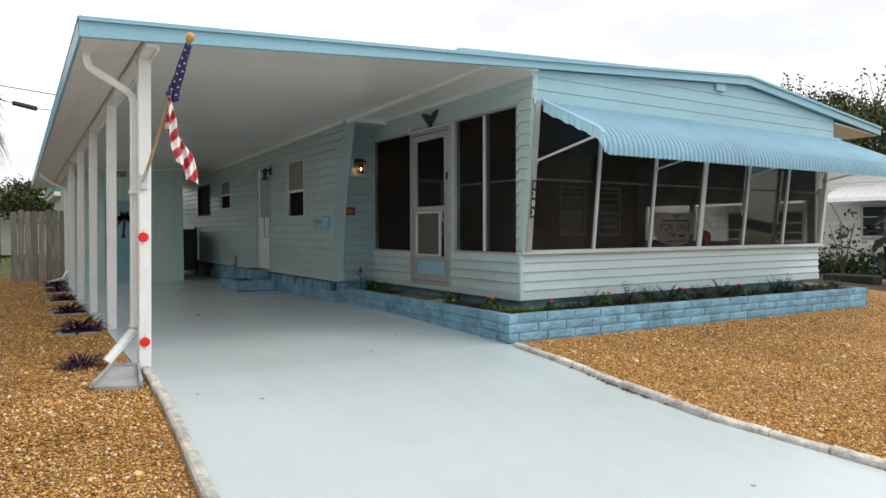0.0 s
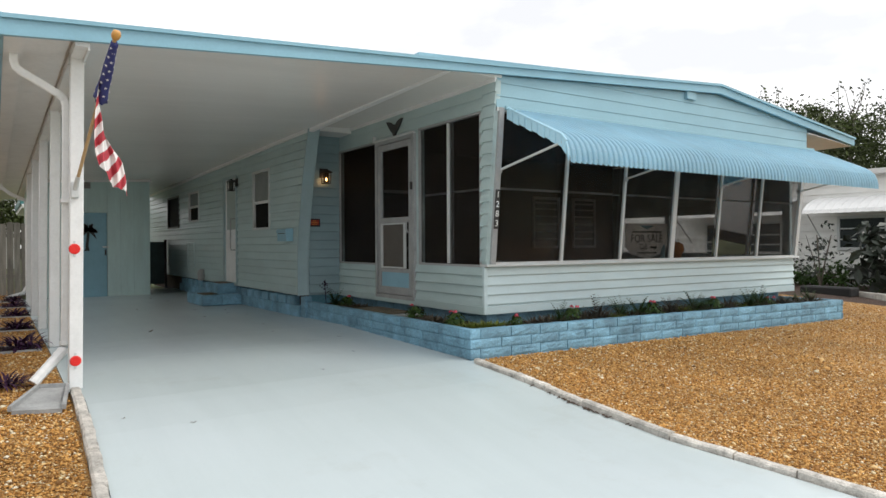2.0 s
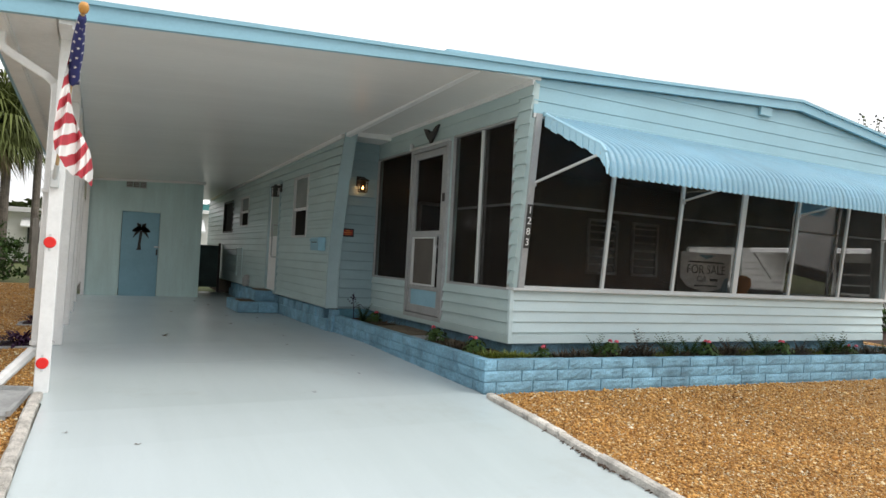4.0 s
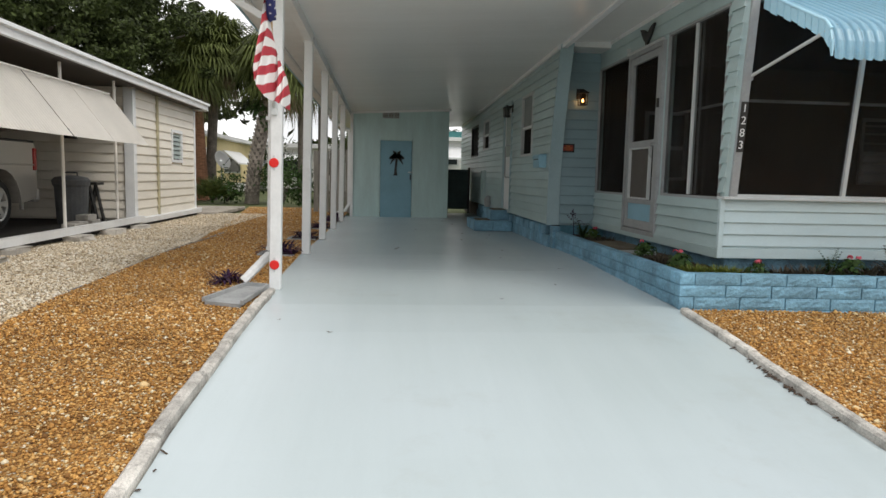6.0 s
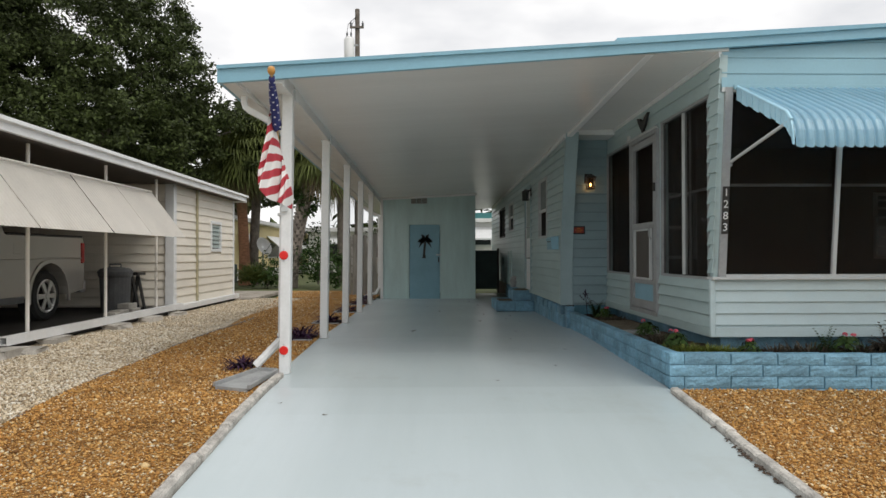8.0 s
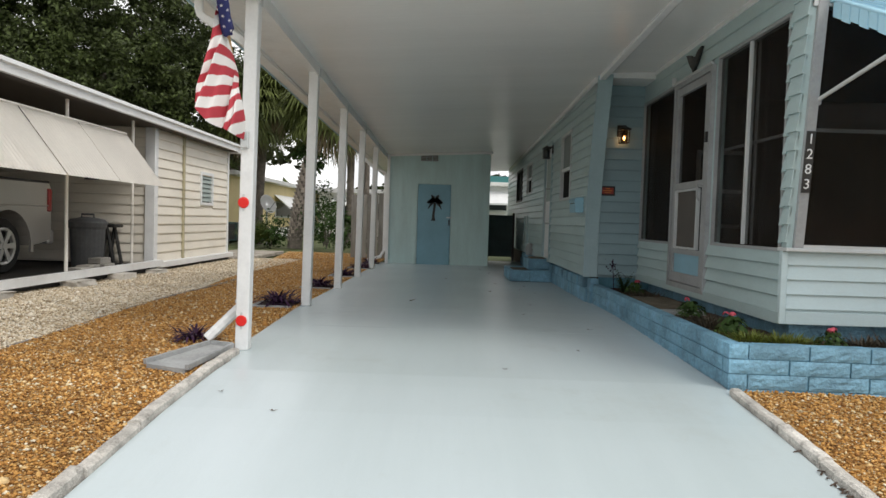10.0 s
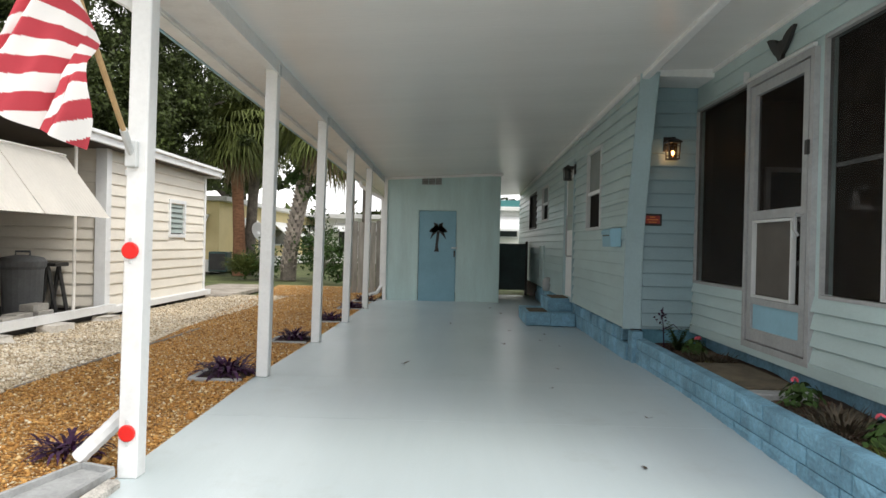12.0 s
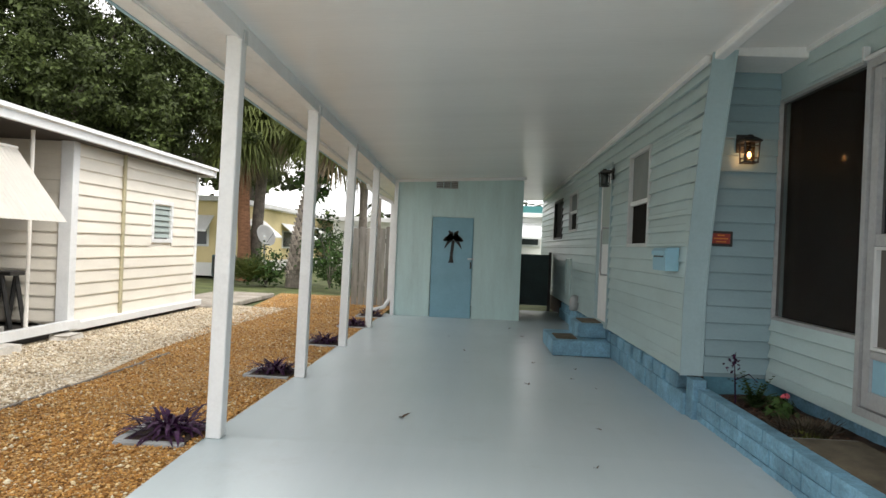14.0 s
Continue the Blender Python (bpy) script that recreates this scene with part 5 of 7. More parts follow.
# stepping slab with doormat at the screen door
pv = solid("stepping_slab", boxm(3.50, 3.93, 6.35, 7.50, 0.16, 0.262, 0.008), "slate", "pale blue-grey concrete slab let into the planter", "slab")
coir("doormat", 3.505, 3.90, 6.47, 7.43, 0.263, "worn brown doormat on the slab by the screen door")
# utility bits low on the house wall
ub = thing("utility_cover", "thin white pipe frame on the house siding", "pipe", at=(3.29, 15.7, 0.6))
part("pipe", tubem([(3.29, 15.35, 0.55), (3.29, 15.35, 1.2), (3.29, 15.95, 1.2), (3.29, 15.95, 0.55)], 0.012), "siding", ub)
wm = bmesh.new()
lathe(wm, (3.26, 14.55, 0.36), [(0.05, 0.0), (0.085, 0.02), (0.09, 0.18), (0.06, 0.24), (0.02, 0.26)], 14)
solid("meter_box", wm, "alu", "small grey meter on the house wall by the steps", "meter", smooth=True)

# ---- first post: reflectors, flag, downspout ----
for z in (1.12, 0.215):
    rf = thing("reflector", "round red reflector on the white carport post", "reflector", "post reflectors", at=(-0.05, 5.235, z))
    bm = bmesh.new()
    tube(bm, [(-0.05, 5.2385, z), (-0.05, 5.230, z), (-0.05, 5.226, z)], [0.042, 0.042, 0.036], 24)
    part("lens", bm, "red", rf)
    part("backing", boxm(-0.058, -0.042, 5.233, 5.239, z - 0.065, z + 0.065, 0.002), "alu_white", rf)

A, B = Vector((-0.045, 5.215, 1.60)), Vector((0.105, 4.10, 2.55))
fl = thing("flag", "red, white and blue striped flag hanging from an angled wooden pole", "flag", at=A)
part("bracket", boxm(-0.075, -0.015, 5.205, 5.239, 1.53, 1.66, 0.006), "alu_white", fl)
part("socket", tubem([A + (A - B).normalized() * 0.02, A + (B - A) * 0.10], 0.018, 10), "alu_white", fl)
part("pole", tubem([A, B], 0.0125, 10), "wood", fl)
bm = bmesh.new()
dv = (B - A).normalized()
tube(bm, [B - dv * 0.01, B + dv * 0.005, B + dv * 0.03, B + dv * 0.055, B + dv * 0.062], [0.016, 0.026, 0.031, 0.024, 0.005], 14)
part("finial", bm, "knob", fl, smooth=True)
# cloth: the canton wound round the pole, the stripes falling from it in folds
bm = bmesh.new()
C0 = B + (A - B) * 0.33
NS = 14
rings = []
side_ = dv.cross(Vector((0, 0, 1))).normalized()
upw = side_.cross(dv).normalized()
for i in range(NS + 1):
    t = i / NS
    c = B + (C0 - B) * (0.04 + 0.96 * t) - Vector((0, 0, 0.012 + 0.03 * t))
    rr = 0.022 + 0.020 * t
    rings.append([bm.verts.new(c + (side_ * math.cos(q * math.pi / 6) + upw * math.sin(q * math.pi / 6) * 1.3) * rr * (1 + 0.22 * math.sin(3 * q + 5 * t))) for q in range(12)])
for r0, r1 in zip(rings, rings[1:]):
    for q in range(12):
        bm.faces.new([r0[q], r0[(q + 1) % 12], r1[(q + 1) % 12], r1[q]]).smooth = True
bm.faces.new(rings[0][::-1])
bm.faces.new(rings[-1])
cant = part("canton", bm, "flag_blue", fl, "navy starred canton wound round the pole")
for i in range(1, NS):
    for q in (0, 3, 6, 9):
        bm = bmesh.new()
        t = i / NS
        qq = q + (1.5 if i % 2 else 0)
        c = B + (C0 - B) * (0.04 + 0.96 * t) - Vector((0, 0, 0.012 + 0.03 * t))
        nn = (side_ * math.cos(qq * math.pi / 6) + upw * math.sin(qq * math.pi / 6)).normalized()
        cc = c + nn * (0.022 + 0.020 * t) * 1.28
        e1, e2 = dv, nn.cross(dv)
        pts = [bm.verts.new(cc + e1 * (0.013 if j % 2 == 0 else 0.005) * math.cos(math.pi * j / 5) + e2 * (0.013 if j % 2 == 0 else 0.005) * math.sin(math.pi * j / 5)) for j in range(10)]
        bm.faces.new(pts)
        part("star", bm, "flag_white", cant)
NU, NV = 170, 84
bm = bmesh.new()
g = []
for i in range(NU + 1):
    s = i / NU
    row = []
    for k in range(NV + 1):
        v = k / NV
        hoist = B + (A - B) * (0.22 + 0.36 * v)
        c0 = B + (A - B) * 0.36
        gather = max(0.30, 1 - 1.1 * s)
        p0 = c0 + (hoist - c0) * gather
        wdt = 0.06 + 0.27 * min(1, s * 1.2) * (1 - 0.38 * s)
        fold = 0.06 * min(1, s * 3) * math.sin(v * 11 + s * 2.2) + 0.022 * math.sin(v * 27 + 7 * s) * min(1, s * 3)
        row.append(bm.verts.new((p0.x + (v - 0.45) * wdt + 0.05 * s - 0.005, p0.y - 0.34 * s + 0.16 * (v - 0.5) * s + fold, p0.z - 0.66 * s * (1.0 - 0.16 * abs(v - 0.7)) + 0.02 * math.cos(9 * v) * s)))
    g.append(row)
for i in range(NU):
    for k in range(NV):
        f = bm.faces.new([g[i][k], g[i + 1][k], g[i + 1][k + 1], g[i][k + 1]])
        f.smooth = True
        f.material_index = int((k / NV * 0.62 + i / NU * 0.95) * 9.5 + 0.3 * math.sin(6 * k / NV)) % 2
part("cloth", bm, ["flag_red", "flag_white"], fl, "red and white striped cloth")

ds = thing("downspout", "white metal downspout with corrugated elbow emptying on a splash block", "downspout", at=(-0.2, 5.3, 0.05))
bm = bmesh.new()
def square_pipe(bm, pts, w, d):
    pts = [Vector(p) for p in pts]
    rings = []
    for i, p in enumerate(pts):
        t = (pts[min(i + 1, len(pts) - 1)] - pts[max(i - 1, 0)]).normalized()
        u = Vector((0, 1, 0))
        v = t.cross(u).normalized()
        u = v.cross(t).normalized()
        rings.append([bm.verts.new(p + a * w * u + b * d * v) for a, b in ((-0.5, -0.35), (-0.35, -0.5), (0.35, -0.5), (0.5, -0.35), (0.5, 0.35), (0.35, 0.5), (-0.35, 0.5), (-0.5, 0.35))])
    for a, b in zip(rings, rings[1:]):
        for k in range(8):
            bm.faces.new([a[k], a[(k + 1) % 8], b[(k + 1) % 8], b[k]])
    bm.faces.new(rings[0][::-1])
    bm.faces.new(rings[-1])
square_pipe(bm, [(-0.45, 5.33, 2.67), (-0.45, 5.33, 2.60), (-0.435, 5.33, 2.55), (-0.40, 5.33, 2.52), (-0.15, 5.385, 2.39), (-0.10, 5.41, 2.35), (-0.085, 5.41, 2.29), (-0.112, 5.41, 0.33)], 0.05, 0.06)
part("pipe", bm, "white", ds)
bm = bmesh.new()
rg = []
for i in range(15):
    t = i / 14
    k = max(0.0, t - 0.15) / 0.85
    rg.append((-0.112 - 0.228 * k, 5.41 - 0.09 * k, 0.36 - 0.06 * min(t, 0.15) / 0.15 - 0.245 * k))
pts = [Vector(p) for p in rg]
tube(bm, pts, [0.040 + 0.0025 * (i % 2) for i in range(15)], 8)
part("elbow", bm, "white", ds, "dented corrugated elbow")
part("strap", boxm(-0.135, -0.06, 5.34, 5.445, 1.5, 1.53), "white", ds)
sb = bmesh.new()
pl_ = [(-0.12, 5.22), (-0.30, 5.28), (-0.50, 4.62), (-0.20, 4.52)]
prism(sb, [(x, y, ground_z(x, y) + 0.0) for x, y in pl_], (0, 0, 0.03))
for (xa, ya), (xb, yb) in ((pl_[0], pl_[1]), (pl_[1], pl_[2]), (pl_[3], pl_[0])):
    n_ = Vector((yb - ya, xa - xb, 0)).normalized() * 0.025
    prism(sb, [(xa, ya, ground_z(xa, ya) + 0.025), (xb, yb, ground_z(xb, yb) + 0.025), (xb + n_.x, yb + n_.y, ground_z(xb, yb) + 0.025), (xa + n_.x, ya + n_.y, ground_z(xa, ya) + 0.025)], (0, 0, 0.035))
solid("splash_block", sb, "slate", "grey concrete splash block under the downspout", "splash block")
bm = bmesh.new()
square_pipe(bm, [(-0.47, 15.9, 2.45), (-0.46, 15.9, 2.38), (-0.30, 15.95, 2.25), (-0.02, 16.0, 2.12), (0.0, 16.0, 2.0), (0.0, 16.0, 0.3), (-0.08, 15.9, 0.15), (-0.4, 15.8, 0.06)], 0.06, 0.07)
solid("rear_downspout", bm, "white", "white painted downspout at the shed corner", "downspout")


# ---- plants ----
def blade(bm, base, dirv, length, width, bend, up=0.6, segs=4, fold=0.0):
    """A bent strap leaf."""
    d = Vector(dirv).normalized()
    side = d.cross(Vector((0, 0, 1))).normalized()
    p = Vector(base)
    v = (d * (1 - up) + Vector((0, 0, up))).normalized()
    pre = None
    for i in range(segs + 1):
        t = i / segs
        w = width * (0.45 + 1.1 * t - 1.55 * t * t + 0.02) if i < segs else 0.0015
        a, b = bm.verts.new(p - side * w * 0.5), bm.verts.new(p + side * w * 0.5)
        if pre:
            bm.faces.new([pre[0], pre[1], b, a])
        pre = (a, b)
        p = p + v * (length / segs)
        v = (v + Vector((0, 0, -bend / segs))).normalized()


def leaf_quad(bm, c, n, size, rng, aspect=0.55):
    u = n.orthogonal().normalized()
    u = (Matrix.Rotation(rng.uniform(0, 6.28), 3, n) @ u)
    w = n.cross(u)
    pts = [c - u * size, c + w * size * aspect, c + u * size, c - w * size * aspect]
    bm.faces.new([bm.verts.new(p) for p in pts])


def purple_plant(x, y, seed, scale=1.0):
    rng = random.Random(seed)
    z = ground_z(x, y)
    t = thing("purple_plant", "dark purple strap-leaved clump by a carport post", "plant", "purple plants along the posts", at=(x, y, z))
    bm = bmesh.new()
    for i in range(130):
        a = rng.uniform(0, 6.28)
        r = rng.uniform(0, 0.15) * scale
        L = rng.uniform(0.10, 0.19) * scale
        h = rng.uniform(0.0, 0.07) * scale
        blade(bm, (x + 1.2 * r * math.cos(a), y + r * math.sin(a), z + h), (math.cos(a + rng.uniform(-.6, .6)), math.sin(a + rng.uniform(-.6, .6)), 0), L, 0.034 * scale, rng.uniform(0.9, 1.9), rng.uniform(0.08, 0.62))
    part("foliage", bm, "purple", t)


for i, (x, y) in enumerate([(-0.52, 5.56), (-0.36, 7.62), (-0.33, 9.86), (-0.30, 11.98), (-0.28, 14.0), (-0.27, 15.6)]):
    purple_plant(x, y, 20 + i, (0.85, 1.2)[i] if i < 2 else 1.08)
    bm = bmesh.new()
    z = ground_z(x, y)
    if i == 0:
        continue
    for (a, b, c, d) in ((x - 0.24, x + 0.19, y - 0.27, y - 0.21), (x - 0.24, x + 0.19, y + 0.19, y + 0.24), (x - 0.26, x - 0.20, y - 0.21, y + 0.19)):
        box(bm, a, b, c, d, z - 0.04, z + 0.014, 0.006)
    solid("plant_border", bm, "slate", "low grey concrete border round a purple plant", "edging", "plant borders")
    bm = boxm(x - 0.20, x + 0.19, y - 0.21, y + 0.19, z - 0.04, z + 0.012)
    solid("plant_pit", bm, "soil", "dark soil patch inside the concrete border", "soil", "plant pits")


def bed_plant(x, y, kind, seed, s=1.0):
    rng = random.Random(seed)
    z = soil_z(x, y) - 0.005
    names = {"flower": ("flowering_plant", "leafy green plant with pink blossoms in the planter", "plant"),
             "lime": ("feathery_plant", "yellow-green feathery groundcover in the planter", "plant"),
             "maroon": ("bronze_plant", "bronze spiky low foliage in the planter", "plant"),
             "fern": ("fern_plant", "dark green arching fern in the planter", "plant")}
    nm, lab, cat = names[kind]
    t = thing(nm, lab, cat, "planter " + cat + "s", at=(x, y, z))
    bm = bmesh.new()
    if kind in ("lime", "maroon"):
        for i in range(420):
            a = rng.uniform(0, 6.28)
            r = min(0.16, abs(rng.gauss(0, 0.11)) * s)
            blade(bm, (x + 1.3 * r * math.cos(a), y + r * math.sin(a), z), (math.cos(a), math.sin(a), 0), rng.uniform(0.05, 0.11) * s, 0.015 * s, rng.uniform(0.7, 1.6), rng.uniform(0.2, 0.8), 3)
        part("foliage", bm, kind, t)
    elif kind == "fern":
        for i in range(26):
            a = rng.uniform(0, 6.28)
            L = rng.uniform(0.14, 0.27) * s
            up = rng.uniform(0.45, 0.9)
            p = Vector((x, y, z))
            v = Vector((math.cos(a) * (1 - up), math.sin(a) * (1 - up), up)).normalized()
            for k in range(9):
                p = p + v * L / 9
                v = (v + Vector((0, 0, -0.11))).normalized()
                sd_ = v.cross(Vector((0, 0, 1))).normalized()
                for sg_ in (-1, 1):
                    blade(bm, p, sd_ * sg_ + v * 0.5, 0.06 * s * (1 - k / 12), 0.021 * s, 0.4, 0.15, 2)
        part("foliage", bm, "maroon" if seed % 2 else "shrub", t)
    else:
        for i in range(110):
            a, b = rng.uniform(0, 6.28), rng.uniform(0.1, 1.0)
            r = 0.11 * s * rng.uniform(0.5, 1.0)
            c = Vector((x + r * math.cos(a) * math.sqrt(1 - b * b + 0.25), y + r * math.sin(a) * math.sqrt(1 - b * b + 0.25), z + 0.02 + 0.12 * s * b))
            n_ = Vector((math.cos(a), math.sin(a), rng.uniform(0.3, 1.6))).normalized()
            leaf_quad(bm, c, n_, 0.024 * s, rng, 0.6)
        part("foliage", bm, "shrub", t)
        for i in range(1 + seed % 2):
            bm = bmesh.new()
            c0 = Vector((x + rng.uniform(-.05, .05), y + rng.uniform(-.06, .02), z + 0.15 * s))
            for k in range(20):
                n_ = Vector((rng.gauss(0, 1), rng.gauss(0, 1), abs(rng.gauss(0, 1)))).normalized()
                leaf_quad(bm, c0 + n_ * 0.022, n_, 0.013, rng, 0.9)
            part("blossom", bm, "pink", t, "pink blossom cluster")


row = [(3.72, 8.5, "fern", 1.2), (3.75, 8.15, "flower", 1.1), (3.78, 7.85, "maroon", 1.1), (3.74, 7.72, "lime", 0.6), (3.72, 6.15, "flower", 1.2), (3.78, 5.9, "maroon", 1.2), (3.70, 5.65, "maroon", 1.2), (3.72, 5.3, "flower", 1.2), (3.74, 5.06, "lime", 1.05), (3.93, 4.96, "lime", 1.0), (4.05, 4.92, "lime", 0.8), (4.22, 4.83, "flower", 0.9), (4.5, 4.88, "maroon", 1.3)]
x = 4.8
kinds = ["maroon", "fern", "flower", "maroon", "fern", "maroon", "lime", "fern"]
i = 0
rngp = random.Random(77)
while x < 10.6:
    row.append((x, 4.86 + rngp.uniform(-0.06, 0.06), kinds[i % 8], {"fern": 1.05, "maroon": 1.45}.get(kinds[i % 8], 1.1) + rngp.uniform(-0.1, 0.3)))
    x += rngp.uniform(0.14, 0.21)
    i += 1
for i, (x, y, k, s) in enumerate(row):
    bed_plant(x, y, k, 100 + i, s)
# bare twig plant at the far end of the planter
tw = bmesh.new()
tube(tw, [(3.62, 8.6, 0.2), (3.60, 8.58, 0.42), (3.58, 8.55, 0.55)], [0.007, 0.005, 0.003], 5)
tube(tw, [(3.60, 8.58, 0.40), (3.68, 8.52, 0.46), (3.74, 8.5, 0.40)], [0.005, 0.004, 0.002], 5)
rng = random.Random(3)
for k in range(20):
    leaf_quad(tw, Vector((3.58 + rng.gauss(0, .035), 8.55 + rng.gauss(0, .03), 0.54 + rng.gauss(0, .04))), Vector((rng.gauss(0, 1), -1, rng.gauss(0, 1))).normalized(), 0.02, rng)
solid("twig_plant", tw, "purple", "thin bare-stemmed twig plant in the planter corner", "plant")
# mulch chips
def chips(name, material, count, area, size, label, seed, zf):
    rng = random.Random(seed)
    verts, faces = [], []
    for i in range(count):
        x, y = area(rng)
        z = zf(x, y) + 0.006
        a = rng.uniform(0, 6.28)
        l, w_ = size * rng.uniform(0.5, 1.4), size * 0.35
        t = rng.uniform(-0.4, 0.4)
        b = len(verts)
        for du, dw, dz in ((-l, -w_, 0), (l, -w_, 0), (l, w_, 0), (-l, w_, 0), (-l * .7, 0, size * 0.4), (l * .7, 0, size * 0.4)):
            verts.append((x + du * math.cos(a) - dw * math.sin(a), y + du * math.sin(a) + dw * math.cos(a), z + dz + du * t))
        faces += [(b, b + 1, b + 5, b + 4), (b + 2, b + 3, b + 4, b + 5), (b + 1, b + 2, b + 5), (b + 3, b, b + 4)]
    ob = new(name, faces_mesh(name, verts, faces, material))
    return tagged(ob, label, "debris", kind="stuff")


def bed_area(rng):
    return (rng.uniform(3.5, 4.0), rng.uniform(4.7, 8.8)) if rng.random() < 0.4 else (rng.uniform(4.0, 10.7), rng.uniform(4.68, 5.15))
chips("mulch_chips", "mulch", 5000, bed_area, 0.02, "scattered brown bark mulch chips", 8, soil_z)
def kerb_litter(rng):
    y = 3.05 + rng.gauss(0, 0.22)
    return (kerb_right(y) - 0.055 - abs(rng.gauss(0, 0.015)), y) if rng.random() < 0.85 else (kerb_left(y - 1.2) + 0.06 + abs(rng.gauss(0, 0.01)), y - 1.2)
chips("kerb_litter", "leaf_litter", 60, kerb_litter, 0.016, "dry leaf litter along the kerb", 9, ground_z)
for i, (x, y, s) in enumerate([(1.07, 8.39, 0.045), (2.15, 9.9, 0.03), (1.5, 11.9, 0.03), (2.62, 5.6, 0.02), (1.95, 4.9, 0.015), (2.75, 10.9, 0.022), (2.35, 13.6, 0.03), (2.66, 1.30, 0.012), (0.55, 3.9, 0.014), (2.9, 6.6, 0.02), (0.15, 4.2, 0.013), (2.35, 7.4, 0.018), (2.3, 11.2, 0.025), (2.62, 10.3, 0.02), (2.8, 9.85, 0.018), (2.2, 14.6, 0.03), (2.75, 14.0, 0.03), (1.25, 13.2, 0.02), (2.55, 8.3, 0.02)]):
    rng = random.Random(60 + i)
    bm = bmesh.new()
    z = ground_z(x, y) + 0.003
    for k in range(3):
        blade(bm, (x + rng.uniform(-s, s) * .3, y, z), (rng.uniform(-1, 1), rng.uniform(-1, 1), 0.0), s * 2.0, s * 0.9, 0.35, 0.22, 3)
    solid("fallen_leaf", bm, "leaf_litter", "small dry fallen leaf on the painted floor", "leaf", "fallen leaves")


# ---- neighbour on the shell-gravel side ----
NB = Plane("x", -3.57, 1)
NR = Plane("y", 11.68, -1)
nb = thing("neighbour_shed", "beige lapped shed with white trim at the end of a carport", "shed", at=(-5.7, 13.6, 0.1))
NW = (13.78, 14.50, 1.20, 1.88)
bm = bmesh.new()
for s, e, lo, hi in ((11.68, 13.78, 0.13, 2.52), (14.50, 15.50, 0.13, 2.52), (13.78, 14.50, 0.13, 1.20), (13.78, 14.50, 1.88, 2.52)):
    slab_on(bm, NB, s, e, lo, hi, -0.1, 0)
box(bm, -8.5, -3.67, 11.69, 11.78, 0.13, 2.52)
box(bm, -8.5, -3.58, 15.40, 15.50, 0.13, 2.52)
box(bm, -8.5, -8.4, 11.78, 15.4, 0.13, 2.52)
wl = part("wall", bm, "beige", nb)


def laps_on(parent, pl, u0, u1, z0, z1, holes, material, step):
    n = max(1, round((z1 - z0) / step))
    h = (z1 - z0) / n
    for i in range(n):
        a, b = z0 + i * h, z0 + (i + 1) * h
        for s, e in cuts(u0, u1, holes, (a + b) / 2):
            bm = bmesh.new()
            prism(bm, [pl.p(s, a, 0.001), pl.p(s, a, 0.024), pl.p(s, a + 0.012, 0.026), pl.p(s, b, 0.004), pl.p(s, b, 0.001)], Vector(pl.p(e, 0)) - Vector(pl.p(s, 0)))
            part("siding_board", bm, material, parent)


laps_on(wl, NB, 11.76, 15.44, 0.16, 2.46, [NW], "beige", 0.165)
laps_on(wl, NR, -8.4, -3.7, 0.16, 2.46, [], "beige", 0.165)
part("corner_board", boxm(-3.70, -3.53, 11.62, 11.76, 0.13, 2.50, 0.006), "white", nb, "white corner board")
part("corner_board", boxm(-3.60, -3.535, 15.43, 15.52, 0.05, 2.48, 0.005), "white", nb)
wn = part("window", one(frame_on, NB, *NW[:2], *NW[2:], 0.06, -0.06, 0.04), "white", nb, "small white framed jalousie window")
part("pane", one(pane, NB, NW[0] + 0.05, NW[1] - 0.05, NW[2] + 0.05, NW[3] - 0.05, -0.03), "glass", wn)
for k in range(6):
    z = NW[2] + 0.08 + k * 0.093
    bm = bmesh.new()
    prism(bm, [NB.p(NW[0] + 0.06, z, 0.015), NB.p(NW[0] + 0.06, z + 0.085, -0.015), NB.p(NW[0] + 0.06, z + 0.09, -0.015), NB.p(NW[0] + 0.06, z + 0.005, 0.015)], (0, NW[1] - NW[0] - 0.12, 0))
    part("slat", bm, "blind", wn)
part("conduit", tubem([(-3.53, 12.88, 0.15), (-3.53, 12.88, 2.46)], 0.03), "conduit", nb)
part("sill_board", boxm(-3.56, -3.42, 11.5, 15.55, 0.07, 0.17, 0.006), "white", nb)
bm = bmesh.new()
prism(bm, [(-9.0, 0.5, 2.66), (-3.32, 0.5, 2.54), (-3.32, 0.5, 2.60), (-9.0, 0.5, 2.74)], (0, 15.1, -0.05))
nr = thing("neighbour_carport_roof", "flat white-edged metal carport roof of the neighbour", "roof", at=(-6, 8, 2.5))
part("roof", bm, "roof_grey", nr)
bm = bmesh.new()
prism(bm, [(-3.32, 0.5, 2.50), (-3.26, 0.5, 2.50), (-3.26, 0.5, 2.645), (-3.32, 0.5, 2.645)], (0, 15.1, -0.06))
prism(bm, [(-3.26, 0.5, 2.59), (-3.21, 0.5, 2.60), (-3.21, 0.5, 2.645), (-3.26, 0.5, 2.645)], (0, 15.1, -0.06))
part("fascia", bm, "white", nr)
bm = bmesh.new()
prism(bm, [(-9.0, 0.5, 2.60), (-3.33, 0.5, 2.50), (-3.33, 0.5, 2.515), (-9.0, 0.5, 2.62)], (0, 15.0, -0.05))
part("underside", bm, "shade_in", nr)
part("end_fascia", boxm(-9.0, -3.26, 15.56, 15.62, 2.42, 2.60), "white", nr)
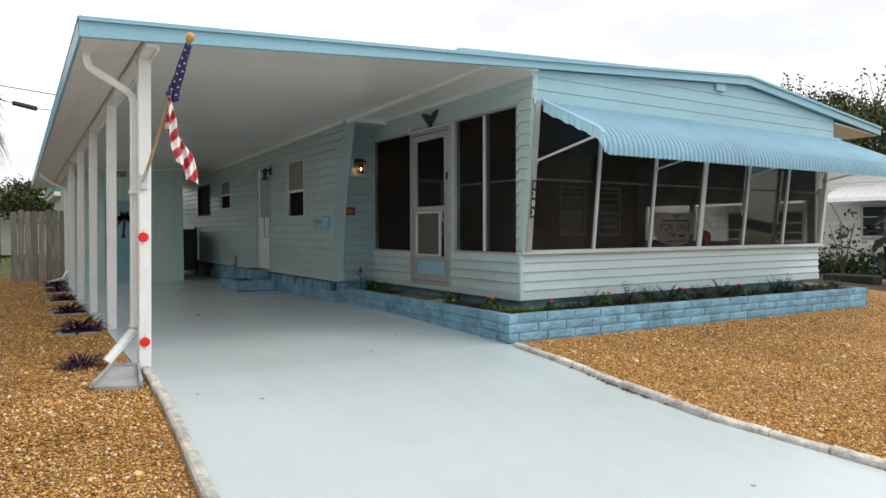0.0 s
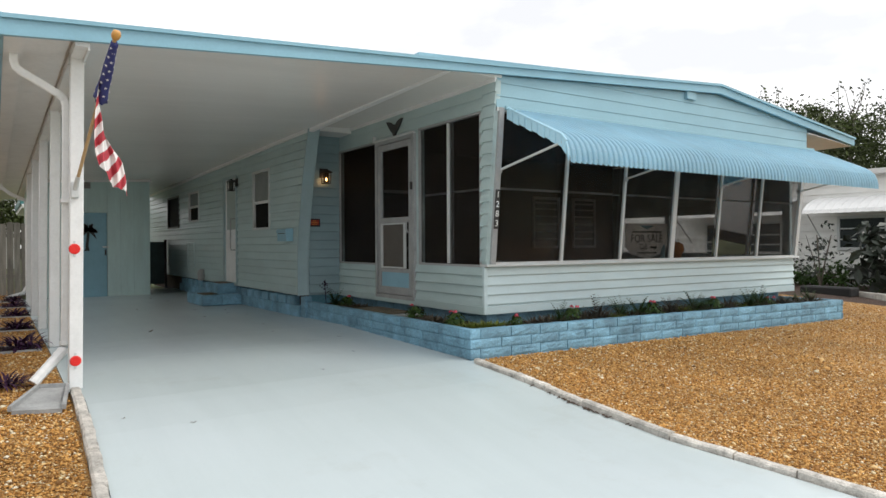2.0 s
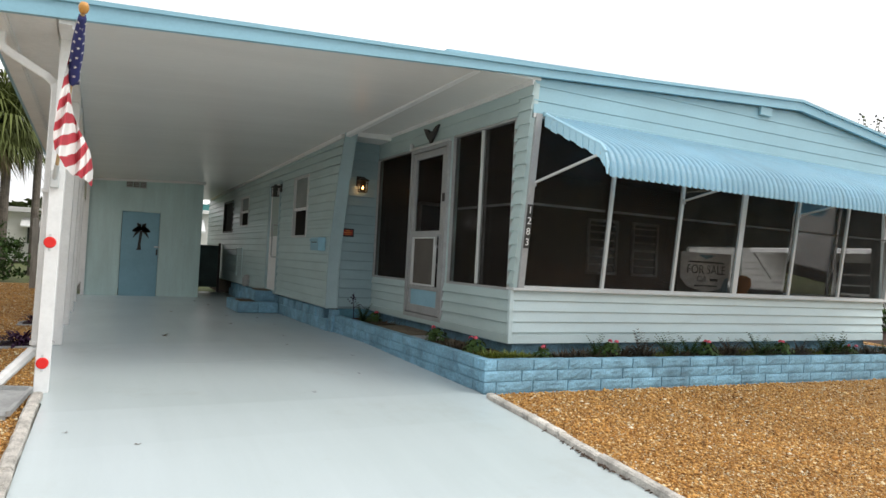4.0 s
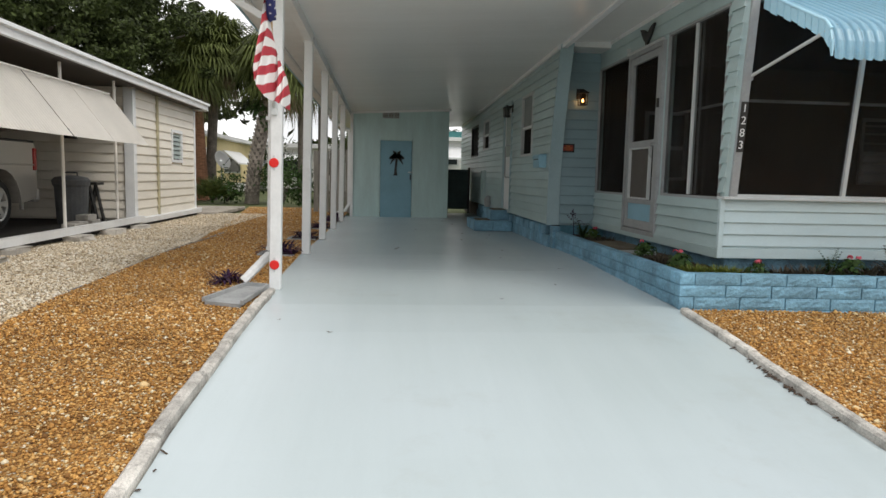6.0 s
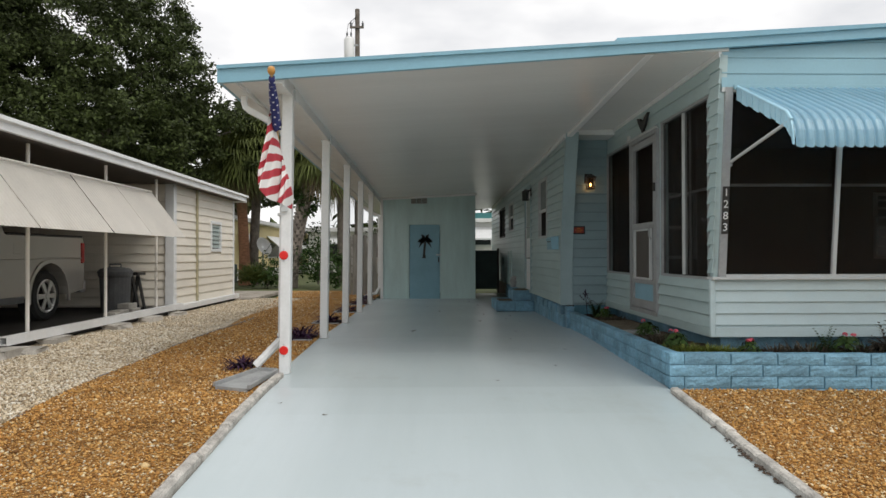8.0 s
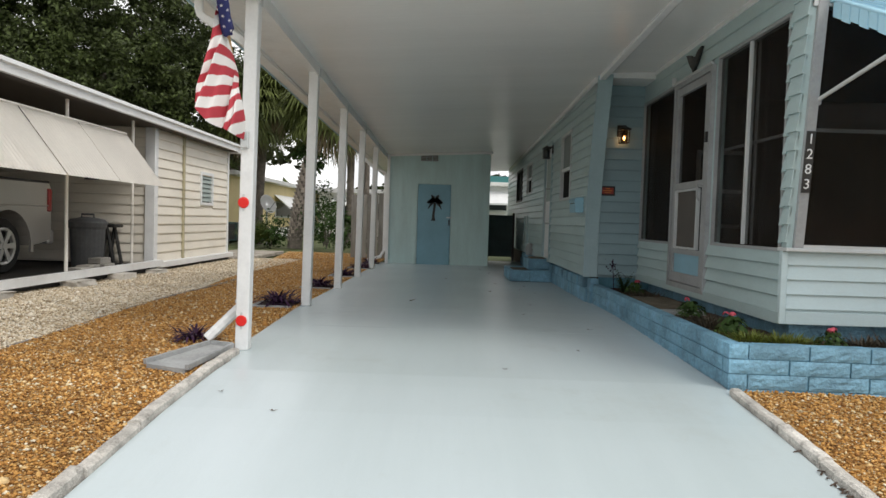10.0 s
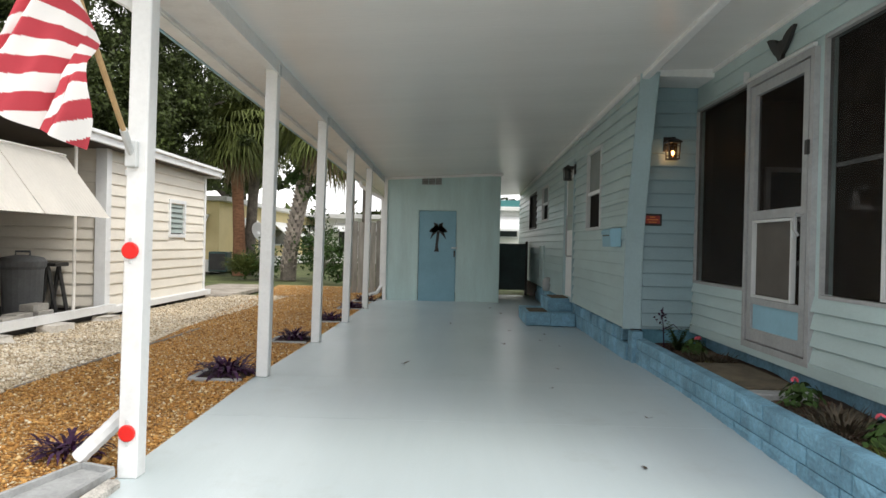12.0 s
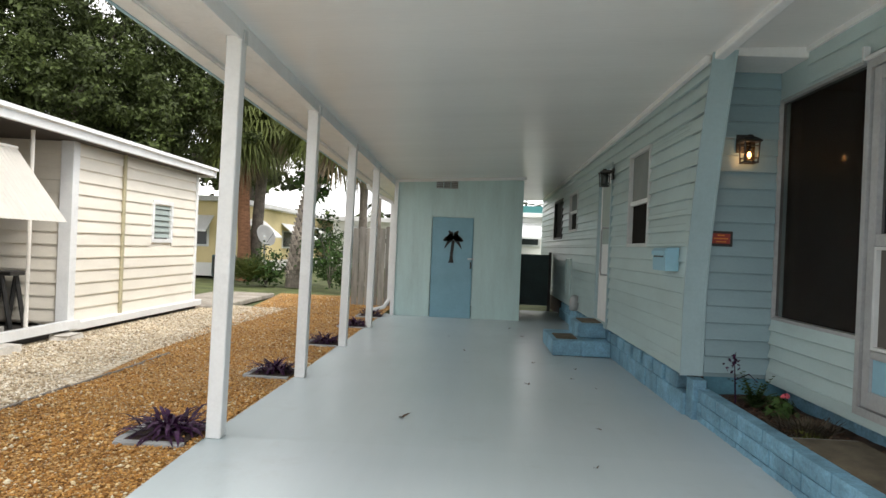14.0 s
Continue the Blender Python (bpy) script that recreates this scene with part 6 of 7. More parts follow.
for y in (3.2, 5.1, 7.05, 9.0, 10.85):
    p = thing("awning_post", "thin cream metal post of the neighbour's carport", "post", "neighbour carport posts", at=(-3.55, y, 0.1))
    part("shaft", tubem([(-3.55, y, 0.08), (-3.55, y, 2.51)], 0.024), "cream", p)
nslab = solid("neighbour_floor", boxm(-9.0, -3.55, 0.5, 15.6, -0.06, 0.10), "dark_floor", "stained concrete floor of the neighbour's carport, darkened for its shade", "floor", kind="structure")
solid("wall_neighbour_back", boxm(-9.1, -9.0, 0.5, 15.6, 0.0, 2.7), "shade_in", "plain back wall of the neighbour's carport with the shade in its colour", "wall", kind="structure")
# unseen wall, added so daylight does not flood in from the street end
solid("wall_neighbour_end", boxm(-9.0, -3.6, 0.9, 1.0, 0.0, 2.6), "beige", "unseen street-end wall added to keep daylight out of the neighbour's carport", "wall", kind="structure")
bm = bmesh.new()
for xa, xb, za, zb in ((-3.46, -3.36, 0.115, 0.127), (-3.46, -3.36, 0.203, 0.215), (-3.46, -3.448, 0.127, 0.203), (-3.372, -3.36, 0.127, 0.203)):
    box(bm, xa, xb, 6.36, 11.62, za, zb)
wb = solid("white_beam", bm, "white", "long white hollow metal beam lying on blocks", "beam")
for i, (x, y, s) in enumerate([(-3.3, 6.25, 1.0), (-3.35, 7.3, 0.9), (-3.32, 8.9, 1.1), (-3.34, 10.1, 1.0), (-3.34, 11.3, 0.9), (-3.15, 6.5, 0.7)]):
    bm = boxm(x - 0.13 * s, x + 0.12 * s, y - 0.2 * s, y + 0.2 * s, -0.02 + ground_z(x, y), 0.115 - (0.03 if i > 3 else 0), 0.012)
    rj = random.Random(500 + i)
    for vt_ in bm.verts:
        vt_.co += Vector((rj.uniform(-.03, .03), rj.uniform(-.04, .04), rj.uniform(-.02, .0)))
    ob = solid("concrete_block", bm, "concrete", "rough grey concrete block under the white beam", "block", "loose blocks")
an = thing("neighbour_awning", "cream ribbed metal awning sheets hung along the neighbour's carport", "awning", at=(-3.5, 7, 2.2))
edges = [1.2, 3.0, 4.75, 6.2, 7.9, 9.15, 10.52]
for a, b in zip(edges, edges[1:]):
    bm = bmesh.new()
    n = int((b - a) / 0.035)
    vs = []
    for i in range(n + 1):
        y = a + 0.012 + (b - a - 0.024) * i / n
        d = 0.004 * (i % 2)
        vs.append([bm.verts.new((-3.50 + d * 0.7, y, 2.21 + d)), bm.verts.new((-2.90 + d * 0.7, y - 0.0, 1.42 + d))])
    for r, s in zip(vs, vs[1:]):
        bm.faces.new([r[0], r[1], s[1], s[0]])
    bmesh.ops.solidify(bm, geom=list(bm.faces), thickness=0.003)
    part("sheet", bm, "cream", an)
part("top_rail", tubem([(-3.50, 1.2, 2.22), (-3.50, 10.52, 2.22)], 0.016), "cream", an)

# pickup parked under it, seen from its rear flank
def spin(bm, c, prof, sides=30):
    """Rings of (radius, offset) turned round an axle along x."""
    rings = [[bm.verts.new((c[0] + d, c[1] + r * math.cos(2 * math.pi * i / sides), c[2] + r * math.sin(2 * math.pi * i / sides))) for i in range(sides)] for r, d in prof]
    for r, q in zip(rings, rings[1:]):
        for i in range(sides):
            bm.faces.new([r[i], r[(i + 1) % sides], q[(i + 1) % sides], q[i]])


tk = thing("pickup_truck", "silver pickup truck parked under the neighbour's awning", "truck", at=(-5.5, 8.0, 0.1))
def arc(cy, cz, r, a0, a1, n=12):
    return [(cy + r * math.cos(radians(a0 + (a1 - a0) * i / n)), cz + r * math.sin(radians(a0 + (a1 - a0) * i / n))) for i in range(n + 1)]
prof_t = [(10.48, 0.55), (10.52, 0.75), (10.50, 1.35), (10.44, 1.43), (8.35, 1.43), (8.30, 1.5), (8.0, 1.95), (6.2, 1.98), (5.6, 1.5), (4.6, 1.38), (4.45, 1.2), (4.45, 0.5)]
prof_t += arc(5.4, 0.48, 0.46, 180, 0)
prof_t += [(6.2, 0.42)] + arc(9.46, 0.48, 0.52, 180, 0) + [(10.2, 0.5)]
bm = bmesh.new()
vs = prism(bm, [(-4.65, y, z) for y, z in prof_t], (-1.85, 0, 0))
bd = part("body", bm, "truck", tk)
part("bed_rail", boxm(-4.72, -4.635, 8.38, 10.46, 1.415, 1.45, 0.012), "black", tk, "black bed rail cap")
part("body_crease", boxm(-4.66, -4.638, 4.6, 10.47, 1.06, 1.085, 0.009), "truck", tk)
part("sill_trim", boxm(-4.66, -4.636, 5.95, 8.8, 0.42, 0.52, 0.008), "bin", tk)
part("fuel_flap", boxm(-4.66, -4.645, 8.55, 8.72, 1.14, 1.3, 0.006), "truck", tk)
part("bumper", boxm(-6.45, -4.68, 10.50, 10.66, 0.48, 0.70, 0.03), "rim", tk, "dull chrome rear bumper")
part("tail_light", boxm(-4.74, -4.635, 10.40, 10.525, 0.98, 1.34, 0.02), "tail", tk, "red tail light")
part("side_window", boxm(-4.655, -4.64, 6.5, 7.9, 1.48, 1.86), "glass", tk)
bm = bmesh.new()
pts = arc(9.46, 0.48, 0.52, 190, -10)
out_ = arc(9.46, 0.48, 0.58, 190, -10)
prism(bm, [(-4.66, y, z) for y, z in pts] + [(-4.66, y, z) for y, z in out_[::-1]], (0.035, 0, 0))
part("wheel_arch", bm, "truck", tk)
for y in (5.4, 9.46):
    bm = bmesh.new()
    spin(bm, (-4.70, y, 0.485), [(0.02, -0.06), (0.262, -0.06), (0.262, 0.0), (0.275, 0.018), (0.36, 0.012), (0.395, -0.03), (0.398, -0.2), (0.35, -0.24)])
    wh = part("wheel", bm, "tyre", tk, smooth=False)
    bm = bmesh.new()
    spin(bm, (-4.70, y, 0.485), [(0.262, -0.02), (0.262, 0.016), (0.25, 0.022), (0.225, 0.008), (0.222, -0.04)])
    for k in range(6):
        a = 2 * math.pi * k / 6
        u, v = Vector((0, math.cos(a), math.sin(a))), Vector((0, -math.sin(a), math.cos(a)))
        c = Vector((-4.695, y, 0.485))
        prism(bm, [c + u * 0.03 - v * 0.03, c + u * 0.235 - v * 0.042, c + u * 0.235 + v * 0.042, c + u * 0.03 + v * 0.03], (0.018, 0, 0))
    tube(bm, [(-4.69, y, 0.485), (-4.66, y, 0.485)], [0.06, 0.05], 14)
    part("rim", bm, "rim", wh, "six-spoke alloy rim")

tb = thing("trash_can", "round grey plastic trash can with a domed lid", "trash can", at=(-4.33, 10.98, 0.1))
bm = bmesh.new()
lathe(bm, (-4.33, 10.98, 0.10), [(0.22, 0.0), (0.235, 0.05), (0.26, 0.62), (0.285, 0.66), (0.285, 0.70)], 22)
part("body", bm, "bin", tb)
bm = bmesh.new()
lathe(bm, (-4.33, 10.98, 0.10), [(0.295, 0.70), (0.295, 0.73), (0.25, 0.78), (0.1, 0.81), (0.02, 0.815)], 22)
part("lid", bm, "bin", tb)
part("handle", tubem([(-4.43, 10.98, 0.90), (-4.43, 10.98, 0.96), (-4.23, 10.98, 0.96), (-4.23, 10.98, 0.90)], 0.014), "bin", tb)
wbn = thing("folding_stand", "black folding stand beside the trash can", "stand", at=(-4.18, 11.42, 0.1))
for y in (11.3, 11.56):
    part("leg", tubem([(-4.27, y, 0.10), (-4.18, y, 0.75)], 0.03), "black", wbn)
    part("leg", tubem([(-4.05, y, 0.10), (-4.18, y, 0.75)], 0.03), "black", wbn)
part("top", boxm(-4.33, -4.05, 11.27, 11.6, 0.75, 0.80, 0.008), "black", wbn)
pm = bmesh.new()
lathe(pm, (-4.6, 11.6, 1.55), [(0.12, 0.0), (0.05, 0.14), (0.02, 0.2)], 16)
solid("wall_lamp", pm, "black", "small dark conical lamp on the neighbour's wall", "wall lamp")
solid("paver_path", boxm(-4.6, -3.2, 15.7, 19.4, -0.06, 0.03, 0.01), "path", "broken pale concrete paving beyond the beige shed", "paving", kind="structure")
bm = bmesh.new()
for i in range(14):
    y = 2.0 + i * 0.62
    dx = 0.012 * math.sin(i * 2.3)
    box(bm, -1.768 + dx, -1.75 + dx, y + 0.006, y + 0.614, ground_z(-1.76, y) - 0.06, ground_z(-1.76, y) + 0.010, 0.005)
solid("gravel_edging", bm, "fence", "thin weathered edging strip between the two gravels", "edging", kind="structure")

for i, (x, y, z) in enumerate([(-3.95, 10.75, 0.10), (-4.0, 10.72, 0.19), (-3.98, 10.35, 0.10), (-3.85, 9.9, 0.10)]):
    solid("concrete_block", boxm(x - 0.10, x + 0.10, y - 0.16, y + 0.17, z, z + 0.09, 0.008), "concrete", "grey concrete paver stacked beside the trash can", "block", "loose blocks")

# ---- yellow house behind ----
yh = thing("yellow_house", "low yellow house with white window awnings", "house", at=(-10, 33, 0))
YS, YF = Plane("x", -7.0, 1), Plane("y", 26.0, -1)
bm = bmesh.new()
box(bm, -14, -7.0, 26.0, 44.0, 0.0, 2.55)
part("wall", bm, "yellow", yh)
bm = bmesh.new()
box(bm, -14.3, -6.6, 25.6, 44.4, 2.55, 2.72, 0.01)
part("roof", bm, "roof_grey", yh)
part("base_band", boxm(-14.02, -6.98, 25.97, 44.0, 0.0, 0.45), "offwhite", yh)
def awn(parent, pl, u0, u1, z0, z1, d):
    bm = bmesh.new()
    prism(bm, [pl.p(u0, z1, 0.01), pl.p(u0, z1 + 0.02, 0.01), pl.p(u0, z0 + 0.02, d), pl.p(u0, z0 - 0.05, d)], Vector(pl.p(u1, 0)) - Vector(pl.p(u0, 0)))
    return part("window_awning", bm, "white", parent, "white metal window awning")
for a, b in ((28.0, 30.2), (33.0, 36.5), (39.0, 42.0)):
    wn = part("window", one(frame_on, YS, a, b, 0.95, 1.75, 0.07, 0.0, 0.04), "alu_white", yh)
    part("pane", one(pane, YS, a + 0.05, b - 0.05, 1.0, 1.7, 0.02), "glass", wn)
    awn(yh, YS, a - 0.2, b + 0.2, 1.45, 2.05, 0.75)
wn = part("window", one(frame_on, YF, -8.9, -7.5, 1.0, 1.75, 0.07, 0.0, 0.04), "alu_white", yh)
part("pane", one(pane, YF, -8.85, -7.55, 1.05, 1.7, 0.02), "glass", wn)
awn(yh, YF, -9.1, -7.35, 1.55, 2.05, 0.7)
acu = thing("air_conditioner", "dark grey outdoor air conditioning unit by the yellow house", "air conditioner", at=(-6.7, 25.4, 0))
part("body", boxm(-7.05, -6.4, 25.15, 25.7, 0.05, 0.75, 0.03), "gate", acu)
part("grille", boxm(-7.0, -6.45, 25.13, 25.149, 0.12, 0.68), "black", acu)
dsh = thing("satellite_dish", "pale grey satellite dish on a short mast", "satellite dish", at=(-5.05, 24.3, 0))
part("mast", tubem([(-5.05, 24.35, 0), (-5.05, 24.35, 1.3)], 0.03), "alu", dsh)
bm = bmesh.new()
dd = Vector((0.82, -0.5, 0.4)).normalized()
tube(bm, [Vector((-5.05, 24.3, 1.42)) + dd * k for k in (0.0, 0.02, 0.05, 0.09)], [0.05, 0.18, 0.29, 0.36], 22, cap=False)
bmesh.ops.solidify(bm, geom=list(bm.faces), thickness=0.01)
part("reflector", bm, "dish", dsh, smooth=True)
part("feed_arm", tubem([(-5.05, 24.3, 1.1), Vector((-5.05, 24.3, 1.35)) + dd * 0.45], 0.012), "alu", dsh)

wh2 = thing("white_house", "far white house with a dark window and pale roof", "house", at=(-3, 42, 0))
part("wall", boxm(-6.2, 0.5, 40.0, 46, 0, 2.5), "offwhite", wh2)
part("roof", boxm(-6.6, 0.9, 39.5, 46.4, 2.5, 2.75, 0.02), "roof_grey", wh2)
WF = Plane("y", 40.0, -1)
for a, b in ((-5.2, -4.2), (-2.9, -1.8)):
    wn = part("window", one(frame_on, WF, a, b, 0.9, 1.9, 0.07, 0, 0.04), "alu_white", wh2)
    part("pane", one(pane, WF, a + 0.05, b - 0.05, 0.95, 1.85, 0.02), "glass", wn)
    awn(wh2, WF, a - 0.2, b + 0.2, 1.8, 2.25, 0.7)

gh_ = thing("mobile_home", "white mobile home with a teal roof edge behind the gate", "house", at=(4, 27, 0))
GP = Plane("y", 26.0, -1)
part("wall", boxm(0.5, 8.5, 26.0, 32, 0.0, 2.42), "offwhite", gh_)
part("roof", boxm(0.2, 8.8, 25.7, 32.2, 2.42, 2.56, 0.01), "offwhite", gh_)
part("roof_edge", boxm(0.15, 8.85, 25.9, 32.25, 2.56, 2.80, 0.01), "teal", gh_)
wn = part("window", one(frame_on, GP, 2.2, 3.75, 1.45, 2.05, 0.06, 0, 0.04), "alu_white", gh_)
part("pane", one(pane, GP, 2.25, 3.7, 1.5, 2.0, 0.02), "glass", wn)
awn(gh_, GP, 2.0, 3.85, 1.75, 2.2, 0.6)

fn = thing("board_fence", "weathered grey upright board fence beside the shed", "fence", at=(-0.5, 17.8, 0))
rng = random.Random(31)
x = -1.05
while x < 0.02:
    h = 1.70 + rng.uniform(-0.05, 0.04)
    bm = bmesh.new()
    o = rng.uniform(-0.008, 0.008)
    prism(bm, [(x, 17.79 + o, -0.02), (x + 0.13, 17.79 + o, -0.02), (x + 0.13, 17.79 + o, h - 0.02), (x + 0.105, 17.79 + o, h), (x + 0.025, 17.79 + o, h), (x, 17.79 + o, h - 0.02)], (0, 0.02, 0))
    part("board", bm, "fence", fn)
    x += 0.142
for z in (0.4, 1.35):
    part("rail", boxm(-1.06, 0.05, 17.82, 17.86, z, z + 0.09), "fence", fn)

# utility pole
up_ = thing("utility_pole", "grey wooden utility pole with a transformer", "utility pole", at=(-1.45, 24.0, 0))
part("pole", tubem([(-1.45, 24.0, 0), (-1.45, 24.0, 10.3)], [0.12, 0.085], 12), "bark", up_)
bm = bmesh.new()
lathe(bm, (-1.75, 23.95, 8.3), [(0.16, 0.0), (0.19, 0.05), (0.19, 0.85), (0.15, 0.92), (0.04, 0.98)], 16)
part("transformer", bm, "dish", up_, "grey can transformer", smooth=True)
part("cross_arm", boxm(-1.72, -1.2, 23.86, 23.92, 9.55, 9.63, 0.008), "bark", up_)
part("bracket", boxm(-1.66, -1.40, 23.9, 23.98, 8.9, 8.96, 0.005), "alu", up_)
for x in (-1.68, -1.24):
    bm = bmesh.new()
    lathe(bm, (x, 23.89, 9.63), [(0.02, 0.0), (0.05, 0.03), (0.03, 0.06), (0.05, 0.09), (0.03, 0.12), (0.015, 0.2)], 10)
    part("insulator", bm, "bin", up_)
for x in (-1.83, -1.68):
    bm = bmesh.new()
    lathe(bm, (x, 23.95, 9.24), [(0.03, 0.0), (0.045, 0.04), (0.025, 0.08), (0.045, 0.12), (0.012, 0.2)], 10)
    part("bushing", bm, "bin", up_)
    part("lead", tubem([(x, 23.95, 9.4), (x + 0.05, 23.92, 9.72), (-1.5, 23.95, 10.0)], 0.012, 5), "black", up_)
part("wire", tubem([(-1.45, 24.0, 5.72), (0.25, 24.0, 5.57), (4.0, 24.0, 5.45), (9.0, 24.0, 5.8), (20.0, 24.0, 7.5)], 0.016, 5), "black", up_)
part("wire", tubem([(-1.45, 24.0, 5.3), (-0.95, 24.0, 5.205), (-0.29, 24.0, 5.08), (0.31, 24.0, 5.07), (5.0, 24.0, 5.2), (20.0, 24.0, 7.0)], 0.014, 5), "black", up_)
part("wire_splice", tubem([(-0.96, 24.0, 5.207), (-0.94, 24.0, 5.203), (-0.30, 24.0, 5.082), (-0.28, 24.0, 5.08)], [0.03, 0.075, 0.075, 0.03], 10), "black", up_, "thick black cable splice on the wire")


# ---- trees ----
def crown(bm, blobs, clumps, per, leaf, rng, spread=0.42, inside=0.35):
    """Leaf clumps over uneven blobs: (x, y, z, rx, ry, rz)."""
    vol = [b[3] * b[4] * b[5] for b in blobs]
    verts, faces = [], []
    for _ in range(clumps):
        b = rng.choices(blobs, vol)[0]
        while True:
            d = Vector((rng.gauss(0, 1), rng.gauss(0, 1), rng.gauss(0, 1)))
            if d.length > 0.1:
                d.normalize()
                break
        r = rng.uniform(inside, 1.0) ** 0.5
        r *= 1 + 0.25 * noise.noise(Vector((b[0] + d.x * 2.1, b[1] + d.y * 2.1, b[2] + d.z * 2.1)))
        c = Vector((b[0] + d.x * b[3] * r, b[1] + d.y * b[4] * r, b[2] + d.z * b[5] * r))
        sp = spread * rng.uniform(0.5, 1.3)
        for _ in range(per):
            p = c + Vector((rng.gauss(0, sp), rng.gauss(0, sp), rng.gauss(0, sp * 0.6)))
            n = (d * 0.5 + Vector((rng.gauss(0, 1), rng.gauss(0, 1), rng.gauss(0.5, 1)))).normalized()
            u = n.orthogonal().normalized()
            u = Matrix.Rotation(rng.uniform(0, 6.28), 3, n) @ u
            w_ = n.cross(u)
            s = leaf * rng.uniform(0.6, 1.3)
            k = len(verts)
            verts += [p - u * s, p + w_ * s * 0.45 + n * s * 0.1, p + u * s, p - w_ * s * 0.45 + n * s * 0.1]
            faces.append((k, k + 1, k + 2, k + 3))
    return verts, faces


def leafy(name, verts, faces, material, parent):
    me = faces_mesh(name, [tuple(v) for v in verts], faces, material)
    ob = new(name, me)
    ob.parent = parent
    me.transform(Matrix.Translation(-parent.location))
    return ob


def oak(x, y, blobs, clumps, per, leaf, seed, label, trunk_h=3.0, trunk_r=0.45, material="oak_leaf", spread=0.36):
    rng = random.Random(seed)
    t = thing("oak_tree", label, "tree", at=(x, y, 0))
    part("trunk", tubem([(x, y, -0.1), (x + 0.1, y, trunk_h * 0.4), (x + 0.05, y + 0.1, trunk_h), (x + 0.2, y, trunk_h + 1.5)], [trunk_r * 1.3, trunk_r, trunk_r * 0.8, trunk_r * 0.5], 12), "bark", t)
    for b in blobs:
        c = Vector(b[:3])
        s = Vector((x + 0.05, y, trunk_h * 0.9))
        m = (s + c) / 2 + Vector((0, 0, 0.5))
        part("limb", tubem([s, m, c, c + (c - m) * 0.6], [trunk_r * 0.5, trunk_r * 0.3, trunk_r * 0.16, 0.03], 7), "bark", t)
    v, f = crown(None, blobs, clumps, per, leaf, rng, spread, 0.5)
    leafy("crown", v, f, material, t)
    return t


oak(-11.5, 23.0, [(-12, 23, 7.2, 5.0, 4.5, 4.2), (-9.0, 22.5, 7.2, 2.9, 3.0, 3.2), (-9.5, 21.0, 4.8, 3.2, 2.6, 2.0), (-15, 22, 6.5, 4.5, 4, 4), (-15.5, 22, 10.0, 3.6, 3.5, 2.8), (-7.3, 23.5, 5.2, 1.9, 2.0, 1.9)], 1300, 180, 0.078, 41, "broad dark green oak with a dense ragged crown", spread=0.23)
oak(-9.0, 34.0, [(-9, 34, 6.0, 4, 3, 3.0), (-13, 33, 6, 4, 3, 3)], 160, 50, 0.24, 42, "oak crown further back over the yellow house")
oak(27.0, 15.0, [(27, 15, 4.2, 4.5, 4.0, 2.6), (24.5, 19, 4.0, 3.5, 3, 2.4), (31, 11, 4.4, 4.5, 4, 2.8), (30, 16, 5.2, 3.5, 3.5, 2.2)], 900, 70, 0.085, 43, "green trees behind the white house with thin upper twigs", 2.5, 0.3)
oak(-0.4, 38.0, [(-0.4, 38, 2.7, 1.25, 1.2, 0.85)], 60, 60, 0.10, 44, "small round tree far behind the fence", 2.0, 0.12)


def twigs(x, y, z0, h, seed, label):
    rng = random.Random(seed)
    t = thing("sapling_top", label, "tree", at=(x, y, 0))
    bm = bmesh.new()
    v, f = [], []
    for i in range(7):
        a = rng.uniform(0, 6.28)
        p = Vector((x + rng.uniform(-.2, .2), y, z0))
        d = Vector((0.25 * math.cos(a), 0.25 * math.sin(a), 1)).normalized()
        pts = [p]
        for k in range(6):
            p = p + d * h / 6
            d = (d + Vector((rng.gauss(0, .15), rng.gauss(0, .15), 0.05))).normalized()
            pts.append(p)
            for q in range(3):
                n = Vector((rng.gauss(0, 1), rng.gauss(0, 1), rng.gauss(0, 1))).normalized()
                u = n.orthogonal().normalized() * 0.09
                w_ = n.cross(u) * 0.5
                c = p + Vector((rng.gauss(0, .1), rng.gauss(0, .1), rng.gauss(0, .1)))
                b = len(v)
                v += [c - u, c + w_, c + u, c - w_]
                f.append((b, b + 1, b + 2, b + 3))
        tube(bm, pts, [0.03 * (1 - k / 8) for k in range(7)], 5)
    tube(bm, [(x, y, -0.05), (x, y, z0 + 0.1)], [0.12, 0.04], 7)
    part("branches", bm, "bark", t)
    leafy("leaves", v, f, "oak_leaf", t)


twigs(20.5, 21.5, 5.0, 2.2, 51, "thin leafy twigs rising over the roof")
for i, (x, y, h) in enumerate([(24.0, 16.5, 2.6), (26.5, 15.0, 3.0), (29.0, 13.0, 3.2), (25.0, 18.0, 2.2), (31.5, 11.5, 3.0)]):
    twigs(x, y, 5.2, h * 0.8, 52 + i, "sparse twiggy branches above the dense trees")


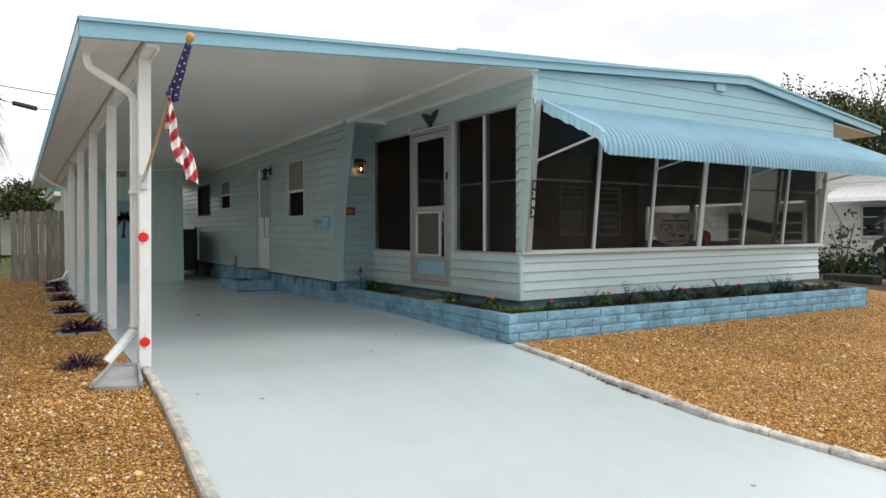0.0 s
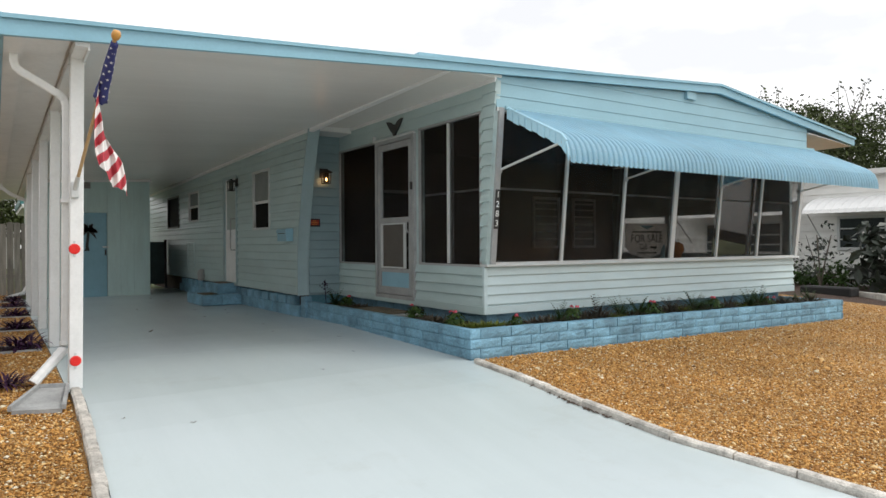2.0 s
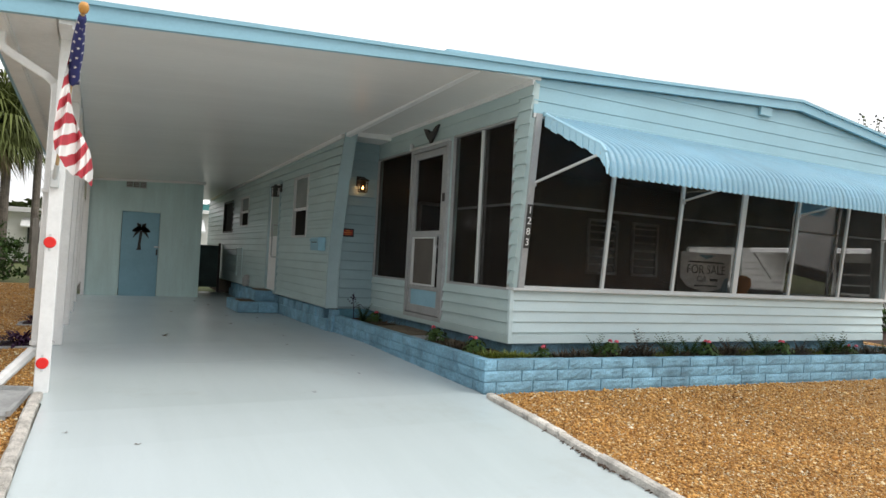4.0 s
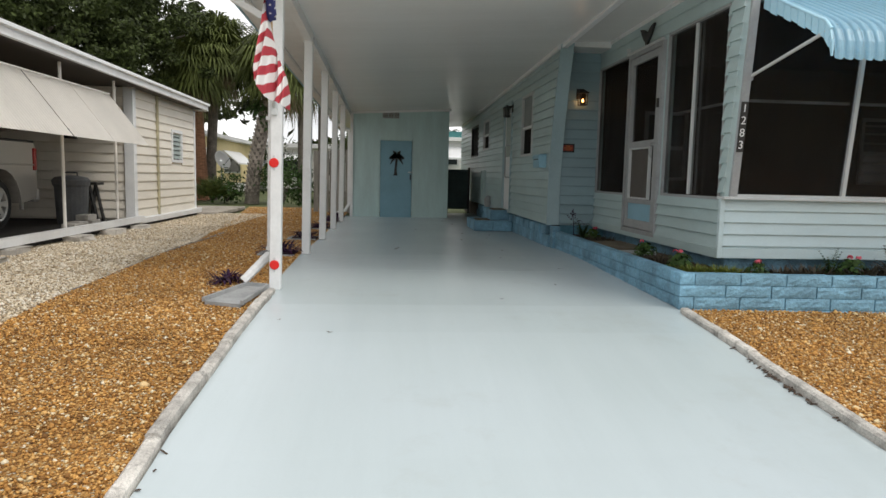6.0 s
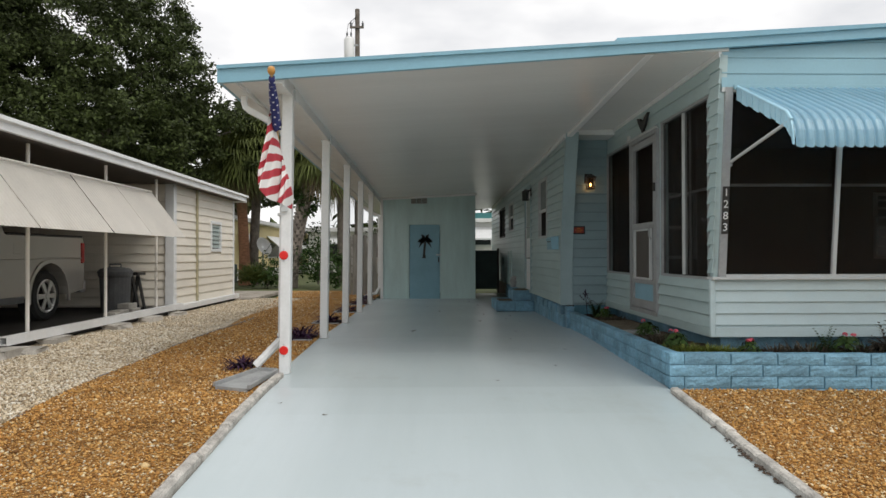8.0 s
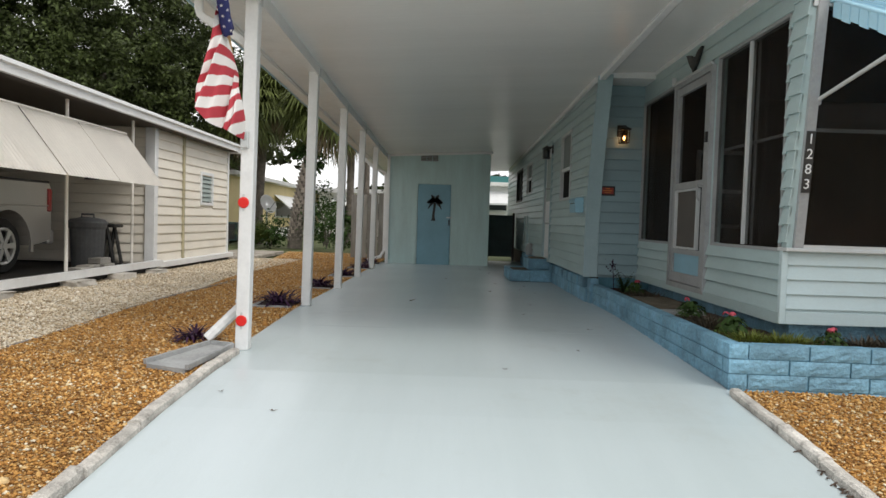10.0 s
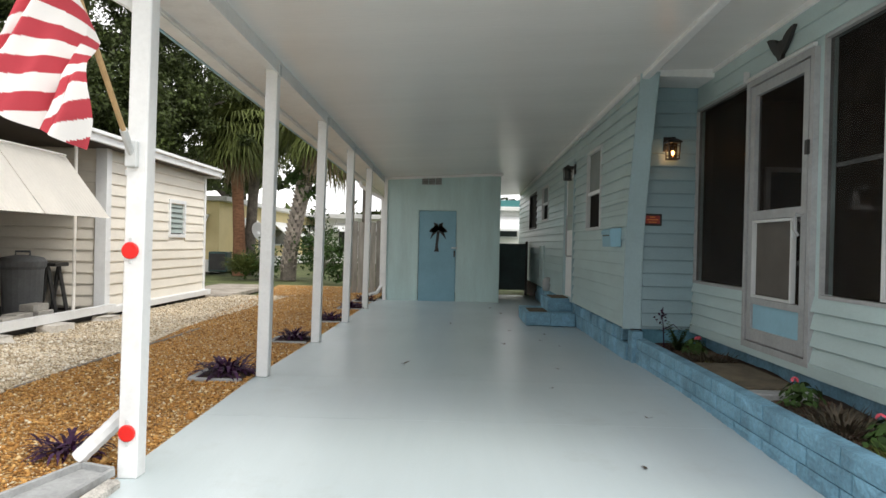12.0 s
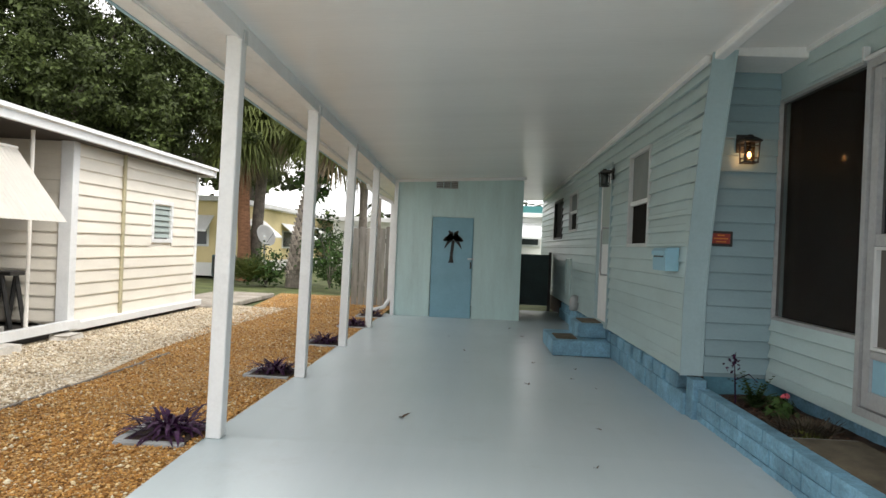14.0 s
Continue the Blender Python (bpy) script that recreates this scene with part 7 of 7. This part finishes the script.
def fan_leaf(v, f, base, d, stalk, size, rng, droop):
    """A fan palm leaf: stalk and splayed blades."""
    d = Vector(d).normalized()
    side = d.cross(Vector((0, 0, 1))).normalized()
    tip = Vector(base) + d * stalk
    k = len(v)
    s2 = side * 0.02
    v += [Vector(base) - s2, Vector(base) + s2, tip + s2, tip - s2]
    f.append((k, k + 1, k + 2, k + 3))
    upv = side.cross(d).normalized()
    for i in range(24):
        a = radians(-130 + 260 * i / 23)
        bd = (d * math.cos(a) + side * math.sin(a)).normalized()
        L = size * (0.75 + 0.25 * math.cos(a * 0.7)) * rng.uniform(0.85, 1.1)
        mid = tip + bd * L * 0.55 + upv * 0.04
        end = tip + bd * L - Vector((0, 0, droop * L * rng.uniform(0.5, 1.2)))
        wv = bd.cross(upv).normalized() * size * 0.034
        k = len(v)
        v += [tip, mid - wv, end, mid + wv]
        f.append((k, k + 1, k + 2, k + 3))


def palm_tree(x, y, h, r, seed, bark, label, boots=False, lean_x=0.0, leaves=26, dead=8, vine=0.0):
    rng = random.Random(seed)
    t = thing("palm_tree", label, "palm tree", at=(x, y, 0))
    n = 10
    pts = [(x + lean_x * (i / n) ** 1.5, y, -0.05 + (h + 0.05) * i / n) for i in range(n + 1)]
    part("trunk", tubem(pts, [r * (1.25 - 0.3 * min(1, i / 3)) * (1 + 0.03 * math.sin(i * 2.1)) for i in range(n + 1)], 14), bark, t)
    top = Vector(pts[-1])
    if vine:
        vx = x + lean_x * (vine / h) ** 1.5
        v, f = crown(None, [(vx, y - 0.1, vine, 0.5, 0.45, 0.45)], 22, 20, 0.09, rng, 0.12)
        leafy("vine", v, f, "shrub", t)["label"] = "green vine clump climbing the trunk"
    if boots:
        bm = bmesh.new()
        z = 0.15
        k = 0
        while z < h:
            for q in range(7):
                a = 2 * math.pi * (q + 0.5 * (k % 2)) / 7
                u = Vector((math.cos(a), math.sin(a), 0))
                sd_ = Vector((-math.sin(a), math.cos(a), 0))
                c = Vector((x + lean_x * (z / h) ** 1.5, y, z)) + u * r
                prism(bm, [c - sd_ * 0.075, c + sd_ * 0.075, c + sd_ * 0.045 + u * 0.07 + Vector((0, 0, 0.16)), c - sd_ * 0.045 + u * 0.07 + Vector((0, 0, 0.16))], u * -0.03)
            z += 0.13
            k += 1
        part("boot_fibre", bm, "boot", t, "criss-cross of old leaf bases")
    v, f = [], []
    for i in range(leaves):
        a = rng.uniform(0, 6.28)
        e = rng.uniform(-0.75, 1.1)
        d = Vector((math.cos(a) * math.cos(e), math.sin(a) * math.cos(e), math.sin(e)))
        fan_leaf(v, f, top + Vector((0, 0, rng.uniform(-.2, .15))), d, rng.uniform(0.6, 1.15), rng.uniform(0.8, 1.1), rng, rng.uniform(0.35, 0.8))
    leafy("crown", v, f, "palm_leaf", t)
    v, f = [], []
    for i in range(dead):
        a = rng.uniform(0, 6.28)
        d = Vector((math.cos(a) * 0.5, math.sin(a) * 0.5, -0.8))
        fan_leaf(v, f, top + Vector((0, 0, -0.2)), d, rng.uniform(0.5, 0.8), rng.uniform(0.6, 0.8), rng, 0.9)
    if dead:
        leafy("dry_skirt", v, f, "dead_leaf", t)["label"] = "hanging dry brown fronds"


palm_tree(-5.90, 25.0, 4.7, 0.205, 61, "palm_bark", "tall palm with a smooth red-brown trunk", lean_x=-0.25, leaves=90)
palm_tree(-5.74, 25.5, 5.4, 0.19, 62, "bark", "tall palm with a dark grey trunk", lean_x=0.3, leaves=80)
palm_tree(-3.72, 23.0, 4.75, 0.20, 63, "bark", "palm with a criss-cross booted trunk", boots=True, lean_x=1.0, leaves=95, dead=10, vine=3.0)
palm_tree(-2.9, 30.0, 5.0, 0.17, 64, "bark", "palm further back beyond the fence", leaves=24)


def shrub(x, y, r, h, seed, material, label, name="shrub", leaf=0.07, clumps=30, per=26):
    rng = random.Random(seed)
    t = thing(name, label, "shrub", at=(x, y, ground_z(x, y)))
    v, f = crown(None, [(x, y, h * 0.5, r, r, h * 0.5)], clumps, per, leaf, rng, r * 0.22)
    leafy("foliage", v, f, material, t)
    bm = bmesh.new()
    for i in range(5):
        a = rng.uniform(0, 6.28)
        tube(bm, [(x, y, ground_z(x, y) - 0.02), (x + 0.3 * r * math.cos(a), y + 0.3 * r * math.sin(a), h * 0.4), (x + 0.7 * r * math.cos(a), y + 0.7 * r * math.sin(a), h * 0.8)], [0.02, 0.014, 0.006], 5)
    part("stems", bm, "bark", t)


shrub(-4.6, 23.2, 0.75, 1.0, 71, "shrub", "leafy green shrub at the palm's foot")
shrub(-2.6, 22.8, 0.7, 1.7, 72, "shrub", "tall loose shrub beside the booted palm")
shrub(-1.9, 22.0, 0.6, 1.2, 73, "shrub", "straggly shrub near the fence")
shrub(-3.0, 24.5, 0.8, 2.4, 74, "shrub", "vine-covered shrub behind the booted palm")
v_, f_ = [], []
t = thing("saw_palmetto", "spiky low palmetto in front of the yellow house", "plant", at=(-5.0, 22.9, 0))
rng = random.Random(75)
for i in range(22):
    a, e = rng.uniform(0, 6.28), rng.uniform(0.2, 1.3)
    fan_leaf(v_, f_, (-5.0, 22.9, 0.05), (math.cos(a) * math.cos(e), math.sin(a) * math.cos(e), math.sin(e)), 0.5, 0.5, rng, 0.15)
leafy("fronds", v_, f_, "palm_leaf", t)

# ---- white house beyond the porch ----
wr = thing("white_mobile_home", "white lapped mobile home with a ribbed white awning", "house", at=(20, 9, 0))
WP = Plane("x", 18.0, -1)
WW = [(4.2, 5.45, 0.93, 1.82), (5.55, 6.8, 0.93, 1.82), (6.9, 8.12, 0.93, 1.82), (9.6, 10.7, 0.8, 1.75), (10.9, 12.1, 0.6, 1.75)]
bm = bmesh.new()
box(bm, 18.0, 22.5, -2.0, 24.0, 0.28, 2.85)
wl = part("wall", bm, "offwhite", wr)
laps_on(wl, WP, -1.9, 24.0, 0.45, 2.80, WW, "offwhite", 0.19)
bm = bmesh.new()
box(bm, 17.75, 22.8, -2.3, 24.3, 2.85, 2.98, 0.01)
part("roof", bm, "roof_grey", wr)
for h in WW:
    wn = part("window", one(frame_on, WP, *h, 0.07, 0.0, 0.045), "alu_white", wr)
    part("pane", one(pane, WP, h[0] + 0.06, h[1] - 0.06, h[2] + 0.06, h[3] - 0.06, 0.02), "glass", wn)
    for k in (1, 2):
        part("glazing_bar", one(bar, WP, h[0] + 0.06, h[1] - 0.06, h[2] + 0.28 * k - 0.015, h[2] + 0.28 * k + 0.015, 0.021, 0.035), "alu_white", wn)
prof_a = [(0.03, 2.32), (0.35, 2.25), (0.65, 2.13), (0.85, 1.98), (0.9, 1.88)]
for i in range(84):
    bm = bmesh.new()
    u0 = 3.4 + i * 0.104 + (0.55 if i > 49 else 0.0)
    dz = 0.006 * (i % 2)
    fr_ = [WP.p(u0, z + dz, d) for d, z in prof_a]
    bk_ = [WP.p(u0, z + dz - 0.012, d - 0.008) for d, z in prof_a]
    prism(bm, fr_ + bk_[::-1], (0, 0.101, 0))
    part("awning_slat", bm, "white", wr)
for u in (3.5, 8.5, 9.25, 12.6):
    part("awning_arm", tubem([WP.p(u, 1.15, 0.02), WP.p(u, 1.92, 0.85)], 0.014), "alu", wr)
lt = bmesh.new()
for i in range(70):
    u = 0.5 + i * 0.13
    for s in (-1, 1):
        a, b = Vector(WP.p(u, 0.0, 0.0)), Vector(WP.p(u + 0.13 * 2 * s, 0.28, 0.0))
        w_ = Vector((0, 0.018, 0))
        prism(lt, [a - w_, a + w_, b + w_, b - w_], (-0.012 - 0.012 * (s > 0), 0, 0))
part("lattice_skirt", lt, "offwhite", wr, "white crossed lattice skirt")
part("lattice_backing", boxm(18.05, 18.1, -1.9, 24, -0.05, 0.28), "black", wr)
shrub(16.3, 7.7, 0.5, 1.65, 81, "dark_leaf", "thin dark shrub with small leaves by the white wall", leaf=0.06, clumps=16, per=14)
shrub(17.2, 7.6, 0.9, 0.55, 82, "shrub", "low green hedge along the white wall", clumps=26)
shrub(17.3, 6.2, 0.8, 0.5, 83, "shrub", "low green hedge along the white wall", clumps=24)
shrub(17.2, 9.2, 0.9, 0.6, 84, "shrub", "low green hedge along the white wall", clumps=24)
shrub(16.3, 6.2, 0.8, 1.6, 85, "dark_leaf", "dark broad-leaved shrub before the white house", leaf=0.17, clumps=26, per=12)
shrub(16.0, 5.2, 0.75, 1.5, 86, "dark_leaf", "dark broad-leaved shrub before the white house", leaf=0.15, clumps=22, per=12)
rs = thing("rose_bush", "rose bush with red and pink blooms by the white house", "plant", at=(15.6, 3.9, 0))
rng = random.Random(88)
bm = bmesh.new()
tube(bm, [(15.6, 3.9, -0.05), (15.62, 3.95, 0.8), (15.55, 3.9, 1.5)], [0.015, 0.01, 0.006], 5)
tube(bm, [(15.6, 3.9, 0.2), (15.5, 4.1, 0.7), (15.45, 4.2, 1.25)], [0.012, 0.01, 0.005], 5)
part("stems", bm, "bark", rs)
for p in ((15.55, 3.9, 1.52), (15.45, 4.2, 1.27)):
    bm = bmesh.new()
    for k in range(40):
        n = Vector((rng.gauss(0, 1), rng.gauss(0, 1), rng.gauss(0, 1))).normalized()
        leaf_quad(bm, Vector(p) + n * 0.07, n, 0.05, rng, 0.9)
    part("bloom", bm, "pink", rs)
fk = thing("far_kerb", "pale concrete edging beyond the gravel yard", "kerb", kind="structure")
for i in range(9):
    a = Vector((13.4 + i * 0.28, 3.0 + i * 0.55, 0))
    b = a + Vector((0.27, 0.53, 0))
    w_ = Vector((0.06, -0.03, 0))
    bm = bmesh.new()
    prism(bm, [a - w_ + Vector((0, 0, -0.15)), a + w_ + Vector((0, 0, -0.15)), b + w_ + Vector((0, 0, -0.15)), b - w_ + Vector((0, 0, -0.15))], (0, 0, 0.21))
    part("kerb_stone", bm, "concrete", fk)
bm = bmesh.new()
sheet(bm, lambda y: (13.5, 18.0), steps_of(-4, 22.0, 1.0), -0.02)
solid("mulch_bed", bm, "soil", "dark mulched bed in front of the white house", "ground", kind="structure")
solid("tyre_edging", boxm(14.6, 15.0, 6.2, 7.3, -0.05, 0.16, 0.03), "tyre", "black rubber edging strip at the bed", "edging")


# far woods closing the horizon
rng = random.Random(91)
v, f = [], []
for i in range(95):
    a = radians(-75 + 150 * i / 94)
    d = rng.uniform(62, 80)
    cx, cy = d * math.sin(a), d * math.cos(a)
    w2, f2 = crown(None, [(cx, cy, 1.6, 3.5, 3.0, rng.uniform(1.8, 3.2))], 5, 34, 0.6, rng, 0.9)
    k = len(v)
    v += w2
    f += [tuple(q + k for q in t_) for t_ in f2]
tagged(new("far_trees", faces_mesh("far_trees", [tuple(p) for p in v], f, "oak_leaf")), "low far tree line beyond the houses", "trees", kind="stuff")
